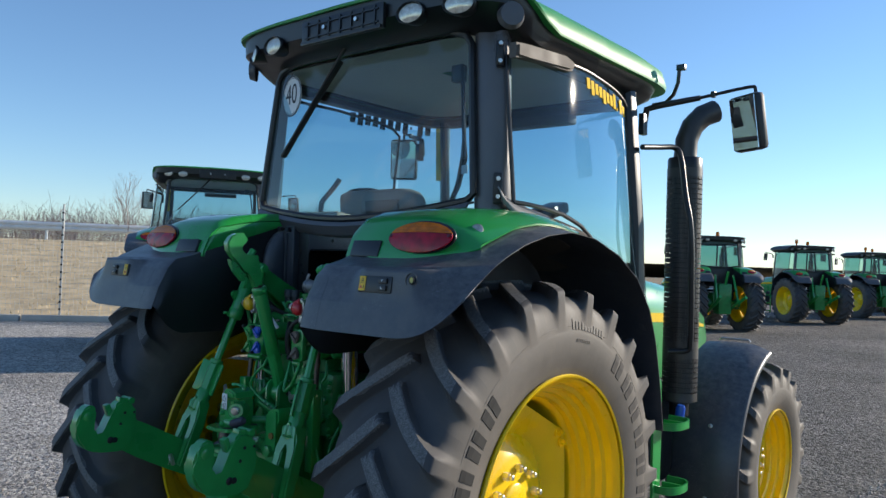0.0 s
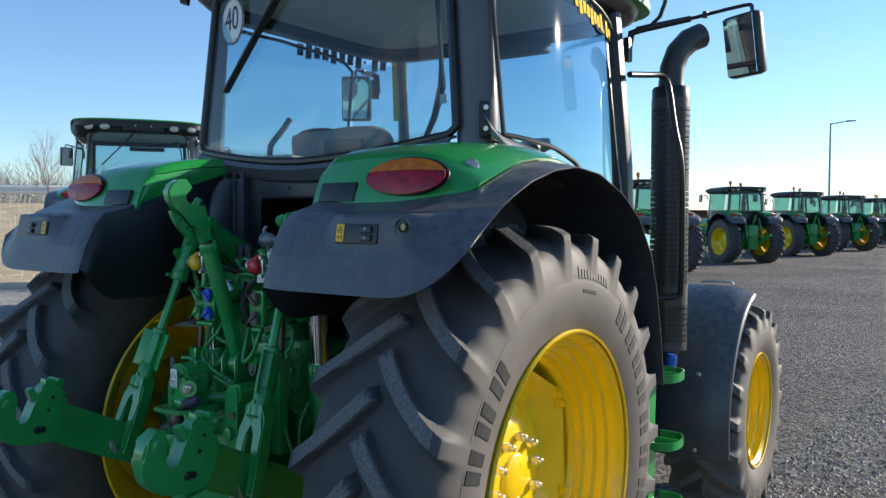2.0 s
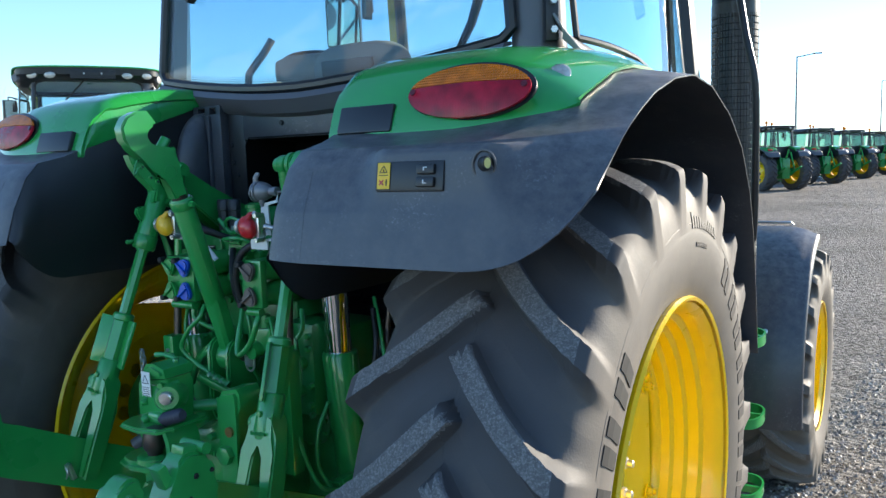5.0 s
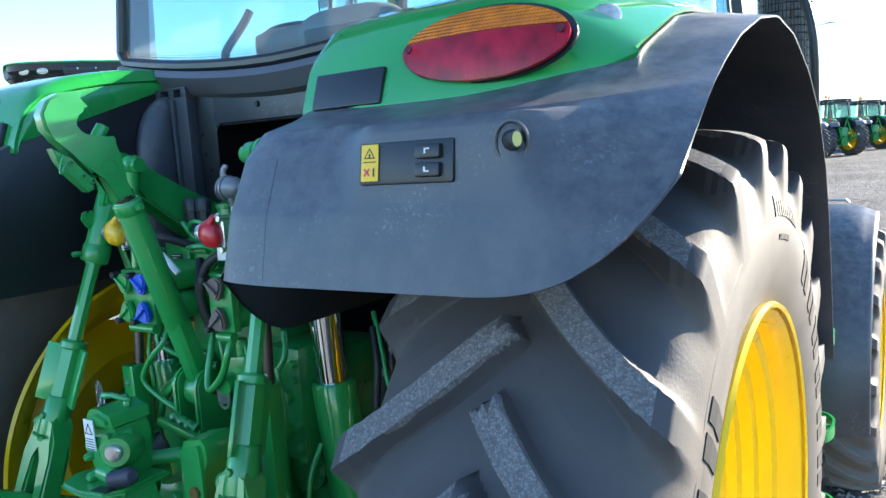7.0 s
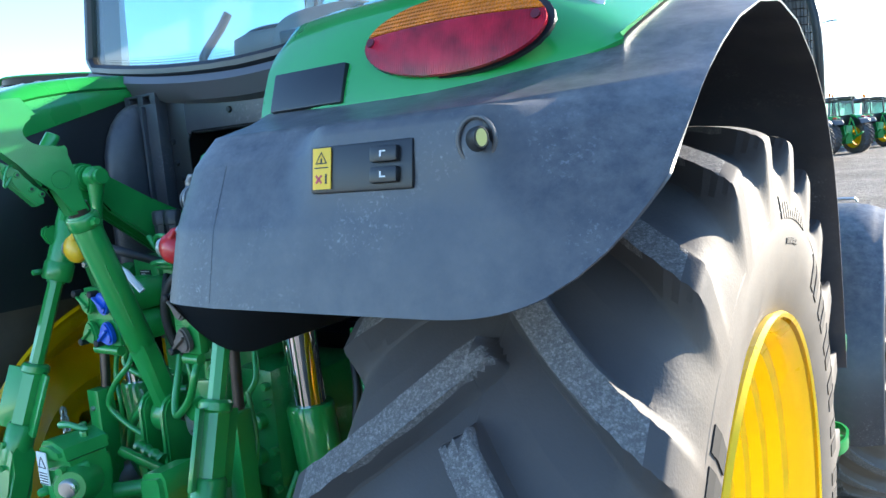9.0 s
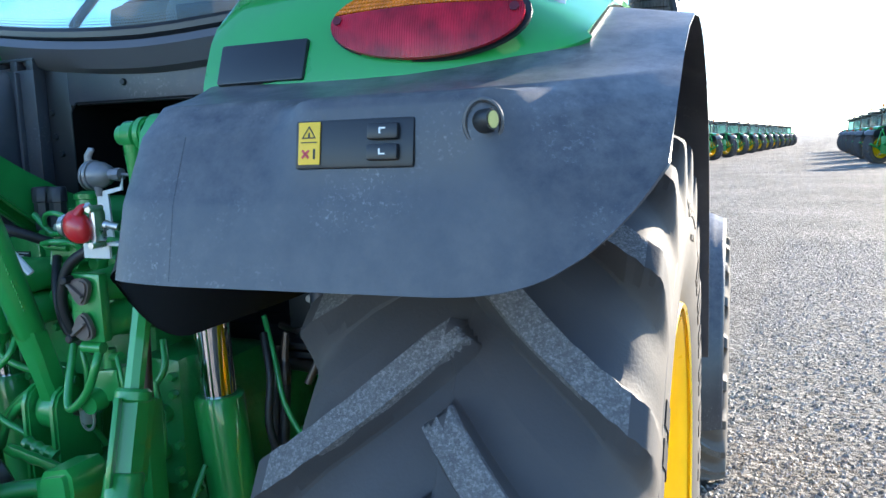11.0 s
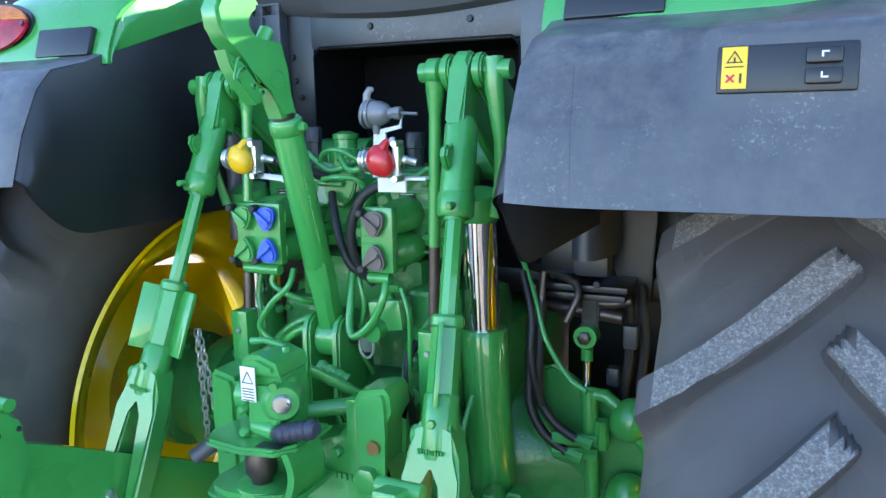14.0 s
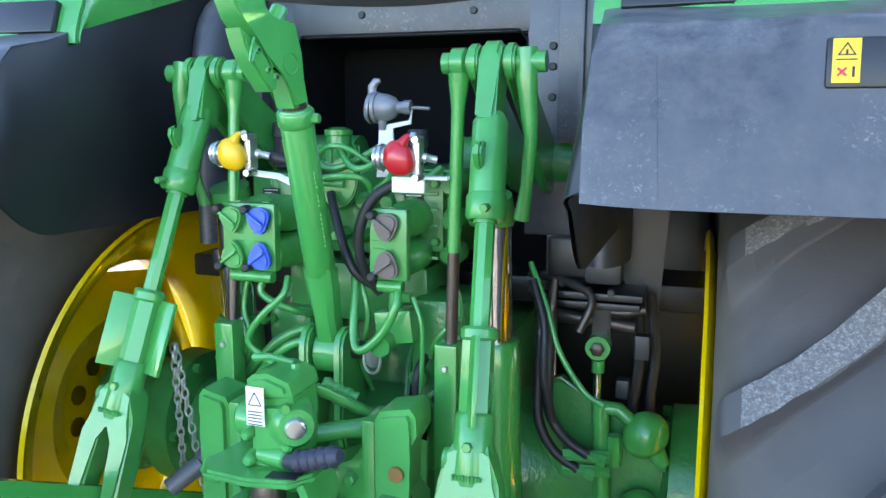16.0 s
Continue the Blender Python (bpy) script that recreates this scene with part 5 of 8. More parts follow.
def rod(bm, a, b, r0, r1=None, seg=16):
    return tube(bm, [a, b], [r0, r1 if r1 is not None else r0], seg)


def bolt(bm, p, d, r=0.012, h=0.01, seg=6):
    p, d = Vector(p), Vector(d).normalized()
    return tube(bm, [p - d * 0.004, p + d * h, p + d * (h + 0.002)], [r, r, r * 0.8], seg)


def linkage(parent):
    # black rear panel under the window, with its opening
    p = empty("rear_panel", (0, 0, 0), parent, "black plastic panel with a dark opening")
    bm = bmesh.new()
    yb = -0.035
    part("panel_side", box(bmesh.new(), (-0.36, yb, 1.58), (0.20, 0.03, 0.52), None, 0.006), SMOOTH_BLACK, p)
    box(bm, (0.34, yb, 1.58), (0.155, 0.03, 0.52), None, 0.006)
    box(bm, (0.0, yb, 1.775), (0.54, 0.03, 0.09), None, 0.006)
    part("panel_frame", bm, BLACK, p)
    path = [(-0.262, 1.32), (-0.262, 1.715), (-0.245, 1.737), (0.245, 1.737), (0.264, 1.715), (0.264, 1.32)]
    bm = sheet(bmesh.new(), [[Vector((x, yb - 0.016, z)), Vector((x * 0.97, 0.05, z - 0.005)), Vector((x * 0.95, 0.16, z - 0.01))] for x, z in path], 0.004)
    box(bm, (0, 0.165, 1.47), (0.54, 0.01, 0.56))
    # near-black and dull: the opening's shade is put into the lining's colour
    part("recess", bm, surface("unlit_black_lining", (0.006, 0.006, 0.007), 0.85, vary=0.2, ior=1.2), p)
    for x, z in ((-0.32, 1.716), (0.315, 1.70), (0.315, 1.66), (-0.30, 1.62), (-0.10, 1.775), (0.15, 1.775), (0.315, 1.60), (-0.315, 1.66)):
        part("panel_screw", bolt(bmesh.new(), (x, yb - 0.015, z), (0, -1, 0), 0.008, 0.004, 12), INK, p)
    rows = []
    for i in range(25):
        x = -0.66 + 1.32 * i / 24
        sag = 1.868 + 0.075 * (abs(x) / 0.65) ** 1.7
        y = rear_y(x, 1.9)
        rows.append([Vector((x, y + 0.02, sag - 0.004)), Vector((x, y - 0.018, sag - 0.012)), Vector((x, y - 0.03, sag - 0.03)), Vector((x, y - 0.005, sag - 0.07)), Vector((x, max(y, -0.04) + 0.01, sag - 0.085))])
    part("sill_strip", sheet(bmesh.new(), rows, 0.01), PILLAR, p)
    for s in (1, -1):
        # moulded column with an arched head, and the notched bracket beside it
        rows = []
        for i in range(19):
            z = 1.28 + 0.37 * min(1.0, i / 12) + (0.175 * math.sin((i - 12) / 6 * math.pi / 2) if i > 12 else 0)
            k = 1.0 if i <= 12 else math.cos((i - 12) / 6 * math.pi / 2)
            rows.append([Vector((s * (0.436 - 0.046 * math.cos(w) * (0.55 + 0.45 * k)), -0.04 - 0.135 * math.sin(w) * (0.12 + 0.88 * k), z)) for w in [math.pi * j / 12 for j in range(13)]])
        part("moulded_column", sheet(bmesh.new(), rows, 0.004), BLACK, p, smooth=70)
        bm = bmesh.new()
        box(bm, (s * 0.395, -0.066, 1.665), (0.128, 0.034, 0.30), None, 0.004)
        for dx in (-0.053, -0.004, 0.050):
            box(bm, (s * (0.395 + dx), -0.066, 1.826), (0.022, 0.034, 0.026), None, 0.003)
        box(bm, (s * 0.395, -0.066, 1.838), (0.132, 0.036, 0.006), None, 0.002)
        box(bm, (s * 0.378, -0.088, 1.58), (0.010, 0.014, 0.46), None, 0.003)
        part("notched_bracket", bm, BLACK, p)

    # lift rods, their forks and pin blocks
    for s in (1, -1):
        top, low = (Vector((0.284, -0.388, 1.645)), Vector((0.318, -0.64, 0.862))) if s > 0 else (Vector((-0.288, -0.340, 1.640)), Vector((-0.385, -0.600, 0.862)))
        d = (low - top).normalized()
        lift = 0.020 if s < 0 else 0.0
        at = lambda z: top + d * ((top.z - z - (lift if z > 1.3 else 0)) / -d.z)
        lr = empty("lift_rod", (0, 0, 0), parent, "green lift rod of the three-point linkage")
        bm = bmesh.new()
        m = Matrix.Translation(top) @ Matrix.Rotation(radians(-17), 4, "X")
        prism(bm, [(0.030 * math.cos(radians(a)), 0.034 * math.sin(radians(a))) for a in range(-10, 191, 20)] + [(-0.030, -0.10), (0.030, -0.10)], 0.034, m @ yz(0), 0.006)
        tube(bm, [at(1.565), at(1.55), at(1.43), at(1.415)], [0.020, 0.029, 0.029, 0.027], 16)
        tube(bm, [at(1.44), at(1.436), at(1.405), at(1.40)], [0.029, 0.032, 0.032, 0.028], 16)
        tube(bm, [at(1.41), at(1.395)], 0.019, 16)
        bolt(bm, at(1.425) + Vector((0.01 * s, -0.04, 0)), (0, -1, 0), 0.007, 0.012)
        m2 = Matrix.Translation(at(1.50) + Vector((-0.006, -0.045, 0)))
        prism(bm, [(0.028, -0.034), (0.0, -0.014), (-0.010, 0.004), (-0.006, 0.018), (0.004, 0.022), (0.016, 0.018), (0.028, 0.026)], 0.014, m2 @ yz(0), 0.004)
        part("upper_barrel", bm, CAST, lr)
        bm = tube(bmesh.new(), [at(1.412), at(1.20)], 0.0158, 8, spin=0.5)
        part("spindle", bm, GREEN, lr)
        bm = bmesh.new()
        q = (at(1.235) + at(1.10)) / 2
        mm = Matrix.Translation(q) @ Vector((0, 0, -1)).rotation_difference(d).to_matrix().to_4x4()
        guard = part("turn_guard", tube(bmesh.new(), [at(1.235), at(1.10)], 0.0255, 6, spin=0.5), GREEN, lr, "green turnbuckle with sheet fins")
        spread, wide = (radians(8), 0.046) if s < 0 else (radians(96), 0.030)
        for k in (1, -1):
            fin = box(bmesh.new(), (0, 0, 0), (wide, 0.008, 0.134), None, 0.002)
            fin.transform(mm @ Matrix.Rotation(spread, 4, "Z") @ Matrix.Translation((k * (wide * 0.5 + 0.019), -0.006 if s < 0 else 0.0, 0)) @ Matrix.Rotation(radians(-24 * k), 4, "Z"))
            part("fin", fin, GREEN, guard)
        bm = tube(bmesh.new(), [at(1.245), at(1.240), at(1.228), at(1.224)], [0.024, 0.029, 0.029, 0.024], 12)
        part("collar", bm, CAST, lr)
        bm = tube(bmesh.new(), [at(1.12), at(1.105), at(1.06)], [0.021, 0.024, 0.026], 16)
        bolt(bm, at(1.085) + Vector((0, -0.024, 0)), (0, -1, 0.2), 0.008, 0.012)
        part("lower_collar", bm, CAST, lr)
        bm = bmesh.new()
        fm = Matrix.Translation(low) @ Vector((0, 0, -1)).rotation_difference(d).to_matrix().to_4x4()
        tube(bm, [fm @ Vector((0, 0, z)) for z in (0.275, 0.27, 0.225, 0.19, 0.17)], [0.026, 0.030, 0.031, 0.032, 0.028], 20)
        half = [(0.027, 0.228), (0.032, 0.215), (0.046, 0.175), (0.049, 0.14), (0.056, -0.05), (0.026, -0.05), (0.016, 0.13), (0.013, 0.152), (0.007, 0.163)]
        prism(bm, half + [(-x, z) for x, z in reversed(half)], 0.052, fm @ xz(0), 0.008)
        eye = fm @ Vector((-0.036, -0.012, 0.205))
        tube(bm, [eye + Vector((0.0, 0.011 * math.cos(w), 0.013 * math.sin(w))) for w in [2 * math.pi * k / 14 for k in range(15)]], 0.0055, 8, caps=False)
        part("fork", bm, CAST, lr)
        bm = box(bmesh.new(), low + Vector((0, -0.055, -0.02)), (0.058, 0.014, 0.05), euler(18, 0, 0), 0.004)
        block = part("pin_block", bm, STEEL, lr, "zinc-plated pin lock with ring")
        bm = bmesh.new()
        c0 = low + Vector((0.004, -0.066, -0.022))
        tube(bm, [c0 + Vector((0.019 * math.cos(a), 0, 0.019 * math.sin(a))) for a in [2 * math.pi * k / 20 for k in range(21)]], 0.0025, 6, caps=False)
        bolt(bm, c0 + Vector((0, 0.004, 0)), (0, -1, 0), 0.012, 0.008, 16)
        part("ring", bm, STEEL, block)
        # cast marks on the fork
        for k in range(9):
            part("cast_mark", box(bmesh.new(), fm @ Vector((-0.020 + 0.005 * k, -0.0315 if 2 < k < 6 else -0.0305, 0.182)), (0.0030, 0.004, 0.007 if k % 3 else 0.009), None), CAST, lr)
        # rocker arm above, with its pins
        bm = bmesh.new()
        for dx in (-0.030, 0.030):
            outline = [(0.030 * math.cos(radians(a)) + top.y, 0.030 * math.sin(radians(a)) + top.z) for a in range(80, 281, 20)] + [(-0.30, 1.56), (-0.12, 1.42), (-0.02, 1.40), (0.02, 1.45), (-0.02, 1.50), (-0.20, 1.585), (-0.29, 1.632)]
            prism(bm, outline, 0.018, yz(top.x + dx), 0.004)
        part("rocker_arm", bm, CAST, parent, "green cast rocker arm of the lift")
        bm = rod(bmesh.new(), top + Vector((-0.085, 0, 0)), top + Vector((0.085, 0, 0)), 0.017)
        part("rocker_pin", bm, CAST, parent)
        bm = rod(bmesh.new(), (s * 0.12, -0.02, 1.47), (s * 0.36, -0.02, 1.47), 0.05)
        part("rock_shaft", bm, CAST_DARK, parent)
        # curved strap on the outside
        bm = tube(bmesh.new(), [top + Vector((s * 0.052, -0.004, 0.02)), top + Vector((s * 0.056, -0.01, -0.03)), top + Vector((s * 0.062, 0.0, -0.12)), top + Vector((s * 0.052, 0.02, -0.20)), top + Vector((s * 0.042, 0.03, -0.255))], [0.019, 0.017, 0.011, 0.010, 0.013], 10, soft=0, flat=0.7)
        part("cylinder_strap", bm, CAST, parent)
        # helper rod on the inside
        hx = top.x - s * 0.058
        bm = lathe(bmesh.new(), [(-0.014, 0.001), (-0.014, 0.019), (-0.010, 0.024), (0.010, 0.024), (0.014, 0.019), (0.014, 0.001)], (hx, top.y, top.z), "x", 22)
        foot_y = -0.392 if s < 0 else -0.402
        run = lambda z: Vector((hx - s * 0.008 * (top.z - z) / 0.49, top.y + (foot_y - top.y) * (top.z - z) / 0.49, z))
        tube(bm, [run(1.628), run(1.595), run(1.57), run(1.335)], [0.019, 0.0145, 0.0112, 0.0112], 14)
        lathe(bm, [(-0.0145, 0.0135), (-0.0165, 0.0135), (-0.0165, 0.0155), (-0.0145, 0.0155)], (hx, top.y, top.z), "x", 20, closed=True)
        part("helper_tube", bm, GREEN, parent)
        part("helper_rod", rod(bmesh.new(), run(1.34), run(1.15), 0.0105), DARK_STEEL, parent, "dark oiled steel rod")
        g = run(1.02)
        sq = part("guide_tube", box(bmesh.new(), g, (0.04, 0.04, 0.32), None, 0.004), GREEN, parent)
        part("guide_bolt", bolt(bmesh.new(), g + Vector((0, -0.02, 0.12)), (0, -1, 0), 0.006, 0.004), STEEL, sq)
        # lift cylinder
        cyl = empty("lift_cylinder", (0, 0, 0), parent, "green lift cylinder with chromed rod")
        cx = 0.254 if s > 0 else -0.300
        part("chrome_rod", rod(bmesh.new(), (cx - s * 0.004, -0.262, 1.40), (cx, -0.25, 1.12), 0.0355, seg=28), CHROME, cyl, "chromed piston rod")
        bm = tube(bmesh.new(), [(cx, -0.25, 1.148), (cx, -0.25, 1.142), (cx + s * 0.004, -0.215, 0.80), (cx + s * 0.004, -0.213, 0.78), (cx + s * 0.004, -0.21, 0.70)], [0.043, 0.0485, 0.0485, 0.043, 0.03], 28)
        part("barrel", bm, GREEN, cyl)
        bm = tube(bmesh.new(), [(cx - s * 0.004, -0.262, 1.365), (cx - s * 0.004, -0.262, 1.38), (cx - s * 0.004, -0.275, 1.42)], [0.040, 0.045, 0.040], 16)
        part("rod_eye", bm, CAST, cyl)
        # lower links with their open hooks
        ll = empty("lower_link", (0, 0, 0), parent, "green lower link with an open catch hook")
        bm = bmesh.new()
        a, b, c = Vector((s * 0.27, -0.02, 0.56)), Vector((low.x, -0.64, 0.862)), Vector((s * 0.385, -0.90, 1.0))
        rows = []
        for q, h in ((a, 0.05), (a.lerp(b, 0.5), 0.055), (b, 0.062), (b.lerp(c, 0.6), 0.062), (c, 0.055)):
            rows.append([q + Vector((x, 0.35 * z, z)) for x, z in ((-0.016, -h), (0.016, -h), (0.016, h), (-0.016, h), (-0.016, -h))])
        sheet(bm, rows)
        part("bar", bm, GREEN, ll)
        hook = [(0.105, -0.075), (0.112, 0.03), (0.090, 0.078), (0.062, 0.100), (0.022, 0.094), (0.008, 0.060), (-0.004, 0.022), (-0.013, -0.016), (-0.028, -0.038), (-0.044, -0.034), (-0.054, -0.008), (-0.059, 0.035), (-0.066, 0.064), (-0.090, 0.070), (-0.112, 0.048), (-0.124, 0.005), (-0.112, -0.05), (-0.08, -0.085), (-0.03, -0.10), (0.04, -0.095)]
        hm = Matrix.Translation(c + Vector((0, -0.035, 0.02))) @ Matrix.Rotation(radians(-12), 4, "X")
        bm = prism(bmesh.new(), soft_outline(hook), 0.052, hm @ yz(0), 0.007)
        part("catch_hook", bm, CAST, ll)
        bm = bmesh.new()
        box(bm, hm @ Vector((0, 0.058, 0.102)), (0.034, 0.066, 0.020), euler(-12, 0, 0), 0.004)
        box(bm, hm @ Vector((0, 0.0, 0.052)), (0.028, 0.020, 0.062), euler(20, 0, 0), 0.004)
        tube(bm, [hm @ Vector((-0.032, 0.068, 0.106)), hm @ Vector((0.032, 0.068, 0.106))], 0.012, 10)
        part("hook_latch", bm, CAST, ll)
        # no holes are cut: black discs paint in the dark inside them
        for y, z, r in ((0.055, 0.055, 0.006), (0.048, 0.012, 0.006), (0.092, 0.062, 0.005), (0.022, -0.052, 0.013), (0.040, -0.050, 0.011)):
            part("hook_hole", bolt(bmesh.new(), hm @ Vector((0.025, y, z)), (1, 0, 0), r, 0.002, 12), INK, ll)
        part("hook_boss", bolt(bmesh.new(), hm @ Vector((0.024, -0.088, 0.028)), (1, 0, 0), 0.017, 0.004, 18), CAST, ll)

    # top link, folded upright
    tl = empty("top_link", (0, 0, 0), parent, "green top link with hook, folded upright")
    foot, head = Vector((-0.020, -0.374, 1.14)), Vector((0.010, -0.592, 1.75))
    d = (head - foot).normalized()
    at = lambda z: foot + d * ((z - foot.z) / d.z)
    bm = bmesh.new()
    rows = []
    for z, w, y in ((1.11, 0.018, 0.020), (1.16, 0.022, 0.026), (1.20, 0.020, 0.024), (1.26, 0.025, 0.023), (1.30, 0.026, 0.023)):
        q = at(z)
        rows.append([q + Vector((w * x, y * t, 0)) for x, t in ((-1, -0.6), (-0.6, -1), (0.6, -1), (1, -0.6), (1, 0.6), (0.6, 1), (-0.6, 1), (-1, 0.6), (-1, -0.6))])
    sheet(bm, rows)
    tube(bm, [foot + Vector((-0.021, 0, -0.006)), foot + Vector((0.021, 0, -0.006))], 0.040, 24)
    part("lower_end", bm, CAST, tl)
    bm = tube(bmesh.new(), [at(1.292), at(1.30), at(1.568), at(1.572)], [0.024, 0.0270, 0.0270, 0.0245], 24)
    bolt(bm, at(1.555) + Vector((0.027, 0, 0)), (1, 0, 0.1), 0.008, 0.012)
    part("tube", bm, GREEN, tl)
    part("thread", rod(bmesh.new(), at(1.565), at(1.59), 0.02), DARK_STEEL, tl)
    part("tube_rim", tube(bmesh.new(), [at(1.545), at(1.548), at(1.566), at(1.569)], [0.0275, 0.0300, 0.0300, 0.0275], 24), GREEN, tl)
    for k in range(17):
        if k not in (8, 12):
            q = at(1.345 + 0.0078 * k) + Vector((0.0236, -0.0122, 0))
            part("tube_mark", box(bmesh.new(), q, (0.0022, 0.005, 0.0042), euler(0, 0, 24)), CAST, tl)
    turn = Matrix.Translation((-0.004, -0.560, 1.636)) @ Matrix.Rotation(radians(-12), 4, "Z")
    hookp = [(-0.047, 0.146), (-0.026, 0.117), (-0.039, 0.113), (-0.050, 0.104), (-0.056, 0.092), (-0.056, 0.080), (-0.049, 0.069), (-0.040, 0.062), (-0.026, 0.057), (-0.004, 0.056), (0.015, 0.061), (0.019, 0.055),
             (0.020, 0.017), (0.029, -0.020), (0.043, -0.058), (0.010, -0.066), (-0.011, -0.014), (-0.033, -0.010), (-0.051, 0.012), (-0.067, 0.032), (-0.092, 0.056), (-0.108, 0.077), (-0.112, 0.105), (-0.099, 0.130), (-0.076, 0.143)]
    part("hook_head", prism(bmesh.new(), hookp, 0.044, turn @ yz(0), 0.005), CAST, tl, smooth=50)
    latch = [(-0.102, 0.042), (-0.069, 0.022), (-0.058, 0.006), (-0.036, -0.017), (-0.034, -0.038), (-0.047, -0.043), (-0.080, -0.006), (-0.094, 0.018)]
    part("catch", prism(bmesh.new(), latch, 0.034, turn @ yz(0.009), 0.003), CAST, tl)
    out = turn.to_3x3() @ Vector((1, 0, 0))
    for y, z in ((-0.072, 0.014), (-0.053, -0.012), (-0.037, -0.022)):
        ear = part("catch_bolt", bolt(bmesh.new(), turn @ Vector((0.0255, y, z)), out, 0.0058, 0.002, 18), CAST, tl)
        # flat black disc on the bolt, its recess's shade painted on
        part("bolt_recess", bolt(bmesh.new(), turn @ Vector((0.0275, y, z)), out, 0.0032, 0.0006, 12), INK, ear)
    bm = lathe(bmesh.new(), [(0.0, 0.0145), (0.0016, 0.0150), (0.0016, 0.0165), (0.0, 0.0170)], (0, 0, 0), "x", 28)
    bm.transform(turn @ Matrix.Translation((0.0219, 0, 0)))
    part("head_ring", bm, CAST, tl)
    part("catch_pin", tube(bmesh.new(), [turn @ Vector((0.0, -0.016, 0.050)), turn @ Vector((0.0, 0.004, 0.080)), turn @ Vector((0.0, 0.005, 0.082))], [0.013, 0.013, 0.011], 14), CAST, tl)
    bm = tube(bmesh.new(), [turn @ Vector(q) for q in ((0.026, -0.078, 0.030), (0.034, -0.088, 0.026), (0.034, -0.096, 0.0), (0.033, -0.093, -0.004), (0.030, -0.082, 0.012))], 0.0024, 6, soft=3)
    part("spring_clip", bm, CAST, tl)
    for x in (-0.054, 0.015):
        bm = prism(bmesh.new(), [(-0.40, 0.93), (-0.43, 1.0), (-0.428, 1.155), (-0.418, 1.177), (-0.40, 1.187), (-0.375, 1.184), (-0.355, 1.165), (-0.33, 1.05), (-0.30, 0.93)], 0.018, yz(x), 0.005)
        part("link_bracket", bm, CAST, parent, "green bracket plate of the top link")
    bm = rod(bmesh.new(), foot + Vector((-0.062, 0, 0)), foot + Vector((0.070, 0, 0)), 0.017)
    part("link_pin", bm, DARK_STEEL, parent)
    bm = tube(bmesh.new(), [(0.066, -0.385, 1.16), (0.07, -0.395, 1.145), (0.068, -0.395, 1.12)], [0.014, 0.016, 0.010], 12)
    tube(bm, [Vector((0.068, -0.395, 1.13)) + Vector((0.016 * math.cos(a), 0, 0.024 * math.sin(a))) for a in [2 * math.pi * k / 16 for k in range(17)]], 0.003, 6, caps=False)
    part("lynch_pin", bm, STEEL, parent, "zinc-plated lynch pin")


# ---- the tractor: couplers, valves, hitch ----
def cap_flap(side_x_, y, z, mat, parent, upper):
    """A shield-shaped dust cap of a hydraulic coupler, with its grip ridge and black corner knob."""
    k = 1 if upper else -1
    outline = [(-0.019, 0.016), (0.004, 0.0225), (0.020, 0.016), (0.0215, 0.0), (0.012, -0.020), (0.0, -0.027), (-0.014, -0.016), (-0.021, 0.002)]
    outline = [(side_x_ + u, z + k * w) for u, w in soft_outline(outline, 2)]
    bm = prism(bmesh.new(), outline if upper else outline[::-1], 0.016, xz(y - 0.003), 0.004)
    cap = part("dust_cap", bm, mat, parent)
    ridge = box(bmesh.new(), (side_x_ - 0.002, y - 0.014, z + k * 0.001), (0.038, 0.009, 0.0055), euler(0, 36 * k, 0), 0.002)
    part("grip_ridge", ridge, mat, cap)
    bm = tube(bmesh.new(), [(side_x_ - 0.023, y - d, z + k * 0.0185) for d in (0.0, 0.018, 0.020)], [0.0078, 0.0078, 0.0055], 14)
    part("cap_knob", bm, HOSE, cap, "black rubber knob")


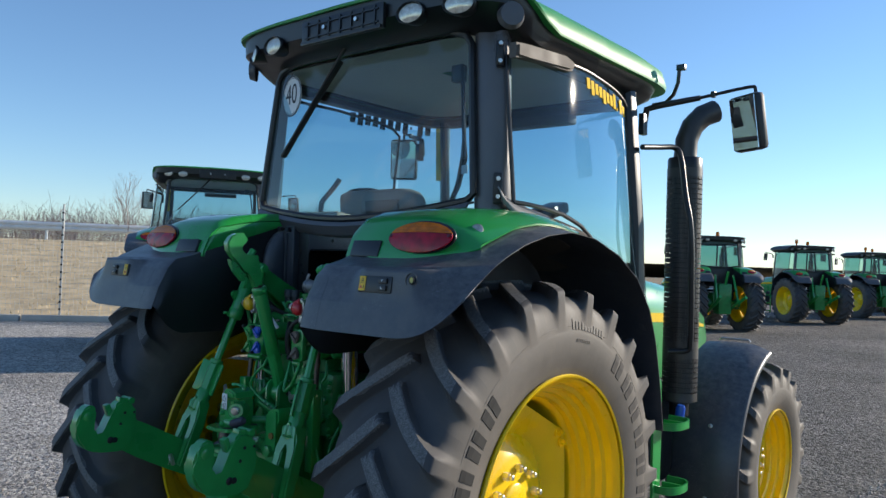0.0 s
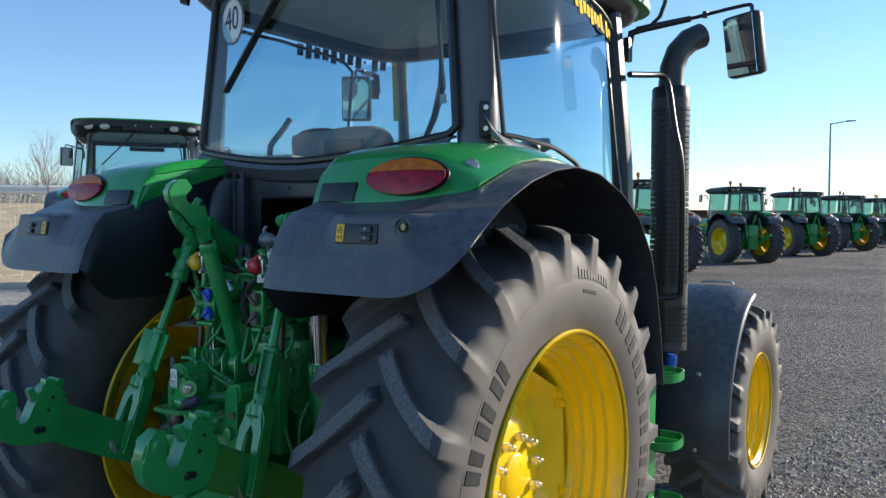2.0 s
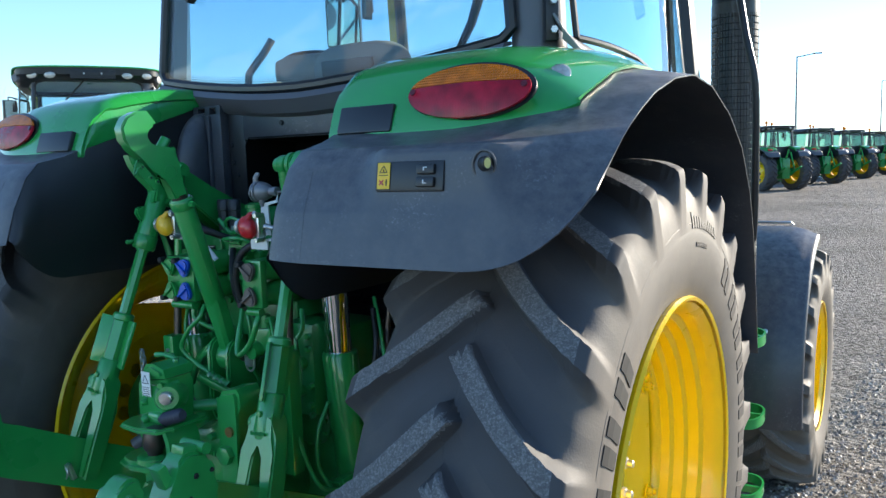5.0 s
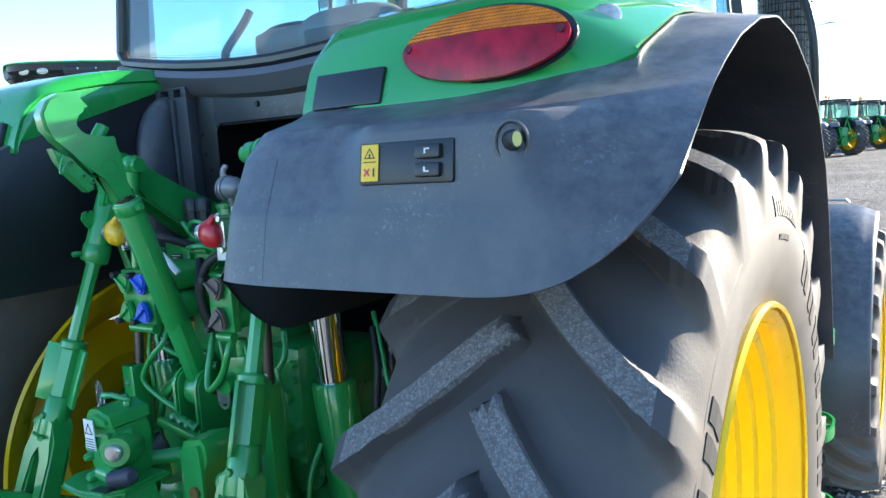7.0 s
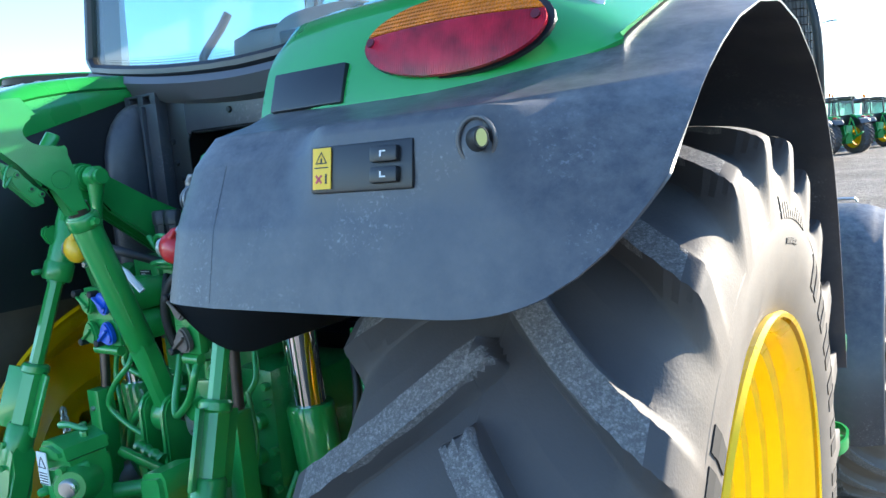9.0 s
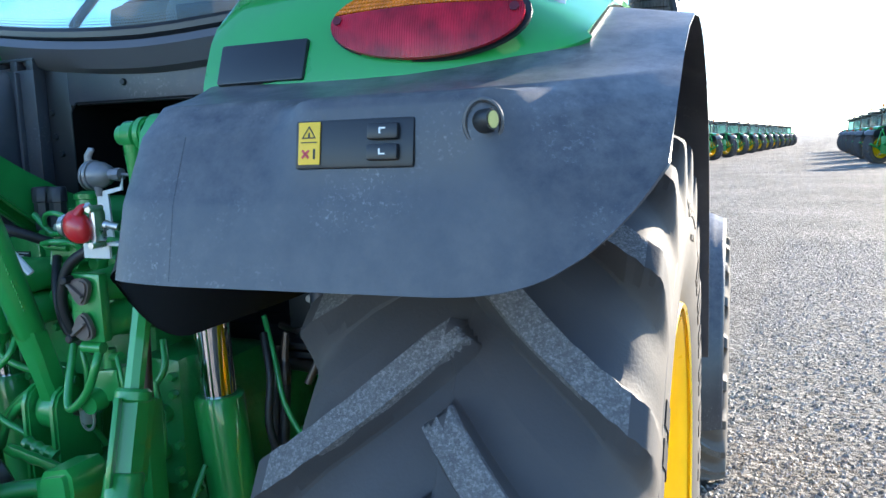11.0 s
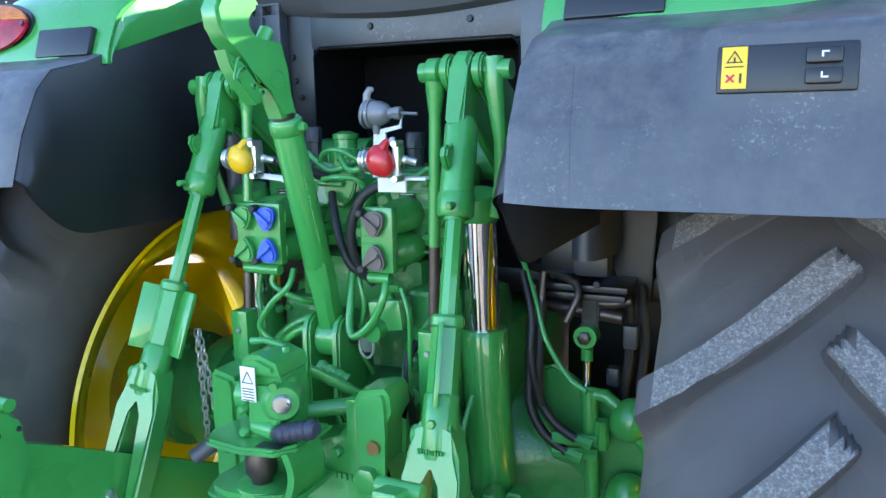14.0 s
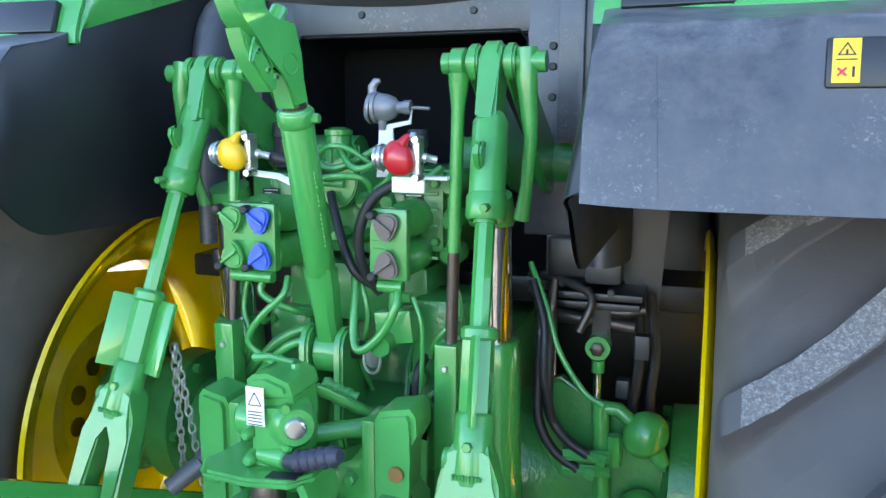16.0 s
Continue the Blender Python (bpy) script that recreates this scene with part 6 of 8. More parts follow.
def gladhand(x, y, z, mat, parent, name):
    """An air brake coupling head: metal body with a coloured swivel cover."""
    g = empty("brake_coupling", (0, 0, 0), parent, name)
    bm = tube(bmesh.new(), [(x - 0.045, y + 0.02, z), (x - 0.03, y + 0.015, z), (x - 0.008, y + 0.01, z)], [0.015, 0.019, 0.018], 18)
    tube(bm, [(x - 0.052, y + 0.03, z + 0.02), (x - 0.045, y + 0.03, z + 0.0), (x - 0.05, y + 0.03, z - 0.025)], 0.007, 8)
    tube(bm, [(x + 0.02, y + 0.02, z), (x + 0.034, y + 0.024, z), (x + 0.035, y + 0.024, z), (x + 0.050, y + 0.03, z - 0.004)], [0.0085, 0.0085, 0.0065, 0.0065], 10)
    box(bm, (x + 0.024, y + 0.012, z + 0.0), (0.013, 0.026, 0.054), None, 0.004)
    for k in range(4):
        lathe(bm, [(-0.0025, 0.014), (-0.0025, 0.0225 - 0.003 * (k % 2)), (0.0025, 0.0225 - 0.003 * (k % 2)), (0.0025, 0.014)], (x - 0.022 - 0.0085 * k, y + 0.012, z), "x", 20, closed=True)
    for dz in (0.03, -0.032):
        tube(bm, [(x + 0.026, y - 0.01, z + dz), (x + 0.026, y + 0.02, z + dz)], 0.006, 8)
    part("coupling_body", bm, STEEL, g, "bright metal coupling body")
    bm = bmesh.new()
    bmesh.ops.create_uvsphere(bm, u_segments=24, v_segments=14, radius=1.0)
    for v in bm.verts:
        w = v.co.copy()
        v.co = Vector((x - 0.003 + 0.0265 * math.copysign(abs(w.x) ** 0.85, w.x) * (1 - 0.10 * w.z), y - 0.006 + 0.019 * w.y, z + 0.0285 * w.z - 0.004 * w.x))
    tube(bm, [(x + 0.004, y - 0.010, z + 0.022), (x + 0.012, y - 0.008, z + 0.034), (x + 0.016, y - 0.004, z + 0.036)], [0.010, 0.006, 0.004], 10)
    part("swivel_cover", bm, mat, g)
    sp = [Vector((x + 0.018 - 0.004 * k / 6, y - 0.004 + 0.0, z + 0.034)) + Vector((0.004 * k / 4, 0.006 * math.cos(k * 1.57), 0.006 * math.sin(k * 1.57))) for k in range(25)]
    part("spring", tube(bmesh.new(), sp, 0.0015, 5), STEEL, g)


SOLENOID = surface("dark_solenoid_plastic", (0.035, 0.037, 0.042), 0.4, vary=0.1, scale=20)


def hydraulics(parent):
    # coupler blocks
    for x0, x1, cols, mats in ((-0.222, -0.112, (-0.195, -0.138), ((CAST, BLUE), (CAST, BLUE))), (0.072, 0.142, (0.108,), ((TAUPE,), (TAUPE,)))):
        b = empty("coupler_block", (0, 0, 0), parent, "green hydraulic coupler block with dust caps")
        bm = box(bmesh.new(), ((x0 + x1) / 2, -0.40, 1.343), (x1 - x0, 0.022, 0.125), None, 0.006)
        part("face_plate", bm, CAST, b)
        for cx in cols:
            for z in (1.377, 1.309):
                part("coupler_barrel", tube(bmesh.new(), [(cx, -0.395, z), (cx, -0.34, z), (cx, -0.335, z), (cx, -0.28, z), (cx, -0.22, z)], [0.030, 0.030, 0.034, 0.034, 0.026], 20), CAST, b)
        for row, z in zip(mats, (1.377, 1.309)):
            for cx, mat in zip(cols, row):
                cap_flap(cx, -0.418, z, mat, b, z > 1.34)
        bm = tube(bmesh.new(), [(x0 + 0.015, -0.405, 1.270), (x1 - 0.01, -0.405, 1.270)], 0.011, 10)
        part("drain_pipe", bm, CAST, b)
    gladhand(-0.168, -0.44, 1.494, CAP_YELLOW, parent, "air brake coupling with yellow cover")
    gladhand(0.145, -0.44, 1.493, RED, parent, "air brake coupling with red cover")
    # white brackets
    bm = box(bmesh.new(), (0.145, -0.41, 1.447), (0.058, 0.006, 0.026), None, 0.001)
    box(bm, (0.19, -0.40, 1.459), (0.05, 0.03, 0.005), None, 0.001)
    part("coupling_bracket", bm, WHITE, parent, "pale zinc bracket for the brake couplings")
    bm = tube(bmesh.new(), [(-0.16, -0.42, 1.462), (-0.10, -0.41, 1.455), (-0.07, -0.405, 1.44), (-0.03, -0.40, 1.40)], 0.007, 6, flat=0.6)
    part("coupling_bracket", bm, WHITE, parent, "pale zinc bracket for the brake couplings")
    # trailer socket on its bracket
    t = empty("trailer_socket", (0, 0, 0), parent, "grey seven-pin trailer socket on a pale bracket")
    SOCKET = surface("pale_grey_socket_shell", (0.22, 0.22, 0.23), 0.35, metal=0.3, vary=0.12, scale=30)
    sx, sy, sz = 0.058, -0.300, 1.576
    bm = prism(bmesh.new(), [(sx - 0.018, 1.45), (sx + 0.020, 1.45), (sx + 0.014, sz - 0.036), (sx + 0.050, sz - 0.030), (sx + 0.052, sz - 0.004), (sx + 0.046, sz - 0.024), (sx + 0.006, sz - 0.030), (sx - 0.012, sz - 0.036)], 0.005, xz(sy), 0.001)
    part("bracket", bm, WHITE, t)
    bm = lathe(bmesh.new(), [(-0.020, 0.001), (-0.020, 0.0285), (-0.013, 0.0285), (-0.012, 0.0255), (0.004, 0.0245), (0.018, 0.019), (0.024, 0.012), (0.025, 0.0105), (0.038, 0.0105), (0.038, 0.001)], (sx, sy, sz), "x", 28)
    tube(bm, [(sx - 0.004, sy - 0.004, sz - 0.022), (sx - 0.004, sy - 0.004, sz - 0.040)], [0.009, 0.006], 10)
    part("socket_body", bm, SOCKET, t)
    part("cable_nut", tube(bmesh.new(), [(sx + 0.036, sy, sz), (sx + 0.050, sy, sz), (sx + 0.051, sy, sz), (sx + 0.085, sy, sz - 0.002)], [0.0125, 0.0125, 0.003, 0.003], 8), SOCKET, t)
    bm = lathe(bmesh.new(), [(-0.006, 0.001), (-0.006, 0.026), (0.0, 0.0295), (0.003, 0.0295), (0.003, 0.001)], (0, 0, 0), "x", 24)
    tube(bm, [(-0.002, -0.004, 0.024), (-0.004, -0.004, 0.036), (0.002, -0.004, 0.047), (0.010, -0.004, 0.049)], [0.009, 0.0085, 0.007, 0.004], 10, flat=0.6)
    bm.transform(Matrix.Translation((sx - 0.025, sy, sz)) @ euler(0, 8, 0).to_4x4())
    part("lid", bm, SOCKET, t)
    # solenoid caps
    for x, y, z in ((0.078, -0.185, 1.498), (-0.216, -0.195, 1.512), (-0.172, -0.195, 1.512)):
        bm = tube(bmesh.new(), [(x, y, z + dz) for dz in (-0.055, 0.004, 0.006, 0.034, 0.038)], [0.0180, 0.0180, 0.0205, 0.0205, 0.017], 8, spin=0.4)
        part("solenoid_cap", bm, SOLENOID, parent, "dark grey solenoid cap")
    # valve body
    v = empty("valve_body", (0, 0, 0), parent, "green cast hydraulic valve body")
    for c, size, bev, name in (((0.0, -0.16, 1.38), (0.36, 0.18, 0.17), 0.012, "valve_bank"), ((0.112, -0.20, 1.385), (0.10, 0.15, 0.15), 0.010, "valve_section"), ((-0.165, -0.27, 1.35), (0.06, 0.12, 0.11), 0.010, "valve_section"),
                               ((-0.02, -0.20, 1.22), (0.30, 0.14, 0.12), 0.02, "manifold"), ((0.16, -0.24, 1.10), (0.11, 0.14, 0.26), 0.025, "manifold"), ((-0.15, -0.22, 1.08), (0.12, 0.14, 0.22), 0.025, "manifold"),
                               ((0.0, -0.12, 0.98), (0.50, 0.18, 0.46), 0.05, "gear_case"), ((0.0, -0.27, 0.86), (0.20, 0.16, 0.34), 0.04, "gear_case")):
        body_part = part(name, box(bmesh.new(), c, size, None, bev), CAST_DARK, v)
        for k in range(4):
            q = Vector(c) + Vector(((k % 2 - 0.5) * size[0] * 0.7, -size[1] / 2, (k // 2 - 0.5) * size[2] * 0.72))
            part("case_bolt", bolt(bmesh.new(), q, (0, -1, 0), 0.009, 0.007), CAST, body_part)
    # vertical spools and ribs between the sections
    for k in range(5):
        x = -0.10 + 0.05 * k
        part("spool_cap", tube(bmesh.new(), [(x, -0.255, 1.40), (x, -0.275, 1.40), (x, -0.282, 1.40)], [0.019, 0.018, 0.012], 14), CAST, v)
        part("spool_cap", tube(bmesh.new(), [(x, -0.255, 1.335), (x, -0.29, 1.335), (x, -0.296, 1.335)], [0.016, 0.014, 0.010], 6), CAST, v)
    for k in range(3):
        part("rib", prism(bmesh.new(), [(-0.30, 0.78), (-0.34, 0.86), (-0.30, 1.10), (-0.27, 1.13), (-0.24, 0.78)], 0.010, yz(-0.10 + 0.10 * k), 0.003), CAST_DARK, v)
    part("bearing_cover", lathe(bmesh.new(), [(-0.21, 0.07), (-0.24, 0.068), (-0.25, 0.055), (-0.25, 0.001)], (0.13, 0, 0.93), "y", 28), CAST_DARK, v)
    bm = bmesh.new()
    for z in (1.435, 1.37, 1.305):
        tube(bm, [(0.168, -0.21, z), (0.168, -0.262, z), (0.168, -0.27, z)], [0.024, 0.022, 0.015], 18)
        tube(bm, [(0.168, -0.265, z), (0.168, -0.276, z)], 0.011, 6)
    for z in (1.40, 1.338):
        box(bm, (0.168, -0.24, z), (0.012, 0.03, 0.05))
    part("plug_strip", bm, CAST, v)
    bm = lathe(bmesh.new(), [(1.44, 0.034), (1.502, 0.036), (1.504, 0.026), (1.522, 0.025), (1.524, 0.029), (1.534, 0.029), (1.540, 0.012)], (-0.091, -0.190, 0), "z", 16, caps=True)
    fins = []
    for k in range(12):
        a = 2 * math.pi * k / 12
        fins.append(box(bmesh.new(), (-0.091 + 0.037 * math.cos(a), -0.190 + 0.037 * math.sin(a), 1.475), (0.008, 0.006, 0.058), euler(0, 0, math.degrees(a))))
    breather = part("breather", bm, CAST, v, "finned green filler cap")
    for fin in fins:
        part("fin", fin, CAST, breather)
    for x, z in ((0.13, 1.08), (0.165, 1.045), (0.13, 1.01), (-0.05, 1.10), (0.175, 1.12)):
        plug = part("plug", tube(bmesh.new(), [(x, -0.305, z), (x, -0.328, z), (x, -0.331, z)], [0.018, 0.018, 0.014], 16), CAST, v)
        # the socket is a black hexagon on the face, with its shade as colour
        part("plug_socket", tube(bmesh.new(), [(x, -0.331, z), (x, -0.332, z)], 0.008, 6), INK, plug)
    for x, y in ((-0.205, -0.2645), (0.104, -0.2765)):
        lab = part("type_label", box(bmesh.new(), (x, y, 1.409), (0.038, 0.002, 0.020)), INK, v, "black type label with pale bars")
        for k, (u, w) in enumerate(((0.0, 0.030), (-0.006, 0.016), (0.004, 0.024))):
            part("label_bar", box(bmesh.new(), (x + u, y - 0.0015, 1.4155 - 0.006 * k), (w, 0.001, 0.0016)), WHITE, lab)
    part("valve_section", box(bmesh.new(), (-0.205, -0.20, 1.385), (0.09, 0.126, 0.13), None, 0.010), CAST_DARK, v)
    # linkage yoke and bell crank between the couplings
    part("yoke", prism(bmesh.new(), soft_outline([(-0.060, 1.405), (-0.020, 1.395), (0.004, 1.42), (0.010, 1.455), (-0.004, 1.485), (-0.035, 1.48), (-0.062, 1.45)], 3), 0.014, xz(-0.315), 0.003), CAST, v)
    part("yoke_arm", tube(bmesh.new(), [(-0.11, -0.31, 1.50), (-0.065, -0.325, 1.475), (-0.04, -0.33, 1.465), (0.0, -0.33, 1.475), (0.045, -0.32, 1.50)], 0.0065, 10, soft=4), CAST, v)
    part("yoke_pin", tube(bmesh.new(), [(-0.072, -0.325, 1.44), (-0.015, -0.325, 1.438)], 0.0075, 12), CAST, v)
    part("bracket_plate", box(bmesh.new(), (-0.085, -0.285, 1.435), (0.028, 0.006, 0.085), euler(0, 14, 0), 0.002), surface("pale_green_primer", (0.30, 0.45, 0.34), 0.5, vary=0.1, scale=30), v)
    # small green valve with tap
    bm = box(bmesh.new(), (0.105, -0.36, 1.19), (0.07, 0.05, 0.06), euler(0, -8, 0), 0.006)
    tube(bm, [(0.088, -0.38, 1.165), (0.088, -0.41, 1.162)], [0.022, 0.020], 18)
    tube(bm, [(0.10, -0.36, 1.21), (0.10, -0.36, 1.255)], [0.014, 0.012], 10)
    tube(bm, [(0.10, -0.36, 1.24), (0.135, -0.37, 1.245)], 0.009, 8)
    part("shut_off_valve", bm, CAST, parent, "small green shut-off valve")
    # lines and hoses
    lines = [
        (CAST, 0.009, ((-0.10, -0.39, 1.27), (-0.10, -0.41, 1.24), (-0.14, -0.42, 1.20), (-0.17, -0.42, 1.15), (-0.13, -0.41, 1.11), (-0.08, -0.40, 1.08), (-0.055, -0.39, 1.03))),
        (CAST, 0.010, ((-0.16, -0.36, 1.27), (-0.17, -0.37, 1.23), (-0.11, -0.36, 1.20), (-0.08, -0.30, 1.18))),
        (CAST, 0.012, ((-0.03, -0.38, 1.16), (-0.10, -0.39, 1.14), (-0.16, -0.38, 1.09), (-0.21, -0.36, 1.03))),
        (CAST, 0.014, ((-0.25, -0.35, 1.02), (-0.19, -0.36, 1.09), (-0.12, -0.35, 1.15), (-0.03, -0.32, 1.17))),
        (CAST, 0.008, ((0.03, -0.30, 1.30), (0.035, -0.36, 1.27), (0.05, -0.37, 1.20), (0.03, -0.36, 1.12), (0.04, -0.33, 1.05))),
        (CAST, 0.008, ((-0.20, -0.36, 1.27), (-0.21, -0.37, 1.20), (-0.19, -0.38, 1.14), (-0.22, -0.36, 1.07), (-0.24, -0.34, 0.98))),
        (CAST, 0.010, ((0.06, -0.31, 1.42), (0.10, -0.34, 1.455), (0.14, -0.33, 1.45), (0.17, -0.31, 1.47))),
        (CAST, 0.007, ((-0.08, -0.31, 1.46), (-0.05, -0.34, 1.50), (0.0, -0.35, 1.505), (0.05, -0.33, 1.47))),
        (CAST, 0.009, ((0.20, -0.33, 1.27), (0.215, -0.35, 1.22), (0.18, -0.36, 1.17), (0.16, -0.34, 1.13))),
        (CAST, 0.006, ((0.145, -0.39, 1.25), (0.165, -0.40, 1.20), (0.16, -0.39, 1.10), (0.15, -0.37, 1.03))),
        (HOSE, 0.009, ((0.31, -0.17, 1.25), (0.34, -0.20, 1.17), (0.345, -0.22, 1.08), (0.36, -0.20, 0.98))),
        (CAST, 0.008, ((0.25, -0.30, 1.02), (0.245, -0.34, 0.95), (0.25, -0.35, 0.86), (0.28, -0.33, 0.79))),
        (DARK_STEEL, 0.016, ((0.30, -0.08, 1.165), (0.40, -0.09, 1.16), (0.50, -0.09, 1.15))),
        (HOSE, 0.0105, ((0.12, -0.40, 1.45), (0.08, -0.415, 1.42), (0.055, -0.415, 1.36), (0.055, -0.40, 1.30), (0.075, -0.37, 1.25))),
        (HOSE, 0.0095, ((-0.04, -0.33, 1.42), (-0.005, -0.37, 1.36), (0.03, -0.385, 1.29), (0.075, -0.36, 1.25))),
        (HOSE, 0.011, ((-0.125, -0.40, 1.49), (-0.08, -0.39, 1.478), (-0.04, -0.34, 1.45))),
        (CAST, 0.011, ((0.12, -0.40, 1.27), (0.125, -0.42, 1.24), (0.10, -0.42, 1.19), (0.06, -0.42, 1.155), (0.04, -0.41, 1.17), (0.03, -0.38, 1.25), (0.02, -0.35, 1.33))),
        (CAST, 0.009, ((-0.02, -0.33, 1.50), (0.02, -0.36, 1.47), (0.06, -0.37, 1.475), (0.09, -0.37, 1.50), (0.095, -0.36, 1.46), (0.06, -0.35, 1.43))),
        (CAST, 0.008, ((-0.04, -0.36, 1.45), (0.0, -0.37, 1.455), (0.04, -0.36, 1.45), (0.05, -0.34, 1.42))),
        (HOSE, 0.010, ((0.15, -0.34, 1.13), (0.145, -0.37, 1.10), (0.145, -0.37, 1.02), (0.15, -0.36, 0.96))),
        (CAST, 0.008, ((0.20, -0.36, 1.20), (0.22, -0.37, 1.10), (0.225, -0.40, 0.98), (0.27, -0.38, 0.83), (0.30, -0.33, 0.80))),
        (HOSE, 0.0115, ((0.325, -0.16, 1.14), (0.325, -0.17, 1.04), (0.33, -0.18, 0.97), (0.36, -0.185, 0.915), (0.41, -0.185, 0.880))),
        (HOSE, 0.0115, ((0.345, -0.15, 1.17), (0.345, -0.17, 1.04), (0.352, -0.18, 0.985), (0.385, -0.185, 0.94), (0.43, -0.185, 0.912))),
        (CAST, 0.008, ((0.30, -0.15, 1.28), (0.34, -0.18, 1.20), (0.37, -0.20, 1.12), (0.42, -0.21, 1.05), (0.46, -0.22, 1.03))),
        (DARK_STEEL, 0.012, ((0.28, -0.05, 1.20), (0.38, -0.08, 1.195), (0.46, -0.10, 1.18), (0.52, -0.10, 1.19))),
        (DARK_STEEL, 0.009, ((0.28, -0.06, 1.24), (0.36, -0.10, 1.235), (0.42, -0.14, 1.215), (0.40, -0.16, 1.15))),
    ]
    for mat, r, pts in lines:
        part("hose" if mat is HOSE else "pipe", tube(bmesh.new(), pts, r * (0.72 if mat is CAST else 0.9), 10, soft=5), mat, parent)
    for x, z in ((0.325, 1.15), (0.345, 1.18)):
        part("hose_ferrule", tube(bmesh.new(), [(x, -0.157, z - 0.035), (x, -0.156, z), (x, -0.155, z + 0.004), (x, -0.154, z + 0.022), (x + 0.004, -0.150, z + 0.07)], [0.0125, 0.0125, 0.0095, 0.0095, 0.006], 8), DARK_STEEL, parent, "dark steel hose fitting")
    for x, z in ((0.420, 0.877), (0.440, 0.909)):
        part("hose_nut", tube(bmesh.new(), [(x - 0.012, -0.185, z + 0.004), (x + 0.006, -0.186, z), (x + 0.007, -0.186, z), (x + 0.024, -0.187, z - 0.004)], [0.0105, 0.0105, 0.0130, 0.0130], 6), CAST, parent)
    # bolt rows and webs on the gear case
    for k in range(9):
        a = radians(200 + 34 * k)
        part("cover_bolt", bolt(bmesh.new(), (0.13 + 0.060 * math.cos(a), -0.243, 0.93 + 0.060 * math.sin(a)), (0, -1, 0), 0.0065, 0.006), CAST, v)
    for x, z in ((0.09, 1.165), (0.20, 1.16), (0.205, 1.06), (0.205, 0.98), (-0.20, 1.16), (-0.205, 1.08), (-0.10, 1.17), (0.235, 0.90), (0.235, 0.82), (-0.235, 0.90)):
        part("case_bolt", bolt(bmesh.new(), (x, -0.312 if abs(x) < 0.21 else -0.212, z), (0, -1, 0), 0.0085, 0.008), CAST, v)
    for x, y, z, r in ((0.245, -0.30, 0.775, 0.026), (0.285, -0.31, 0.80, 0.022), (0.325, -0.27, 0.79, 0.024)):
        part("banjo_bolt", tube(bmesh.new(), [(x, y + 0.05, z), (x, y, z), (x, y - 0.002, z), (x, y - 0.014, z)], [r, r, r * 0.72, r * 0.68], 6 if r < 0.025 else 18), CAST, parent)
    for k in range(6):
        z = 1.300 + 0.030 * k
        part("valve_fin", box(bmesh.new(), (0.112, -0.274, z), (0.080, 0.010, 0.006), None, 0.002), CAST, v)
    # caps with pale arrow marks between them
    for x, z in ((-0.188, 1.350), (-0.188, 1.336), (-0.145, 1.350), (-0.145, 1.336), (0.090, 1.350), (0.090, 1.336)):
        part("plate_mark", box(bmesh.new(), (x, -0.4125, z), (0.022, 0.001, 0.0022)), CAST_DARK, v)
    # chain beside the left guide
    ch = part("chain_link", tube(bmesh.new(), [Vector((0.0065 * math.cos(a), 0, 0.011 * math.sin(a))) for a in [2 * math.pi * k / 12 for k in range(13)]], 0.0022, 6, caps=False), STEEL, parent, "steel chain link")
    for k in range(34):
        n = k % 17
        x, z = (-0.322 + 0.0006 * n, 1.125 - 0.0165 * n) if k < 17 else (-0.316 + 0.0030 * n, 1.125 - 0.0172 * n)
        m = Matrix.Translation((x, -0.44, z)) @ Matrix.Rotation(radians(90 * (k % 2) + 15), 4, "Z")
        if k == 0:
            ch.matrix_basis = m
        else:
            again(ch, m)
    # automatic trailer hitch and its frame
    h = empty("trailer_hitch", (0, 0, 0), parent, "green automatic trailer hitch with black lever")
    bm = prism(bmesh.new(), [(-0.021, 1.025), (0.044, 1.025), (0.052, 1.055), (0.055, 1.115), (0.051, 1.146), (-0.021, 1.136)], 0.094, xz(-0.610), 0.012)
    tube(bm, [(0.028, -0.615, 1.098), (0.052, -0.645, 1.103), (0.062, -0.657, 1.105)], [0.040, 0.035, 0.027], 22)
    tube(bm, [(-0.004, -0.650, 1.052), (0.042, -0.655, 1.053), (0.047, -0.656, 1.053)], [0.013, 0.017, 0.013], 14)
    tube(bm, [(-0.058, -0.62, 1.095), (-0.050, -0.62, 1.095), (-0.02, -0.62, 1.095)], [0.020, 0.028, 0.030], 18)
    tube(bm, [(0.045, -0.655, 1.135), (0.050, -0.666, 1.135)], 0.007, 8)
    part("hitch_body", bm, CAST, h)
    for x, y, z, r in ((-0.018, -0.662, 1.045, 0.010), (0.045, -0.655, 1.075, 0.011), (0.052, -0.635, 1.128, 0.009), (-0.020, -0.662, 1.085, 0.008)):
        part("body_boss", tube(bmesh.new(), [(x, y + 0.02, z), (x, y - 0.004, z), (x, y - 0.008, z)], [r * 1.2, r, r * 0.6], 14), CAST, h)
    bm = prism(bmesh.new(), [(-0.024, 1.139), (0.054, 1.149), (0.047, 1.170), (0.012, 1.181), (-0.012, 1.178), (-0.023, 1.168)], 0.098, xz(-0.610), 0.008)
    lid = part("hitch_lid", bm, CAST, h)
    part("lid_lever", tube(bmesh.new(), [(-0.042, -0.60, 1.186), (-0.012, -0.60, 1.190), (0.02, -0.585, 1.178)], [0.007, 0.006, 0.005], 8), CAST, lid)
    part("lid_bolt", bolt(bmesh.new(), (0.03, -0.60, 1.176), (0.1, 0, 1), 0.007, 0.006), CAST, lid)
    part("lid_bolt", bolt(bmesh.new(), (-0.012, -0.575, 1.178), (0, 0, 1), 0.007, 0.006), CAST, lid)
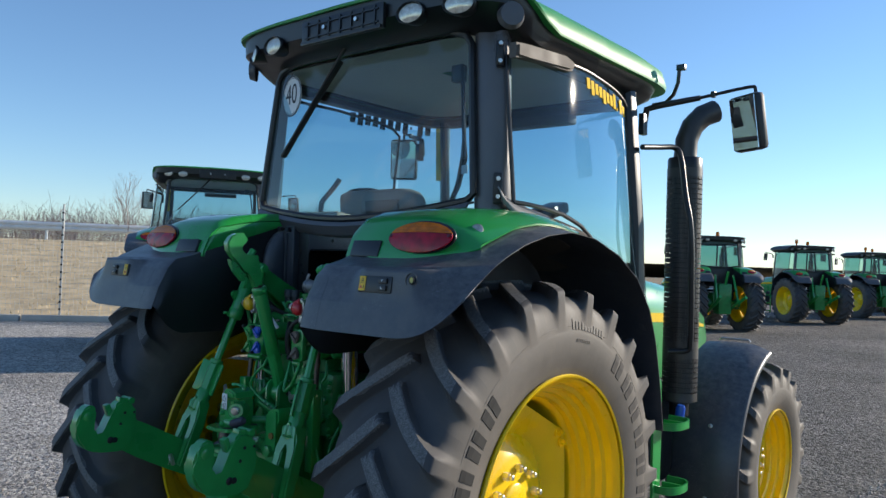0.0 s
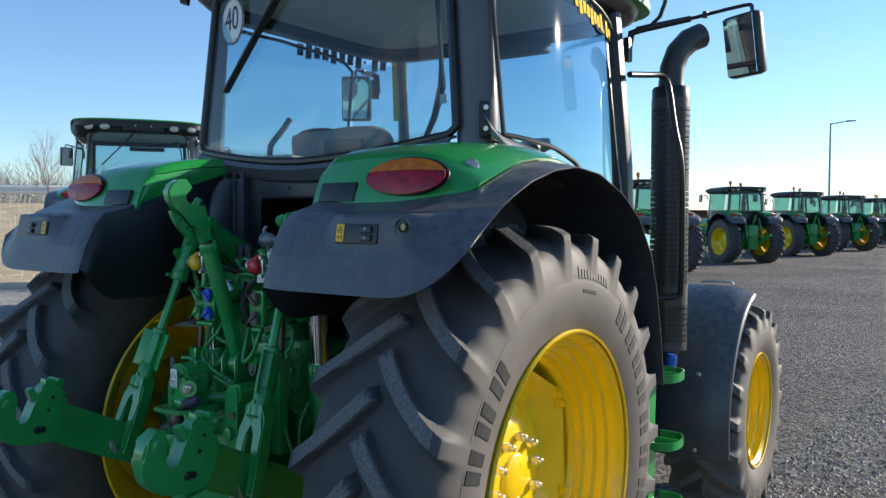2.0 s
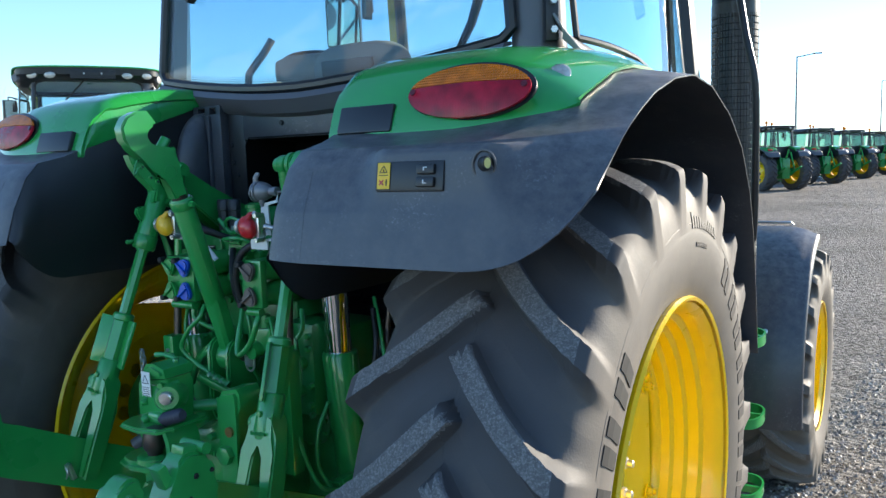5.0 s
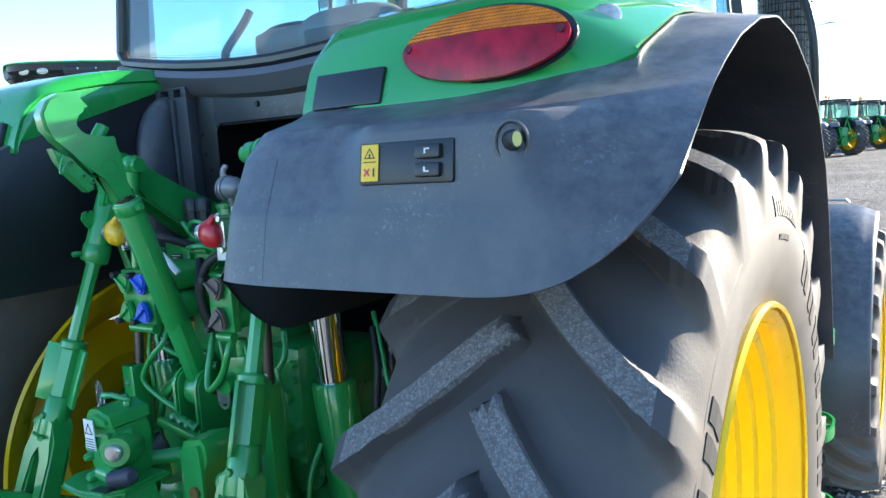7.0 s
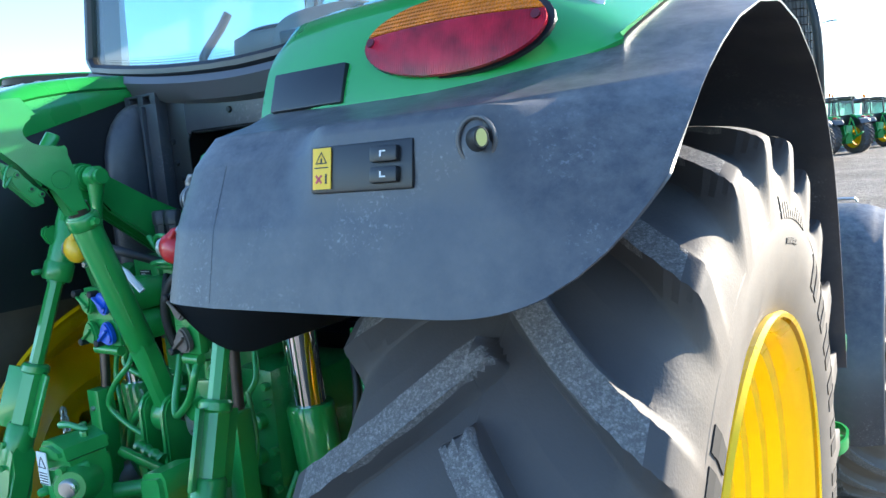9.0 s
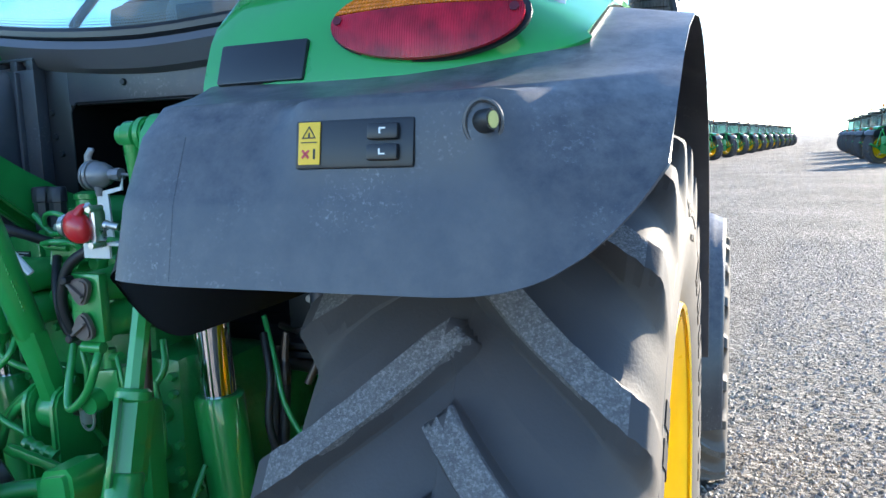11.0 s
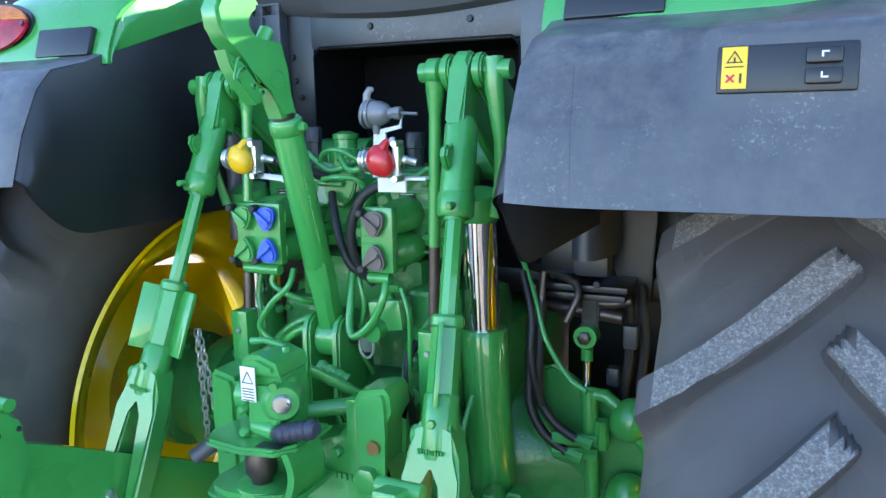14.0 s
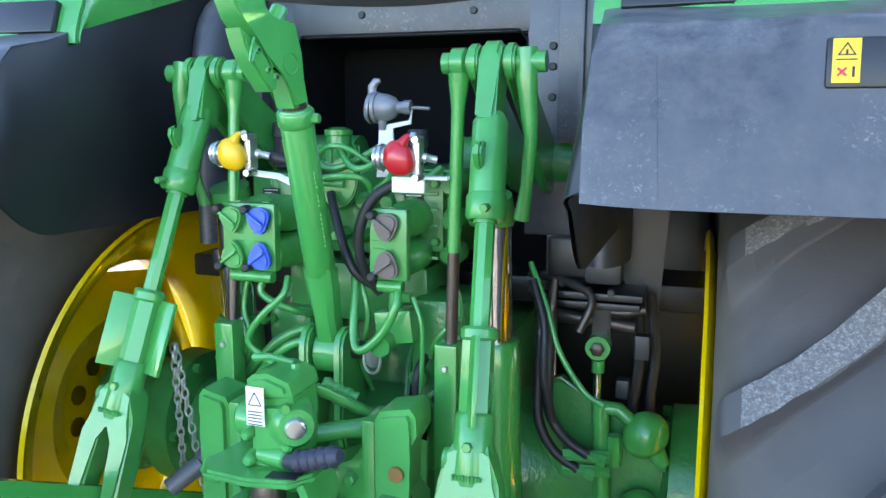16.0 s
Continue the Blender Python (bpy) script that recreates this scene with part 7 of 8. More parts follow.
    grip = [Vector((0.030 + 0.011 * k, -0.535 + 0.007 * k, 1.122 - 0.0078 * k)) for k in range(10)]
    part("release_lever", tube(bmesh.new(), grip, [0.012 + (0.0028 if k % 2 else 0) for k in range(10)], 10, flat=0.7), CAST, h)
    stack = [Vector((0.022 + 0.008 * k, -0.495 + 0.002 * k, 1.118 - 0.004 * k)) for k in range(8)]
    part("spring_bolt", tube(bmesh.new(), stack, [0.0125 if k % 2 else 0.009 for k in range(8)], 12), CAST, h)
    part("pressure_pipe", tube(bmesh.new(), [(0.02, -0.580, 1.055), (0.08, -0.53, 1.056), (0.13, -0.50, 1.055)], [0.015, 0.015, 0.019], 12), CAST, h)
    part("pivot_pin", tube(bmesh.new(), [(0.055, -0.645, 1.105), (0.064, -0.664, 1.106), (0.066, -0.667, 1.106)], [0.016, 0.016, 0.013], 18), STEEL, h)
    lab = part("hitch_label", box(bmesh.new(), (-0.002, -0.6640, 1.133), (0.030, 0.002, 0.060), euler(0, 0, 0)), WHITE, h, "white warning label with bars")
    for k in range(5):
        part("label_bar", box(bmesh.new(), (-0.002, -0.6655, 1.125 - 0.005 * k), (0.024, 0.001, 0.0014)), INK, lab)
    bm = bmesh.new()
    for a, b in (((-0.013, 1.135), (0.009, 1.135)), ((-0.013, 1.135), (-0.002, 1.155)), ((0.009, 1.135), (-0.002, 1.155))):
        tube(bm, [(a[0], -0.6655, a[1]), (b[0], -0.6655, b[1])], 0.0009, 4)
    part("warning_triangle", bm, INK, lab)
    bm = tube(bmesh.new(), [(0.05, -0.665, 1.055), (0.065, -0.67, 1.058)] + [(0.065 + 0.0075 * k, -0.67 - 0.001 * k, 1.058 + 0.0025 * k) for k in range(1, 11)] + [(0.145, -0.681, 1.084)], [0.011, 0.013] + [0.0170 if k % 2 else 0.0130 for k in range(1, 11)] + [0.010], 14)
    part("lever_grip", bm, surface("black_grip", (0.03, 0.032, 0.05), 0.5), h, "ribbed black lever grip")
    lean = Matrix.Rotation(radians(-4), 4, "Y")
    upper = [(-0.09, -0.57), (-0.105, -0.65), (-0.08, -0.69), (0.0, -0.706), (0.07, -0.702), (0.098, -0.67), (0.098, -0.57)]
    part("jaw_plate", prism(bmesh.new(), upper, 0.014, Matrix.Translation((0, 0, 1.030)) @ lean, 0.005), CAST, h)
    part("jaw_label", box(bmesh.new(), (0.055, -0.685, 1.042), (0.05, 0.022, 0.0015), euler(0, -4, 0)), INK, h, "dark label on the jaw plate")
    lower = [(-0.088, -0.57), (-0.096, -0.66), (-0.075, -0.70), (-0.03, -0.718), (0.04, -0.718), (0.085, -0.70), (0.098, -0.66), (0.098, -0.57)]
    part("jaw_plate", prism(bmesh.new(), lower, 0.026, Matrix.Translation((0, 0, 0.944)) @ lean, 0.010), CAST, h)
    bm = sheet(bmesh.new(), [[Vector((0.088 + 0.012 * math.sin(math.pi * k / 6), y, 1.034 - 0.085 * k / 6)) for y in (-0.60, -0.65, -0.688)] for k in range(7)], 0.013)
    part("jaw_side", bm, CAST, h)
    bm = lathe(bmesh.new(), [(0.950, 0.046), (0.962, 0.044), (0.965, 0.038), (0.965, 0.001)], (0.018, -0.665, 0), "z", 28)
    part("jaw_pad", bm, CAST, h)
    bm = tube(bmesh.new(), [(0.018, -0.668, z) for z in (1.032, 1.020, 1.005, 0.985, 0.972, 0.955)], [0.020, 0.024, 0.027, 0.027, 0.018, 0.016], 20)
    part("hitch_pin", bm, DARK_STEEL, h, "worn dark steel hitch pin")
    fr = empty("hitch_frame", (0, 0, 0), parent, "green cast frame of the trailer hitch")
    outline = [(0.195, 0.50), (0.195, 1.125), (0.204, 1.140), (0.252, 1.150), (0.262, 1.138), (0.264, 1.108), (0.247, 1.075), (0.245, 1.010), (0.262, 0.990), (0.264, 0.930), (0.246, 0.915), (0.242, 0.50)]
    for s in (1, -1):
        side = [(x - 0.042, z - 0.026) for x, z in outline] if s > 0 else [(-x * 0.9 + 0.048, z - 0.05) for x, z in outline[::-1]]
        rail = part("rail", prism(bmesh.new(), side, 0.085, xz(-0.545 if s > 0 else -0.515), 0.009), CAST, fr)
        cx = 0.180 if s > 0 else -0.152
        for z in (0.965, 0.80):
            part("frame_bolt", bolt(bmesh.new(), (cx, -0.587 if s > 0 else -0.557, z), (0, -1, 0), 0.023, 0.017), CAST, rail)
        part("guide_strip", box(bmesh.new(), (cx - s * 0.045, -0.53, 0.80), (0.022, 0.07, 0.58), None, 0.004), CAST, rail)
    for s2, z in ((1, 1.05), (1, 0.90), (-1, 1.0)):
        part("stud", bolt(bmesh.new(), (0.105 if s2 > 0 else -0.10, -0.565, z - 0.06), (0, -1, 0), 0.010, 0.010), CAST, fr)
    bm = bmesh.new()
    rows = []
    for x, t in ((0.030, 1.00), (0.06, 1.005), (0.095, 1.02), (0.115, 1.045), (0.132, 1.075), (0.148, 1.098), (0.158, 1.105)):
        rows.append([Vector((x, y, z)) for y, z in ((-0.46, t - 0.015), (-0.50, t), (-0.545, t - 0.01), (-0.56, t - 0.04), (-0.56, 0.86), (-0.54, 0.84), (-0.46, 0.84))])
    sheet(bm, rows, 0.01)
    part("frame_arm", bm, CAST, fr)
    bm = tube(bmesh.new(), [(0.193, -0.586, 1.022), (0.193, -0.594, 1.022)], 0.012, 16)
    part("brass_plug", bm, surface("brass", (0.35, 0.2, 0.08), 0.4, metal=0.8), fr, "small brass-coloured plug")
    for k in range(7):
        part("cast_mark", box(bmesh.new(), (0.085 + 0.011 * k, -0.566, 0.945), (0.007, 0.004, 0.012)), CAST, fr)
    # lower hook carrier of the hitch
    bm = box(bmesh.new(), (0.02, -0.62, 0.82), (0.16, 0.18, 0.10), euler(10, 0, 0), 0.02)
    tube(bm, [(0.06, -0.70, 0.88), (0.10, -0.70, 0.88)], 0.018, 14)
    box(bm, (0.0, -0.50, 0.70), (0.30, 0.14, 0.28), None, 0.03)
    part("hitch_carrier", bm, CAST, fr)
    # right side: selector box, link, accumulators
    bm = box(bmesh.new(), (0.40, -0.11, 1.295), (0.115, 0.10, 0.08), None, 0.008)
    ctrl = part("control_box", bm, SMOOTH_BLACK, parent, "black control box beside the gearbox")
    part("rounded_cover", box(bmesh.new(), (0.455, -0.15, 1.275), (0.075, 0.05, 0.058), None, 0.014), SOLENOID, ctrl)
    part("shelf_plate", box(bmesh.new(), (0.44, -0.13, 1.226), (0.19, 0.12, 0.014), None, 0.003), SMOOTH_BLACK, ctrl)
    part("shelf_plate", box(bmesh.new(), (0.44, -0.13, 1.207), (0.18, 0.114, 0.014), None, 0.003), SMOOTH_BLACK, ctrl)
    part("hanger", prism(bmesh.new(), [(0.44, 1.205), (0.475, 1.205), (0.474, 1.125), (0.455, 1.112), (0.438, 1.125)], 0.014, xz(-0.172), 0.004), SMOOTH_BLACK, ctrl)
    for q in ((0.40, -0.165, 1.322), (0.375, -0.165, 1.245), (0.43, -0.192, 1.238), (0.475, -0.192, 1.238)):
        part("box_screw", bolt(bmesh.new(), q, (0, -1, 0), 0.008, 0.006, 8), STEEL if q[2] > 1.3 else SMOOTH_BLACK, ctrl)
    part("back_plate", prism(bmesh.new(), [(0.34, 1.30), (0.47, 1.30), (0.50, 1.20), (0.56, 1.18), (0.58, 1.52), (0.34, 1.52)], 0.012, xz(-0.075), 0.003), SMOOTH_BLACK, ctrl)
    part("wire_loom", tube(bmesh.new(), [(0.52, -0.10, 1.20), (0.53, -0.12, 1.08), (0.52, -0.13, 0.98), (0.54, -0.12, 0.90)], 0.012, 8, soft=4), HOSE, ctrl)
    part("wire_loom", tube(bmesh.new(), [(0.545, -0.10, 1.22), (0.56, -0.12, 1.10), (0.555, -0.13, 1.00), (0.57, -0.12, 0.90)], 0.010, 8, soft=4), HOSE, ctrl)
    part("relay", box(bmesh.new(), (0.535, -0.14, 1.12), (0.03, 0.03, 0.05), None, 0.005), SOLENOID, ctrl)
    part("relay", box(bmesh.new(), (0.50, -0.14, 1.03), (0.026, 0.03, 0.04), None, 0.005), SOLENOID, ctrl)
    s = empty("height_sensor", (0, 0, 0), parent, "green joint rod of the lift position sensor")
    bm = tube(bmesh.new(), [(0.455, -0.175, 1.128), (0.455, -0.21, 1.128)], 0.024, 20)
    tube(bm, [(0.455, -0.19, 1.10), (0.455, -0.19, 1.075)], 0.013, 12)
    part("joint_eye", bm, CAST, s)
    part("joint_bolt", bolt(bmesh.new(), (0.455, -0.21, 1.128), (0, -1, 0), 0.014, 0.01), DARK_STEEL, s)
    part("polished_rod", rod(bmesh.new(), (0.455, -0.19, 1.08), (0.455, -0.19, 1.0), 0.0085), CHROME, s)
    a = empty("accumulator_valve", (0, 0, 0), parent, "green valve with two round accumulators")
    bm = bmesh.new()
    tube(bm, [(0.465, -0.21, 1.02), (0.47, -0.21, 0.93), (0.475, -0.21, 0.78)], [0.018, 0.017, 0.016], 12)
    tube(bm, [(0.46, -0.21, 1.01), (0.50, -0.21, 1.01), (0.53, -0.21, 0.985)], 0.014, 12)
    for z in (0.92, 0.89):
        tube(bm, [(0.40, -0.25, z), (0.49, -0.235, z)], 0.0125, 6)
    tube(bm, [(0.495, -0.22, 0.96), (0.495, -0.22, 0.90)], [0.014, 0.017], 8)
    part("valve_stem", bm, CAST, a)
    for z, x in ((0.965, 0.553), (0.80, 0.545)):
        bm = bmesh.new()
        bmesh.ops.create_uvsphere(bm, u_segments=24, v_segments=14, radius=0.043)
        bm.transform(Matrix.Translation((x, -0.21, z)) @ euler(0, 35, 0).to_4x4() @ Matrix.Diagonal((1, 1, 1.12, 1)))
        tube(bm, [(x + 0.02, -0.215, z - 0.03), (x + 0.038, -0.22, z - 0.055)], [0.02, 0.013], 10)
        part("accumulator", bm, GREEN, a)
    for thing in (ctrl, s, a):
        thing.location += Vector((-0.020, 0.065, -0.012))
    bm = prism(bmesh.new(), [(0.33, 1.03), (0.36, 1.04), (0.45, 0.98), (0.56, 0.93), (0.58, 0.70), (0.30, 0.70)], 0.03, xz(-0.10), 0.006)
    part("axle_bracket", bm, CAST_DARK, parent)
    bm = box(bmesh.new(), (-0.335, -0.20, 1.26), (0.06, 0.10, 0.05), None, 0.008)
    box(bm, (-0.345, -0.19, 1.19), (0.05, 0.06, 0.09), None, 0.008)
    part("left_bracket", bm, SMOOTH_BLACK, parent)
    bm = tube(bmesh.new(), [(-0.30, -0.50, 0.875), (-0.255, -0.46, 0.915)], 0.018, 14)
    tube(bm, [(-0.255, -0.46, 0.915), (-0.24, -0.42, 0.95), (-0.20, -0.36, 0.98)], [0.018, 0.026, 0.026], 14)
    part("stabiliser_tube", bm, GREY, parent)


def tractor(fine, label, glazed=False):
    t = empty("tractor")
    tagged(t, label, "tractor")
    for s in (1, -1):
        wheel("rear_wheel", s, (s * 0.875, 0, REAR_Z), 0.84, 0.464, 0.485, 0.508, 0.46, 23, 0.045, 0.02, t, fine, 0.015)
        wheel("front_wheel", s, (s * 0.972, FRONT_Y, FRONT_Z), 0.60, 0.40, 0.315, 0.33, 0.36, 20, 0.04, 0.04, t, fine)
        fender(s, t, fine)
    cab(t, fine or glazed)
    body(t, fine)
    if fine:
        linkage(t)
        hydraulics(t)
    else:
        simple_linkage(t)
    return t


main = tractor(True, "green tractor with yellow wheel rims and black fenders, parked on gravel")


# ---- the yard ----
def ground_material():
    m = bpy.data.materials.new("gravel")
    m.use_nodes = True
    n, l = m.node_tree.nodes, m.node_tree.links
    b = n["Principled BSDF"]
    tc = n.new("ShaderNodeTexCoord")
    stones = n.new("ShaderNodeTexVoronoi")
    stones.inputs["Scale"].default_value = 26
    l.new(tc.outputs["Object"], stones.inputs["Vector"])
    small = n.new("ShaderNodeTexVoronoi")
    small.inputs["Scale"].default_value = 120
    l.new(tc.outputs["Object"], small.inputs["Vector"])
    big = n.new("ShaderNodeTexNoise")
    big.inputs["Scale"].default_value, big.inputs["Detail"].default_value = 0.35, 8
    l.new(tc.outputs["Object"], big.inputs["Vector"])
    bw = n.new("ShaderNodeRGBToBW")
    l.new(stones.outputs["Color"], bw.inputs[0])
    shade = n.new("ShaderNodeMapRange")
    shade.inputs[3].default_value, shade.inputs[4].default_value = 0.35, 1.75
    l.new(bw.outputs[0], shade.inputs[0])
    cloud = n.new("ShaderNodeMapRange")
    cloud.inputs[1].default_value, cloud.inputs[2].default_value, cloud.inputs[3].default_value, cloud.inputs[4].default_value = 0.3, 0.7, 0.75, 1.25
    l.new(big.outputs["Fac"], cloud.inputs[0])
    mul = n.new("ShaderNodeMath")
    mul.operation = "MULTIPLY"
    l.new(shade.outputs[0], mul.inputs[0])
    l.new(cloud.outputs[0], mul.inputs[1])
    col = n.new("ShaderNodeVectorMath")
    col.operation = "SCALE"
    # paler gravel towards the fence, darker crushed asphalt elsewhere; sunlit and backlit tones are painted in
    where = n.new("ShaderNodeSeparateXYZ")
    l.new(tc.outputs["Object"], where.inputs[0])
    wobble = n.new("ShaderNodeMath")
    wobble.operation = "MULTIPLY_ADD"
    l.new(big.outputs["Fac"], wobble.inputs[0])
    wobble.inputs[1].default_value = 3.0
    # slanted so that unseen ground behind the camera is pale too and adds bounce
    slant = n.new("ShaderNodeMath")
    slant.operation = "MULTIPLY_ADD"
    slant.inputs[1].default_value = 0.5
    l.new(where.outputs[1], slant.inputs[0])
    l.new(where.outputs[0], slant.inputs[2])
    l.new(slant.outputs[0], wobble.inputs[2])
    zone = n.new("ShaderNodeMapRange")
    zone.inputs[1].default_value, zone.inputs[2].default_value = -2.5, 1.5
    l.new(wobble.outputs[0], zone.inputs[0])
    tone = n.new("ShaderNodeMix")
    tone.data_type = "RGBA"
    l.new(zone.outputs[0], tone.inputs[0])
    tone.inputs[6].default_value, tone.inputs[7].default_value = (0.46, 0.44, 0.41, 1), (0.185, 0.174, 0.158, 1)
    l.new(tone.outputs[2], col.inputs[0])
    l.new(mul.outputs[0], col.inputs["Scale"])
    l.new(col.outputs[0], b.inputs["Base Color"])
    b.inputs["Roughness"].default_value, b.inputs["Specular IOR Level"].default_value = 0.85, 0.15
    add = n.new("ShaderNodeMath")
    add.operation = "MULTIPLY_ADD"
    l.new(small.outputs["Distance"], add.inputs[0])
    add.inputs[1].default_value = 0.35
    l.new(stones.outputs["Distance"], add.inputs[2])
    bp = n.new("ShaderNodeBump")
    bp.inputs["Strength"].default_value, bp.inputs["Distance"].default_value, bp.invert = 1.0, 0.05, True
    l.new(add.outputs[0], bp.inputs["Height"])
    l.new(bp.outputs[0], b.inputs["Normal"])
    return m


GRAVEL = ground_material()
bm = bmesh.new()
sheet(bm, [[Vector((x, y, 0)) for x in (-3000, -300, -60, -17, 0, 10, 60, 300, 3000)] for y in (-3000, -300, -60, -10, 0, 10, 60, 300, 3000)])
ground = tagged(part("ground", bm, GRAVEL, None, "dark grey gravel yard", smooth=0), "dark grey gravel of crushed asphalt", "ground", kind="structure")

# ---- the other tractors ----
far = tractor(False, "green tractor with yellow wheel rims, parked in a row")
far["group"] = "parked tractors"
far.matrix_basis = pose(-5.6, 20.5, 0, 0, 0, 46)
for k in range(1, 16):
    copy_thing(far, pose(-5.6 + 0.95 * k, 20.5 + 7.0 * k, 0, 0, 0, 46))
near = tractor(False, "green tractor with a glazed cab, parked beside the fence", True)
near["group"] = "parked tractors"
near.matrix_basis = pose(-8.25, 4.78, 0, 0, 0, 56) @ Matrix.Scale(1.11, 4)
for ob in [o for o in near.children_recursive if o.name.split(".")[0] in ("speed_sign", "digits", "rim_line")]:
    bpy.data.objects.remove(ob)

for k in range(5):
    copy_thing(far, pose(8.6 + 0.6 * k, 43 + 8.0 * k, 0, 0, 0, -52))

# ---- the fence and what lies behind it ----
FENCE_U, FENCE_N, FENCE_D = Vector((0.62, 0.785, 0)).normalized(), Vector((-0.785, 0.62, 0)).normalized(), 16.6


def yard(u, n, z=0.0):
    """A place by its way along the fence, its way behind the fence, and its height."""
    return FENCE_U * u + FENCE_N * (FENCE_D + n) + Vector((0, 0, z))


DRY_GRASS = surface("dry_grass", (0.56, 0.43, 0.25), 0.9, vary=0.3, scale=1.6, fine=25, bump=0.5)
rows = []
for n, z in ((0.25, 0.03), (3, 0.25), (8, 0.9), (14, 1.7), (20, 2.25), (24, 2.35)):
    rows.append([yard(u, n, z + 0.06 * noise.noise(Vector((u * 0.3, n * 0.4, 0)))) for u in range(-90, 9, 2)])
bank = tagged(part("bank", sheet(bmesh.new(), rows), DRY_GRASS, None), "dry yellow grass bank rising to the road", "grass bank", kind="structure")
bm = bmesh.new()
rng = random.Random(4)
for _ in range(9000):
    u, n = rng.uniform(-40, 8), rng.random() ** 1.6 * 22 + 0.3
    z = along([(0.25, 0.03), (3, 0.25), (8, 0.9), (14, 1.7), (20, 2.25), (24, 2.35)], n)[0]
    p = yard(u, n, z - 0.02)
    a, h, w = rng.uniform(0, math.pi), rng.uniform(0.04, 0.12), rng.uniform(0.01, 0.03)
    d = Vector((math.cos(a) * w, math.sin(a) * w, 0))
    lean = Vector((rng.uniform(-0.1, 0.1), rng.uniform(-0.1, 0.1), h))
    bm.faces.new([bm.verts.new(p - d), bm.verts.new(p + d), bm.verts.new(p + lean)])
tagged(part("grass_tufts", bm, DRY_GRASS, None, smooth=0), "dry yellow grass tufts on the bank", "grass", kind="stuff")
ROAD = surface("road_asphalt", (0.09, 0.09, 0.095), 0.8, vary=0.15, scale=1.0)
rows = [[yard(u, n, 2.36) for u in range(-90, 11, 10)] for n in (24, 34)]
tagged(part("road", sheet(bmesh.new(), rows, 0.05), ROAD, None), "grey asphalt road on the bank", "road", kind="structure")
rows = [[yard(u, n, z) for u in range(-400, 51, 50)] for n, z in ((34, 2.3), (60, 1.0), (900, 0.8))]
tagged(part("field", sheet(bmesh.new(), rows), FIELD, None), "flat dry field beyond the road", "field", kind="structure")
KERB = surface("concrete_kerb", (0.42, 0.40, 0.37), 0.8, vary=0.15, scale=3, fine=60, bump=0.3)
kerb = tagged(empty("kerb"), "pale concrete kerb under the fence", "kerb", kind="structure")
bm = box(bmesh.new(), (0, 0, 0.07), (2.44, 0.16, 0.16), None, 0.012)
stone = part("kerb_stone", bm, KERB, kerb)
turn = Matrix.Rotation(math.atan2(FENCE_U.y, FENCE_U.x), 4, "Z")
for k in range(15):
    m = Matrix.Translation(yard(-30 + 2.5 * k, 0.0)) @ turn
    if k == 0:
        stone.matrix_basis = m
    else:
        again(stone, m)
ZINC = surface("galvanised_wire", (0.45, 0.45, 0.44), 0.45, metal=0.7, vary=0.1)
fence = tagged(empty("fence"), "galvanised welded mesh fence with slim posts", "fence")
bm = tube(bmesh.new(), [(0, 0, 0), (0, 0, 2.2), (0, 0, 2.85)], [0.028, 0.028, 0.022], 8)
post = part("fence_post", bm, ZINC, fence)
bm = bmesh.new()
for k in range(14):
    box(bm, (0, -0.035, 0.3 + 0.18 * k), (0.045, 0.04, 0.05), None, 0.008)
clips = tagged(part("insulator_row", bm, SMOOTH_BLACK, fence), "black wire insulators on the post", kind="stuff")
bm = bmesh.new()
for k in range(26):
    tube(bm, [(-1.25 + 0.1 * k, 0, 0.15), (-1.25 + 0.1 * k, 0, 2.1)], 0.003, 4, caps=False)
for k in range(16):
    tube(bm, [(-1.25, 0.004, 0.15 + 0.13 * k), (1.25, 0.004, 0.15 + 0.13 * k)], 0.004, 4, caps=False)
panel = part("mesh_panel", bm, ZINC, fence)
for k in range(15):
    m = Matrix.Translation(yard(-30.4 + 2.5 * k, 0.0)) @ turn
    m2 = Matrix.Translation(yard(-29.15 + 2.5 * k, 0.0)) @ turn
    if k == 0:
        post.matrix_basis, panel.matrix_basis, clips.matrix_basis = m, m2, m
    else:
        again(post, m)
        again(clips, m)
        again(panel, m2)
rail = tagged(empty("guard_rail"), "white steel guard rail along the road", "guard rail")
RAILWHITE = surface("pale_rail_paint", (0.72, 0.72, 0.72), 0.4, vary=0.1, scale=2)
rows = [[yard(u, n, 2.4 + z) for u in range(-80, 11, 10)] for n, z in ((23.0, 0.38), (22.90, 0.46), (22.90, 0.52), (23.0, 0.60), (22.90, 0.68), (22.90, 0.74), (23.0, 0.82))]
part("beam", sheet(bmesh.new(), rows, 0.01), RAILWHITE, rail)
bm = tube(bmesh.new(), [(0, 0, 0), (0, 0, 0.7)], 0.07, 8)
rp = part("rail_post", bm, RAILWHITE, rail)
for k in range(17):
    m = Matrix.Translation(yard(-60 + 4 * k, 23.1, 2.3))
    if k == 0:
        rp.matrix_basis = m
    else:
        again(rp, m)

# ---- bare trees and hedges ----
BARK = surface("bare_twigs", (0.40, 0.30, 0.26), 0.9, vary=0.3, scale=3)


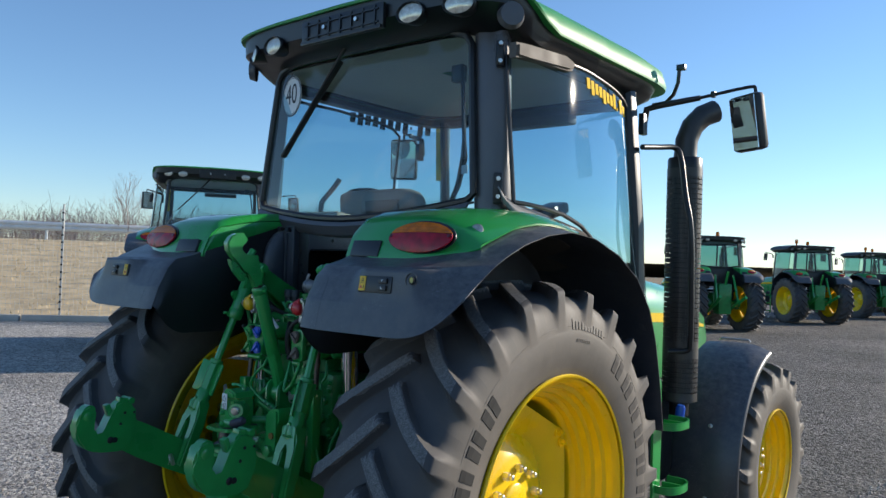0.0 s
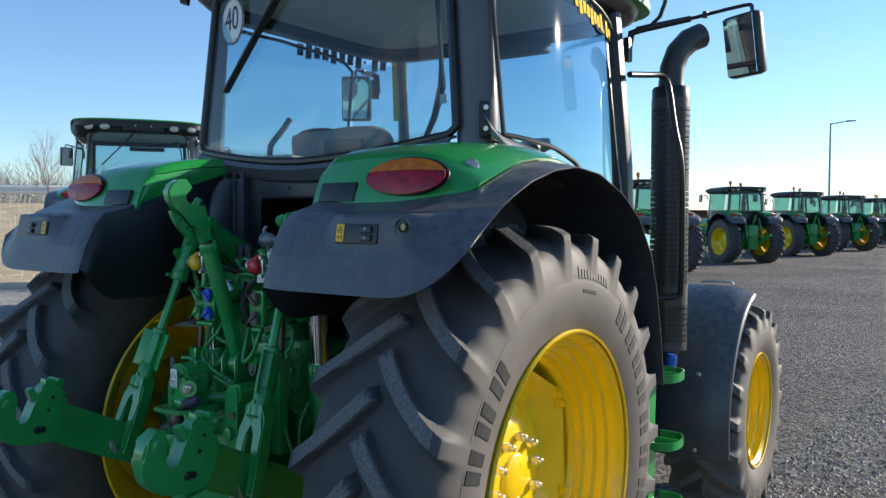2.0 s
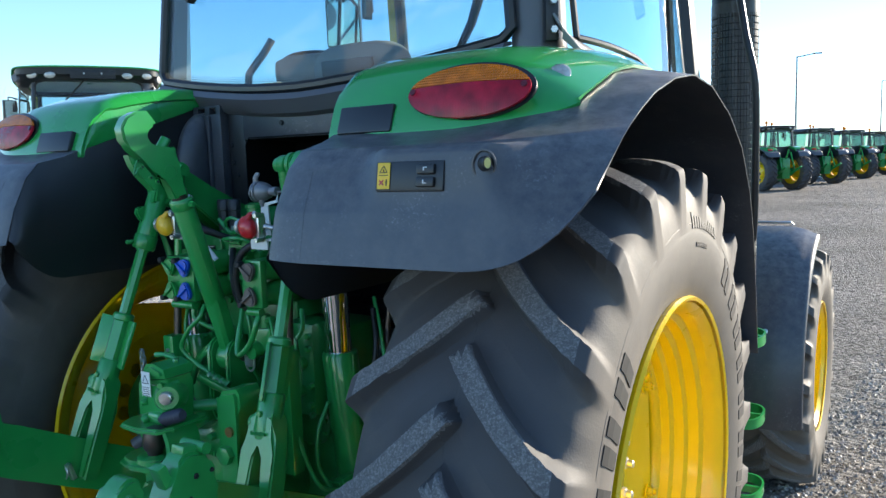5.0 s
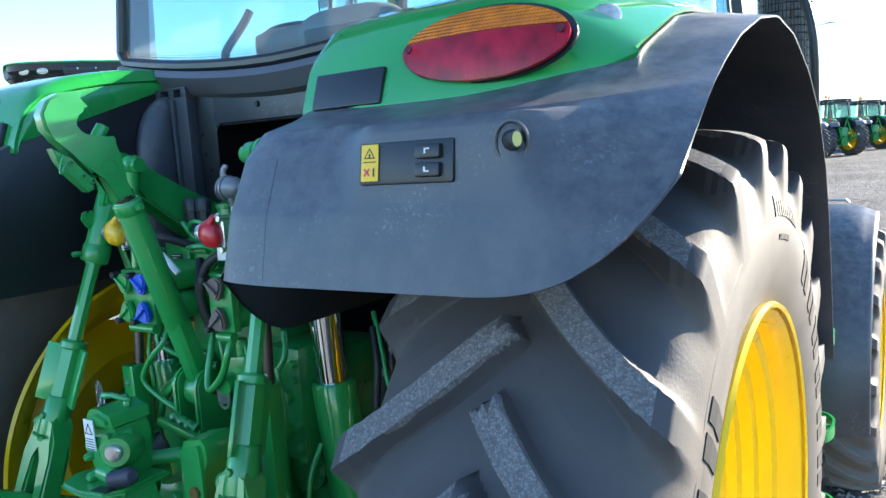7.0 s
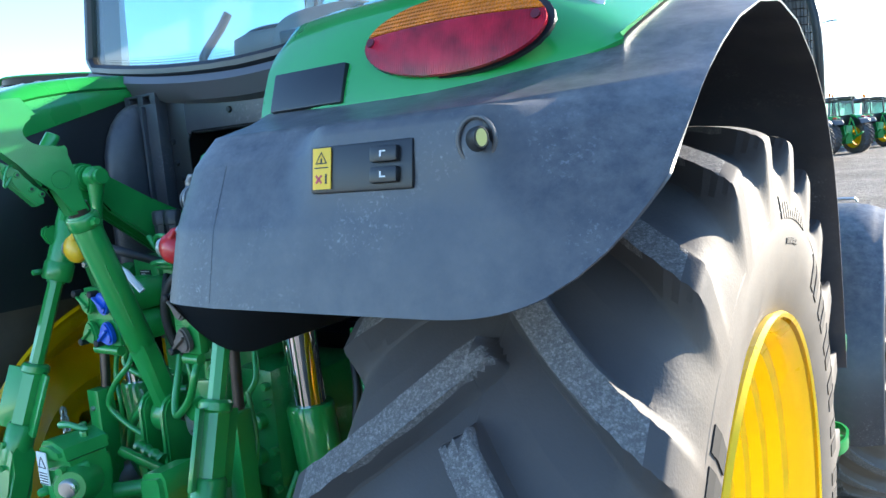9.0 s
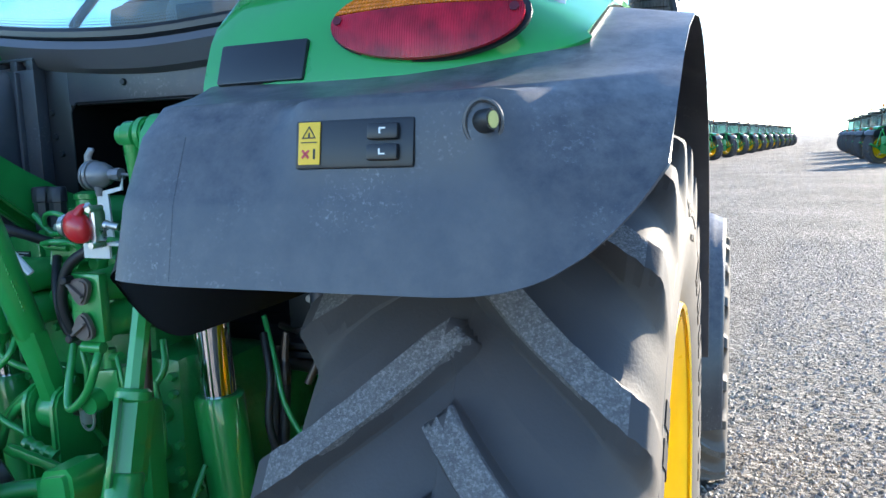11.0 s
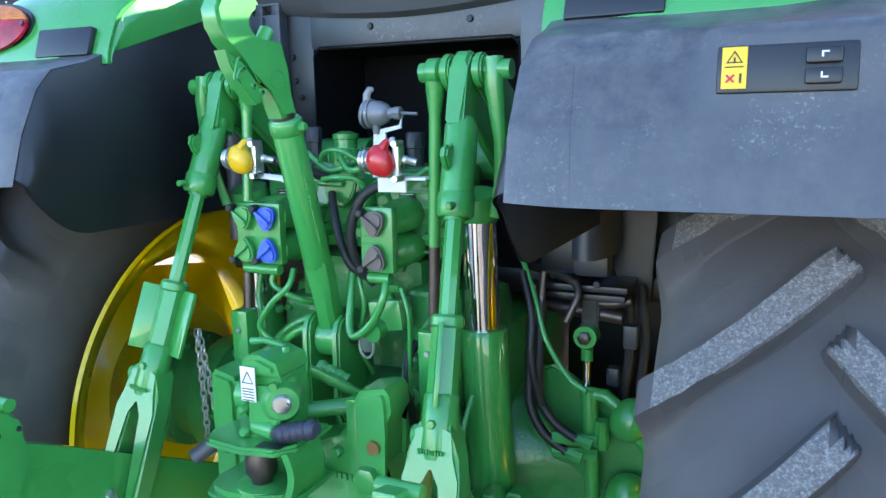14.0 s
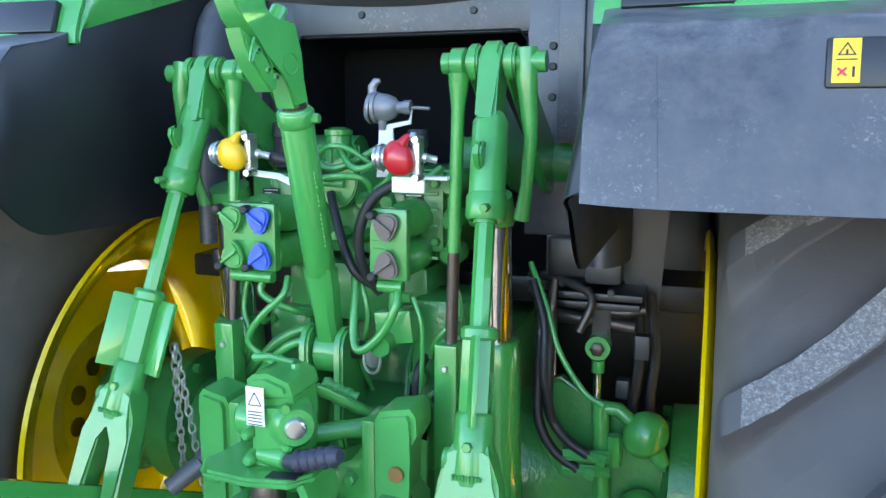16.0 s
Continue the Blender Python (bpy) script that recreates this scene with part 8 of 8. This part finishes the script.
def branch(bm, p, d, length, r, depth, rng, spread):
    q = p + d * length
    tube(bm, [p, p.lerp(q, 0.5) + Vector((rng.uniform(-1, 1), rng.uniform(-1, 1), 0)) * length * 0.05, q], [r, r * 0.8, r * 0.6], 5 if r > 0.02 else 3, caps=False)
    if depth == 0:
        return
    for k in range(rng.choice((2, 3, 3)) + (depth > 2)):
        nd = (d + Vector((rng.gauss(0, spread), rng.gauss(0, spread), rng.uniform(0.0, 0.35)))).normalized()
        branch(bm, p.lerp(q, rng.uniform(0.45, 1.0)), nd, length * rng.uniform(0.6, 0.85), r * 0.58, depth - 1, rng, spread)


def bare_tree(seed, height):
    rng = random.Random(seed)
    t = tagged(empty("bare_tree"), "leafless roadside tree with thin twigs", "tree", group="bare trees")
    lead = [Vector((0.02 * height * math.sin(2.3 * k + seed), 0.02 * height * math.cos(1.7 * k), height * k / 8)) for k in range(9)]
    bm = tube(bmesh.new(), lead, [height * 0.010 * (1 - 0.105 * k) for k in range(9)], 7, soft=0)
    part("trunk", bm, BARK, t)
    bm = bmesh.new()
    for k in range(22):
        h = 0.22 + 0.70 * k / 22
        i = int(h * 8)
        p = lead[i].lerp(lead[min(8, i + 1)], h * 8 - i)
        w = 2.4 * k + rng.uniform(-0.5, 0.5)
        branch(bm, p, Vector((0.75 * math.cos(w), 0.75 * math.sin(w), 1.0)).normalized(), height * (0.30 - 0.22 * h) * rng.uniform(0.8, 1.3), height * 0.0042 * (1.15 - h), 3, rng, 0.28)
    part("crown", bm, BARK, t)
    return t


tree = bare_tree(3, 4.5)
tree.matrix_basis = Matrix.Translation((-36.5, 18.4, 1.2))
tree_2 = bare_tree(8, 5.0)
tree_2.matrix_basis = Matrix.Translation(yard(-44.0, 40, 2.0))
rng = random.Random(12)
for k in range(3):
    copy_thing((tree, tree_2)[k % 2], Matrix.Translation(yard(-52 + 15 * k + rng.uniform(-6, 6), 75 + rng.uniform(0, 30), 0.8)) @ Matrix.Rotation(rng.uniform(0, 6), 4, "Z") @ Matrix.Scale(rng.uniform(0.7, 1.1), 4))
bm = bmesh.new()
rng = random.Random(21)
for _ in range(3000):
    u, n = rng.uniform(-90, 10), 46 + rng.uniform(0, 16)
    p = yard(u, n, 1.0)
    low = 1.0
    if rng.random() < 0.22:
        p, low = Vector((rng.uniform(-110, 260), 380 + rng.uniform(0, 60), 0)), 0.9
    h = low * (4.3 + 1.9 * noise.noise(Vector((u * 0.11, 0, 3)))) * rng.uniform(0.7, 1.25)
    for _ in range(20):
        a = p + Vector((rng.gauss(0, 0.8), rng.gauss(0, 0.8), h * rng.uniform(0.0, 0.82)))
        b = a + Vector((rng.gauss(0, 0.55), rng.gauss(0, 0.55), rng.uniform(0.2, 1.0))) * (0.8 + 0.15 * h)
        w = Vector((rng.uniform(0.006, 0.018), rng.uniform(0.006, 0.018), 0))
        bm.faces.new([bm.verts.new(a - w), bm.verts.new(a + w), bm.verts.new(b + w * 0.3), bm.verts.new(b - w * 0.3)])
tagged(part("hedge", bm, BARK, None, smooth=0), "leafless brown hedgerow far behind the road", "hedge", kind="stuff")

# ---- lamp posts ----
LAMP = surface("grey_lamp_post", (0.25, 0.26, 0.28), 0.5, metal=0.3, vary=0.1)
lamp = tagged(empty("street_lamp"), "tall slim grey lamp post with one arm", "street lamp", group="lamp posts")
part("pole", tube(bmesh.new(), [(0, 0, 0), (0, 0, 9.0)], [0.10, 0.06], 10), LAMP, lamp)
part("arm", tube(bmesh.new(), [(0, 0, 8.95), (1.1, 0.1, 9.1)], [0.05, 0.04], 8), LAMP, lamp)
part("lamp_head", box(bmesh.new(), (1.4, 0.12, 9.12), (0.7, 0.28, 0.10), None, 0.03), LAMP, lamp)
lamp.matrix_basis = pose(-6.8, 64, 0)
for x, y in ((-2.2, 94), (1.9, 124), (6.5, 154), (11, 184)):
    copy_thing(lamp, pose(x, y, 0))

rows = [[Vector((x, y, 0.03)) for x in (-90, -60, -38)] for y in (75, 150, 320)]
tagged(part("meadow", sheet(bmesh.new(), rows), FIELD, None), "dry grass beyond the yard", "field", kind="structure")

# ---- loose stones, where the camera looks down on the yard ----
def stone_material():
    """Broken stone: each chip has its own grey, from tarry black to pale."""
    m = surface("stone_chips", (0.225, 0.21, 0.19), 0.6, vary=0.35, scale=60, fine=300)
    n, l = m.node_tree.nodes, m.node_tree.links
    colour = n["Principled BSDF"].inputs["Base Color"]
    was = colour.links[0].from_socket
    geo, ramp, mul = n.new("ShaderNodeNewGeometry"), n.new("ShaderNodeMapRange"), n.new("ShaderNodeVectorMath")
    mul.operation = "SCALE"
    l.new(geo.outputs["Random Per Island"], ramp.inputs[0])
    ramp.inputs[3].default_value, ramp.inputs[4].default_value = 0.35, 1.9
    l.new(was, mul.inputs[0])
    l.new(ramp.outputs[0], mul.inputs["Scale"])
    l.new(mul.outputs[0], colour)
    return m


bm = bmesh.new()
rng = random.Random(5)
me_v, me_f = [], []
for _ in range(80000):
    # thickest close to the tractor, thinner further away
    far_off = 2.8 + 11.5 * rng.random() ** 1.25
    way = radians(rng.uniform(6, 62) if rng.random() < 0.76 else rng.uniform(-78, -34))
    x, y = 0.5 + far_off * math.sin(way), -2.6 + far_off * math.cos(way)
    r = 0.006 + 0.010 * rng.random() ** 1.5
    a = rng.uniform(0, 6.28)
    base = len(me_v)
    for k in range(5):
        w = a + k * 1.257 + rng.uniform(-0.3, 0.3)
        q = r * rng.uniform(0.7, 1.2)
        me_v.append((x + q * math.cos(w), y + q * math.sin(w), 0.0))
    top = r * rng.uniform(0.5, 1.1)
    me_v.append((x + rng.uniform(-0.3, 0.3) * r, y + rng.uniform(-0.3, 0.3) * r, top))
    for k in range(5):
        me_f.append((base + k, base + (k + 1) % 5, base + 5))
bm.free()
me = bpy.data.meshes.new("loose_stones")
me.from_pydata(me_v, [], me_f)
me.materials.append(stone_material())
tagged(new("loose_stones", me), "loose dark grey stone chips on the yard", "gravel", kind="stuff")
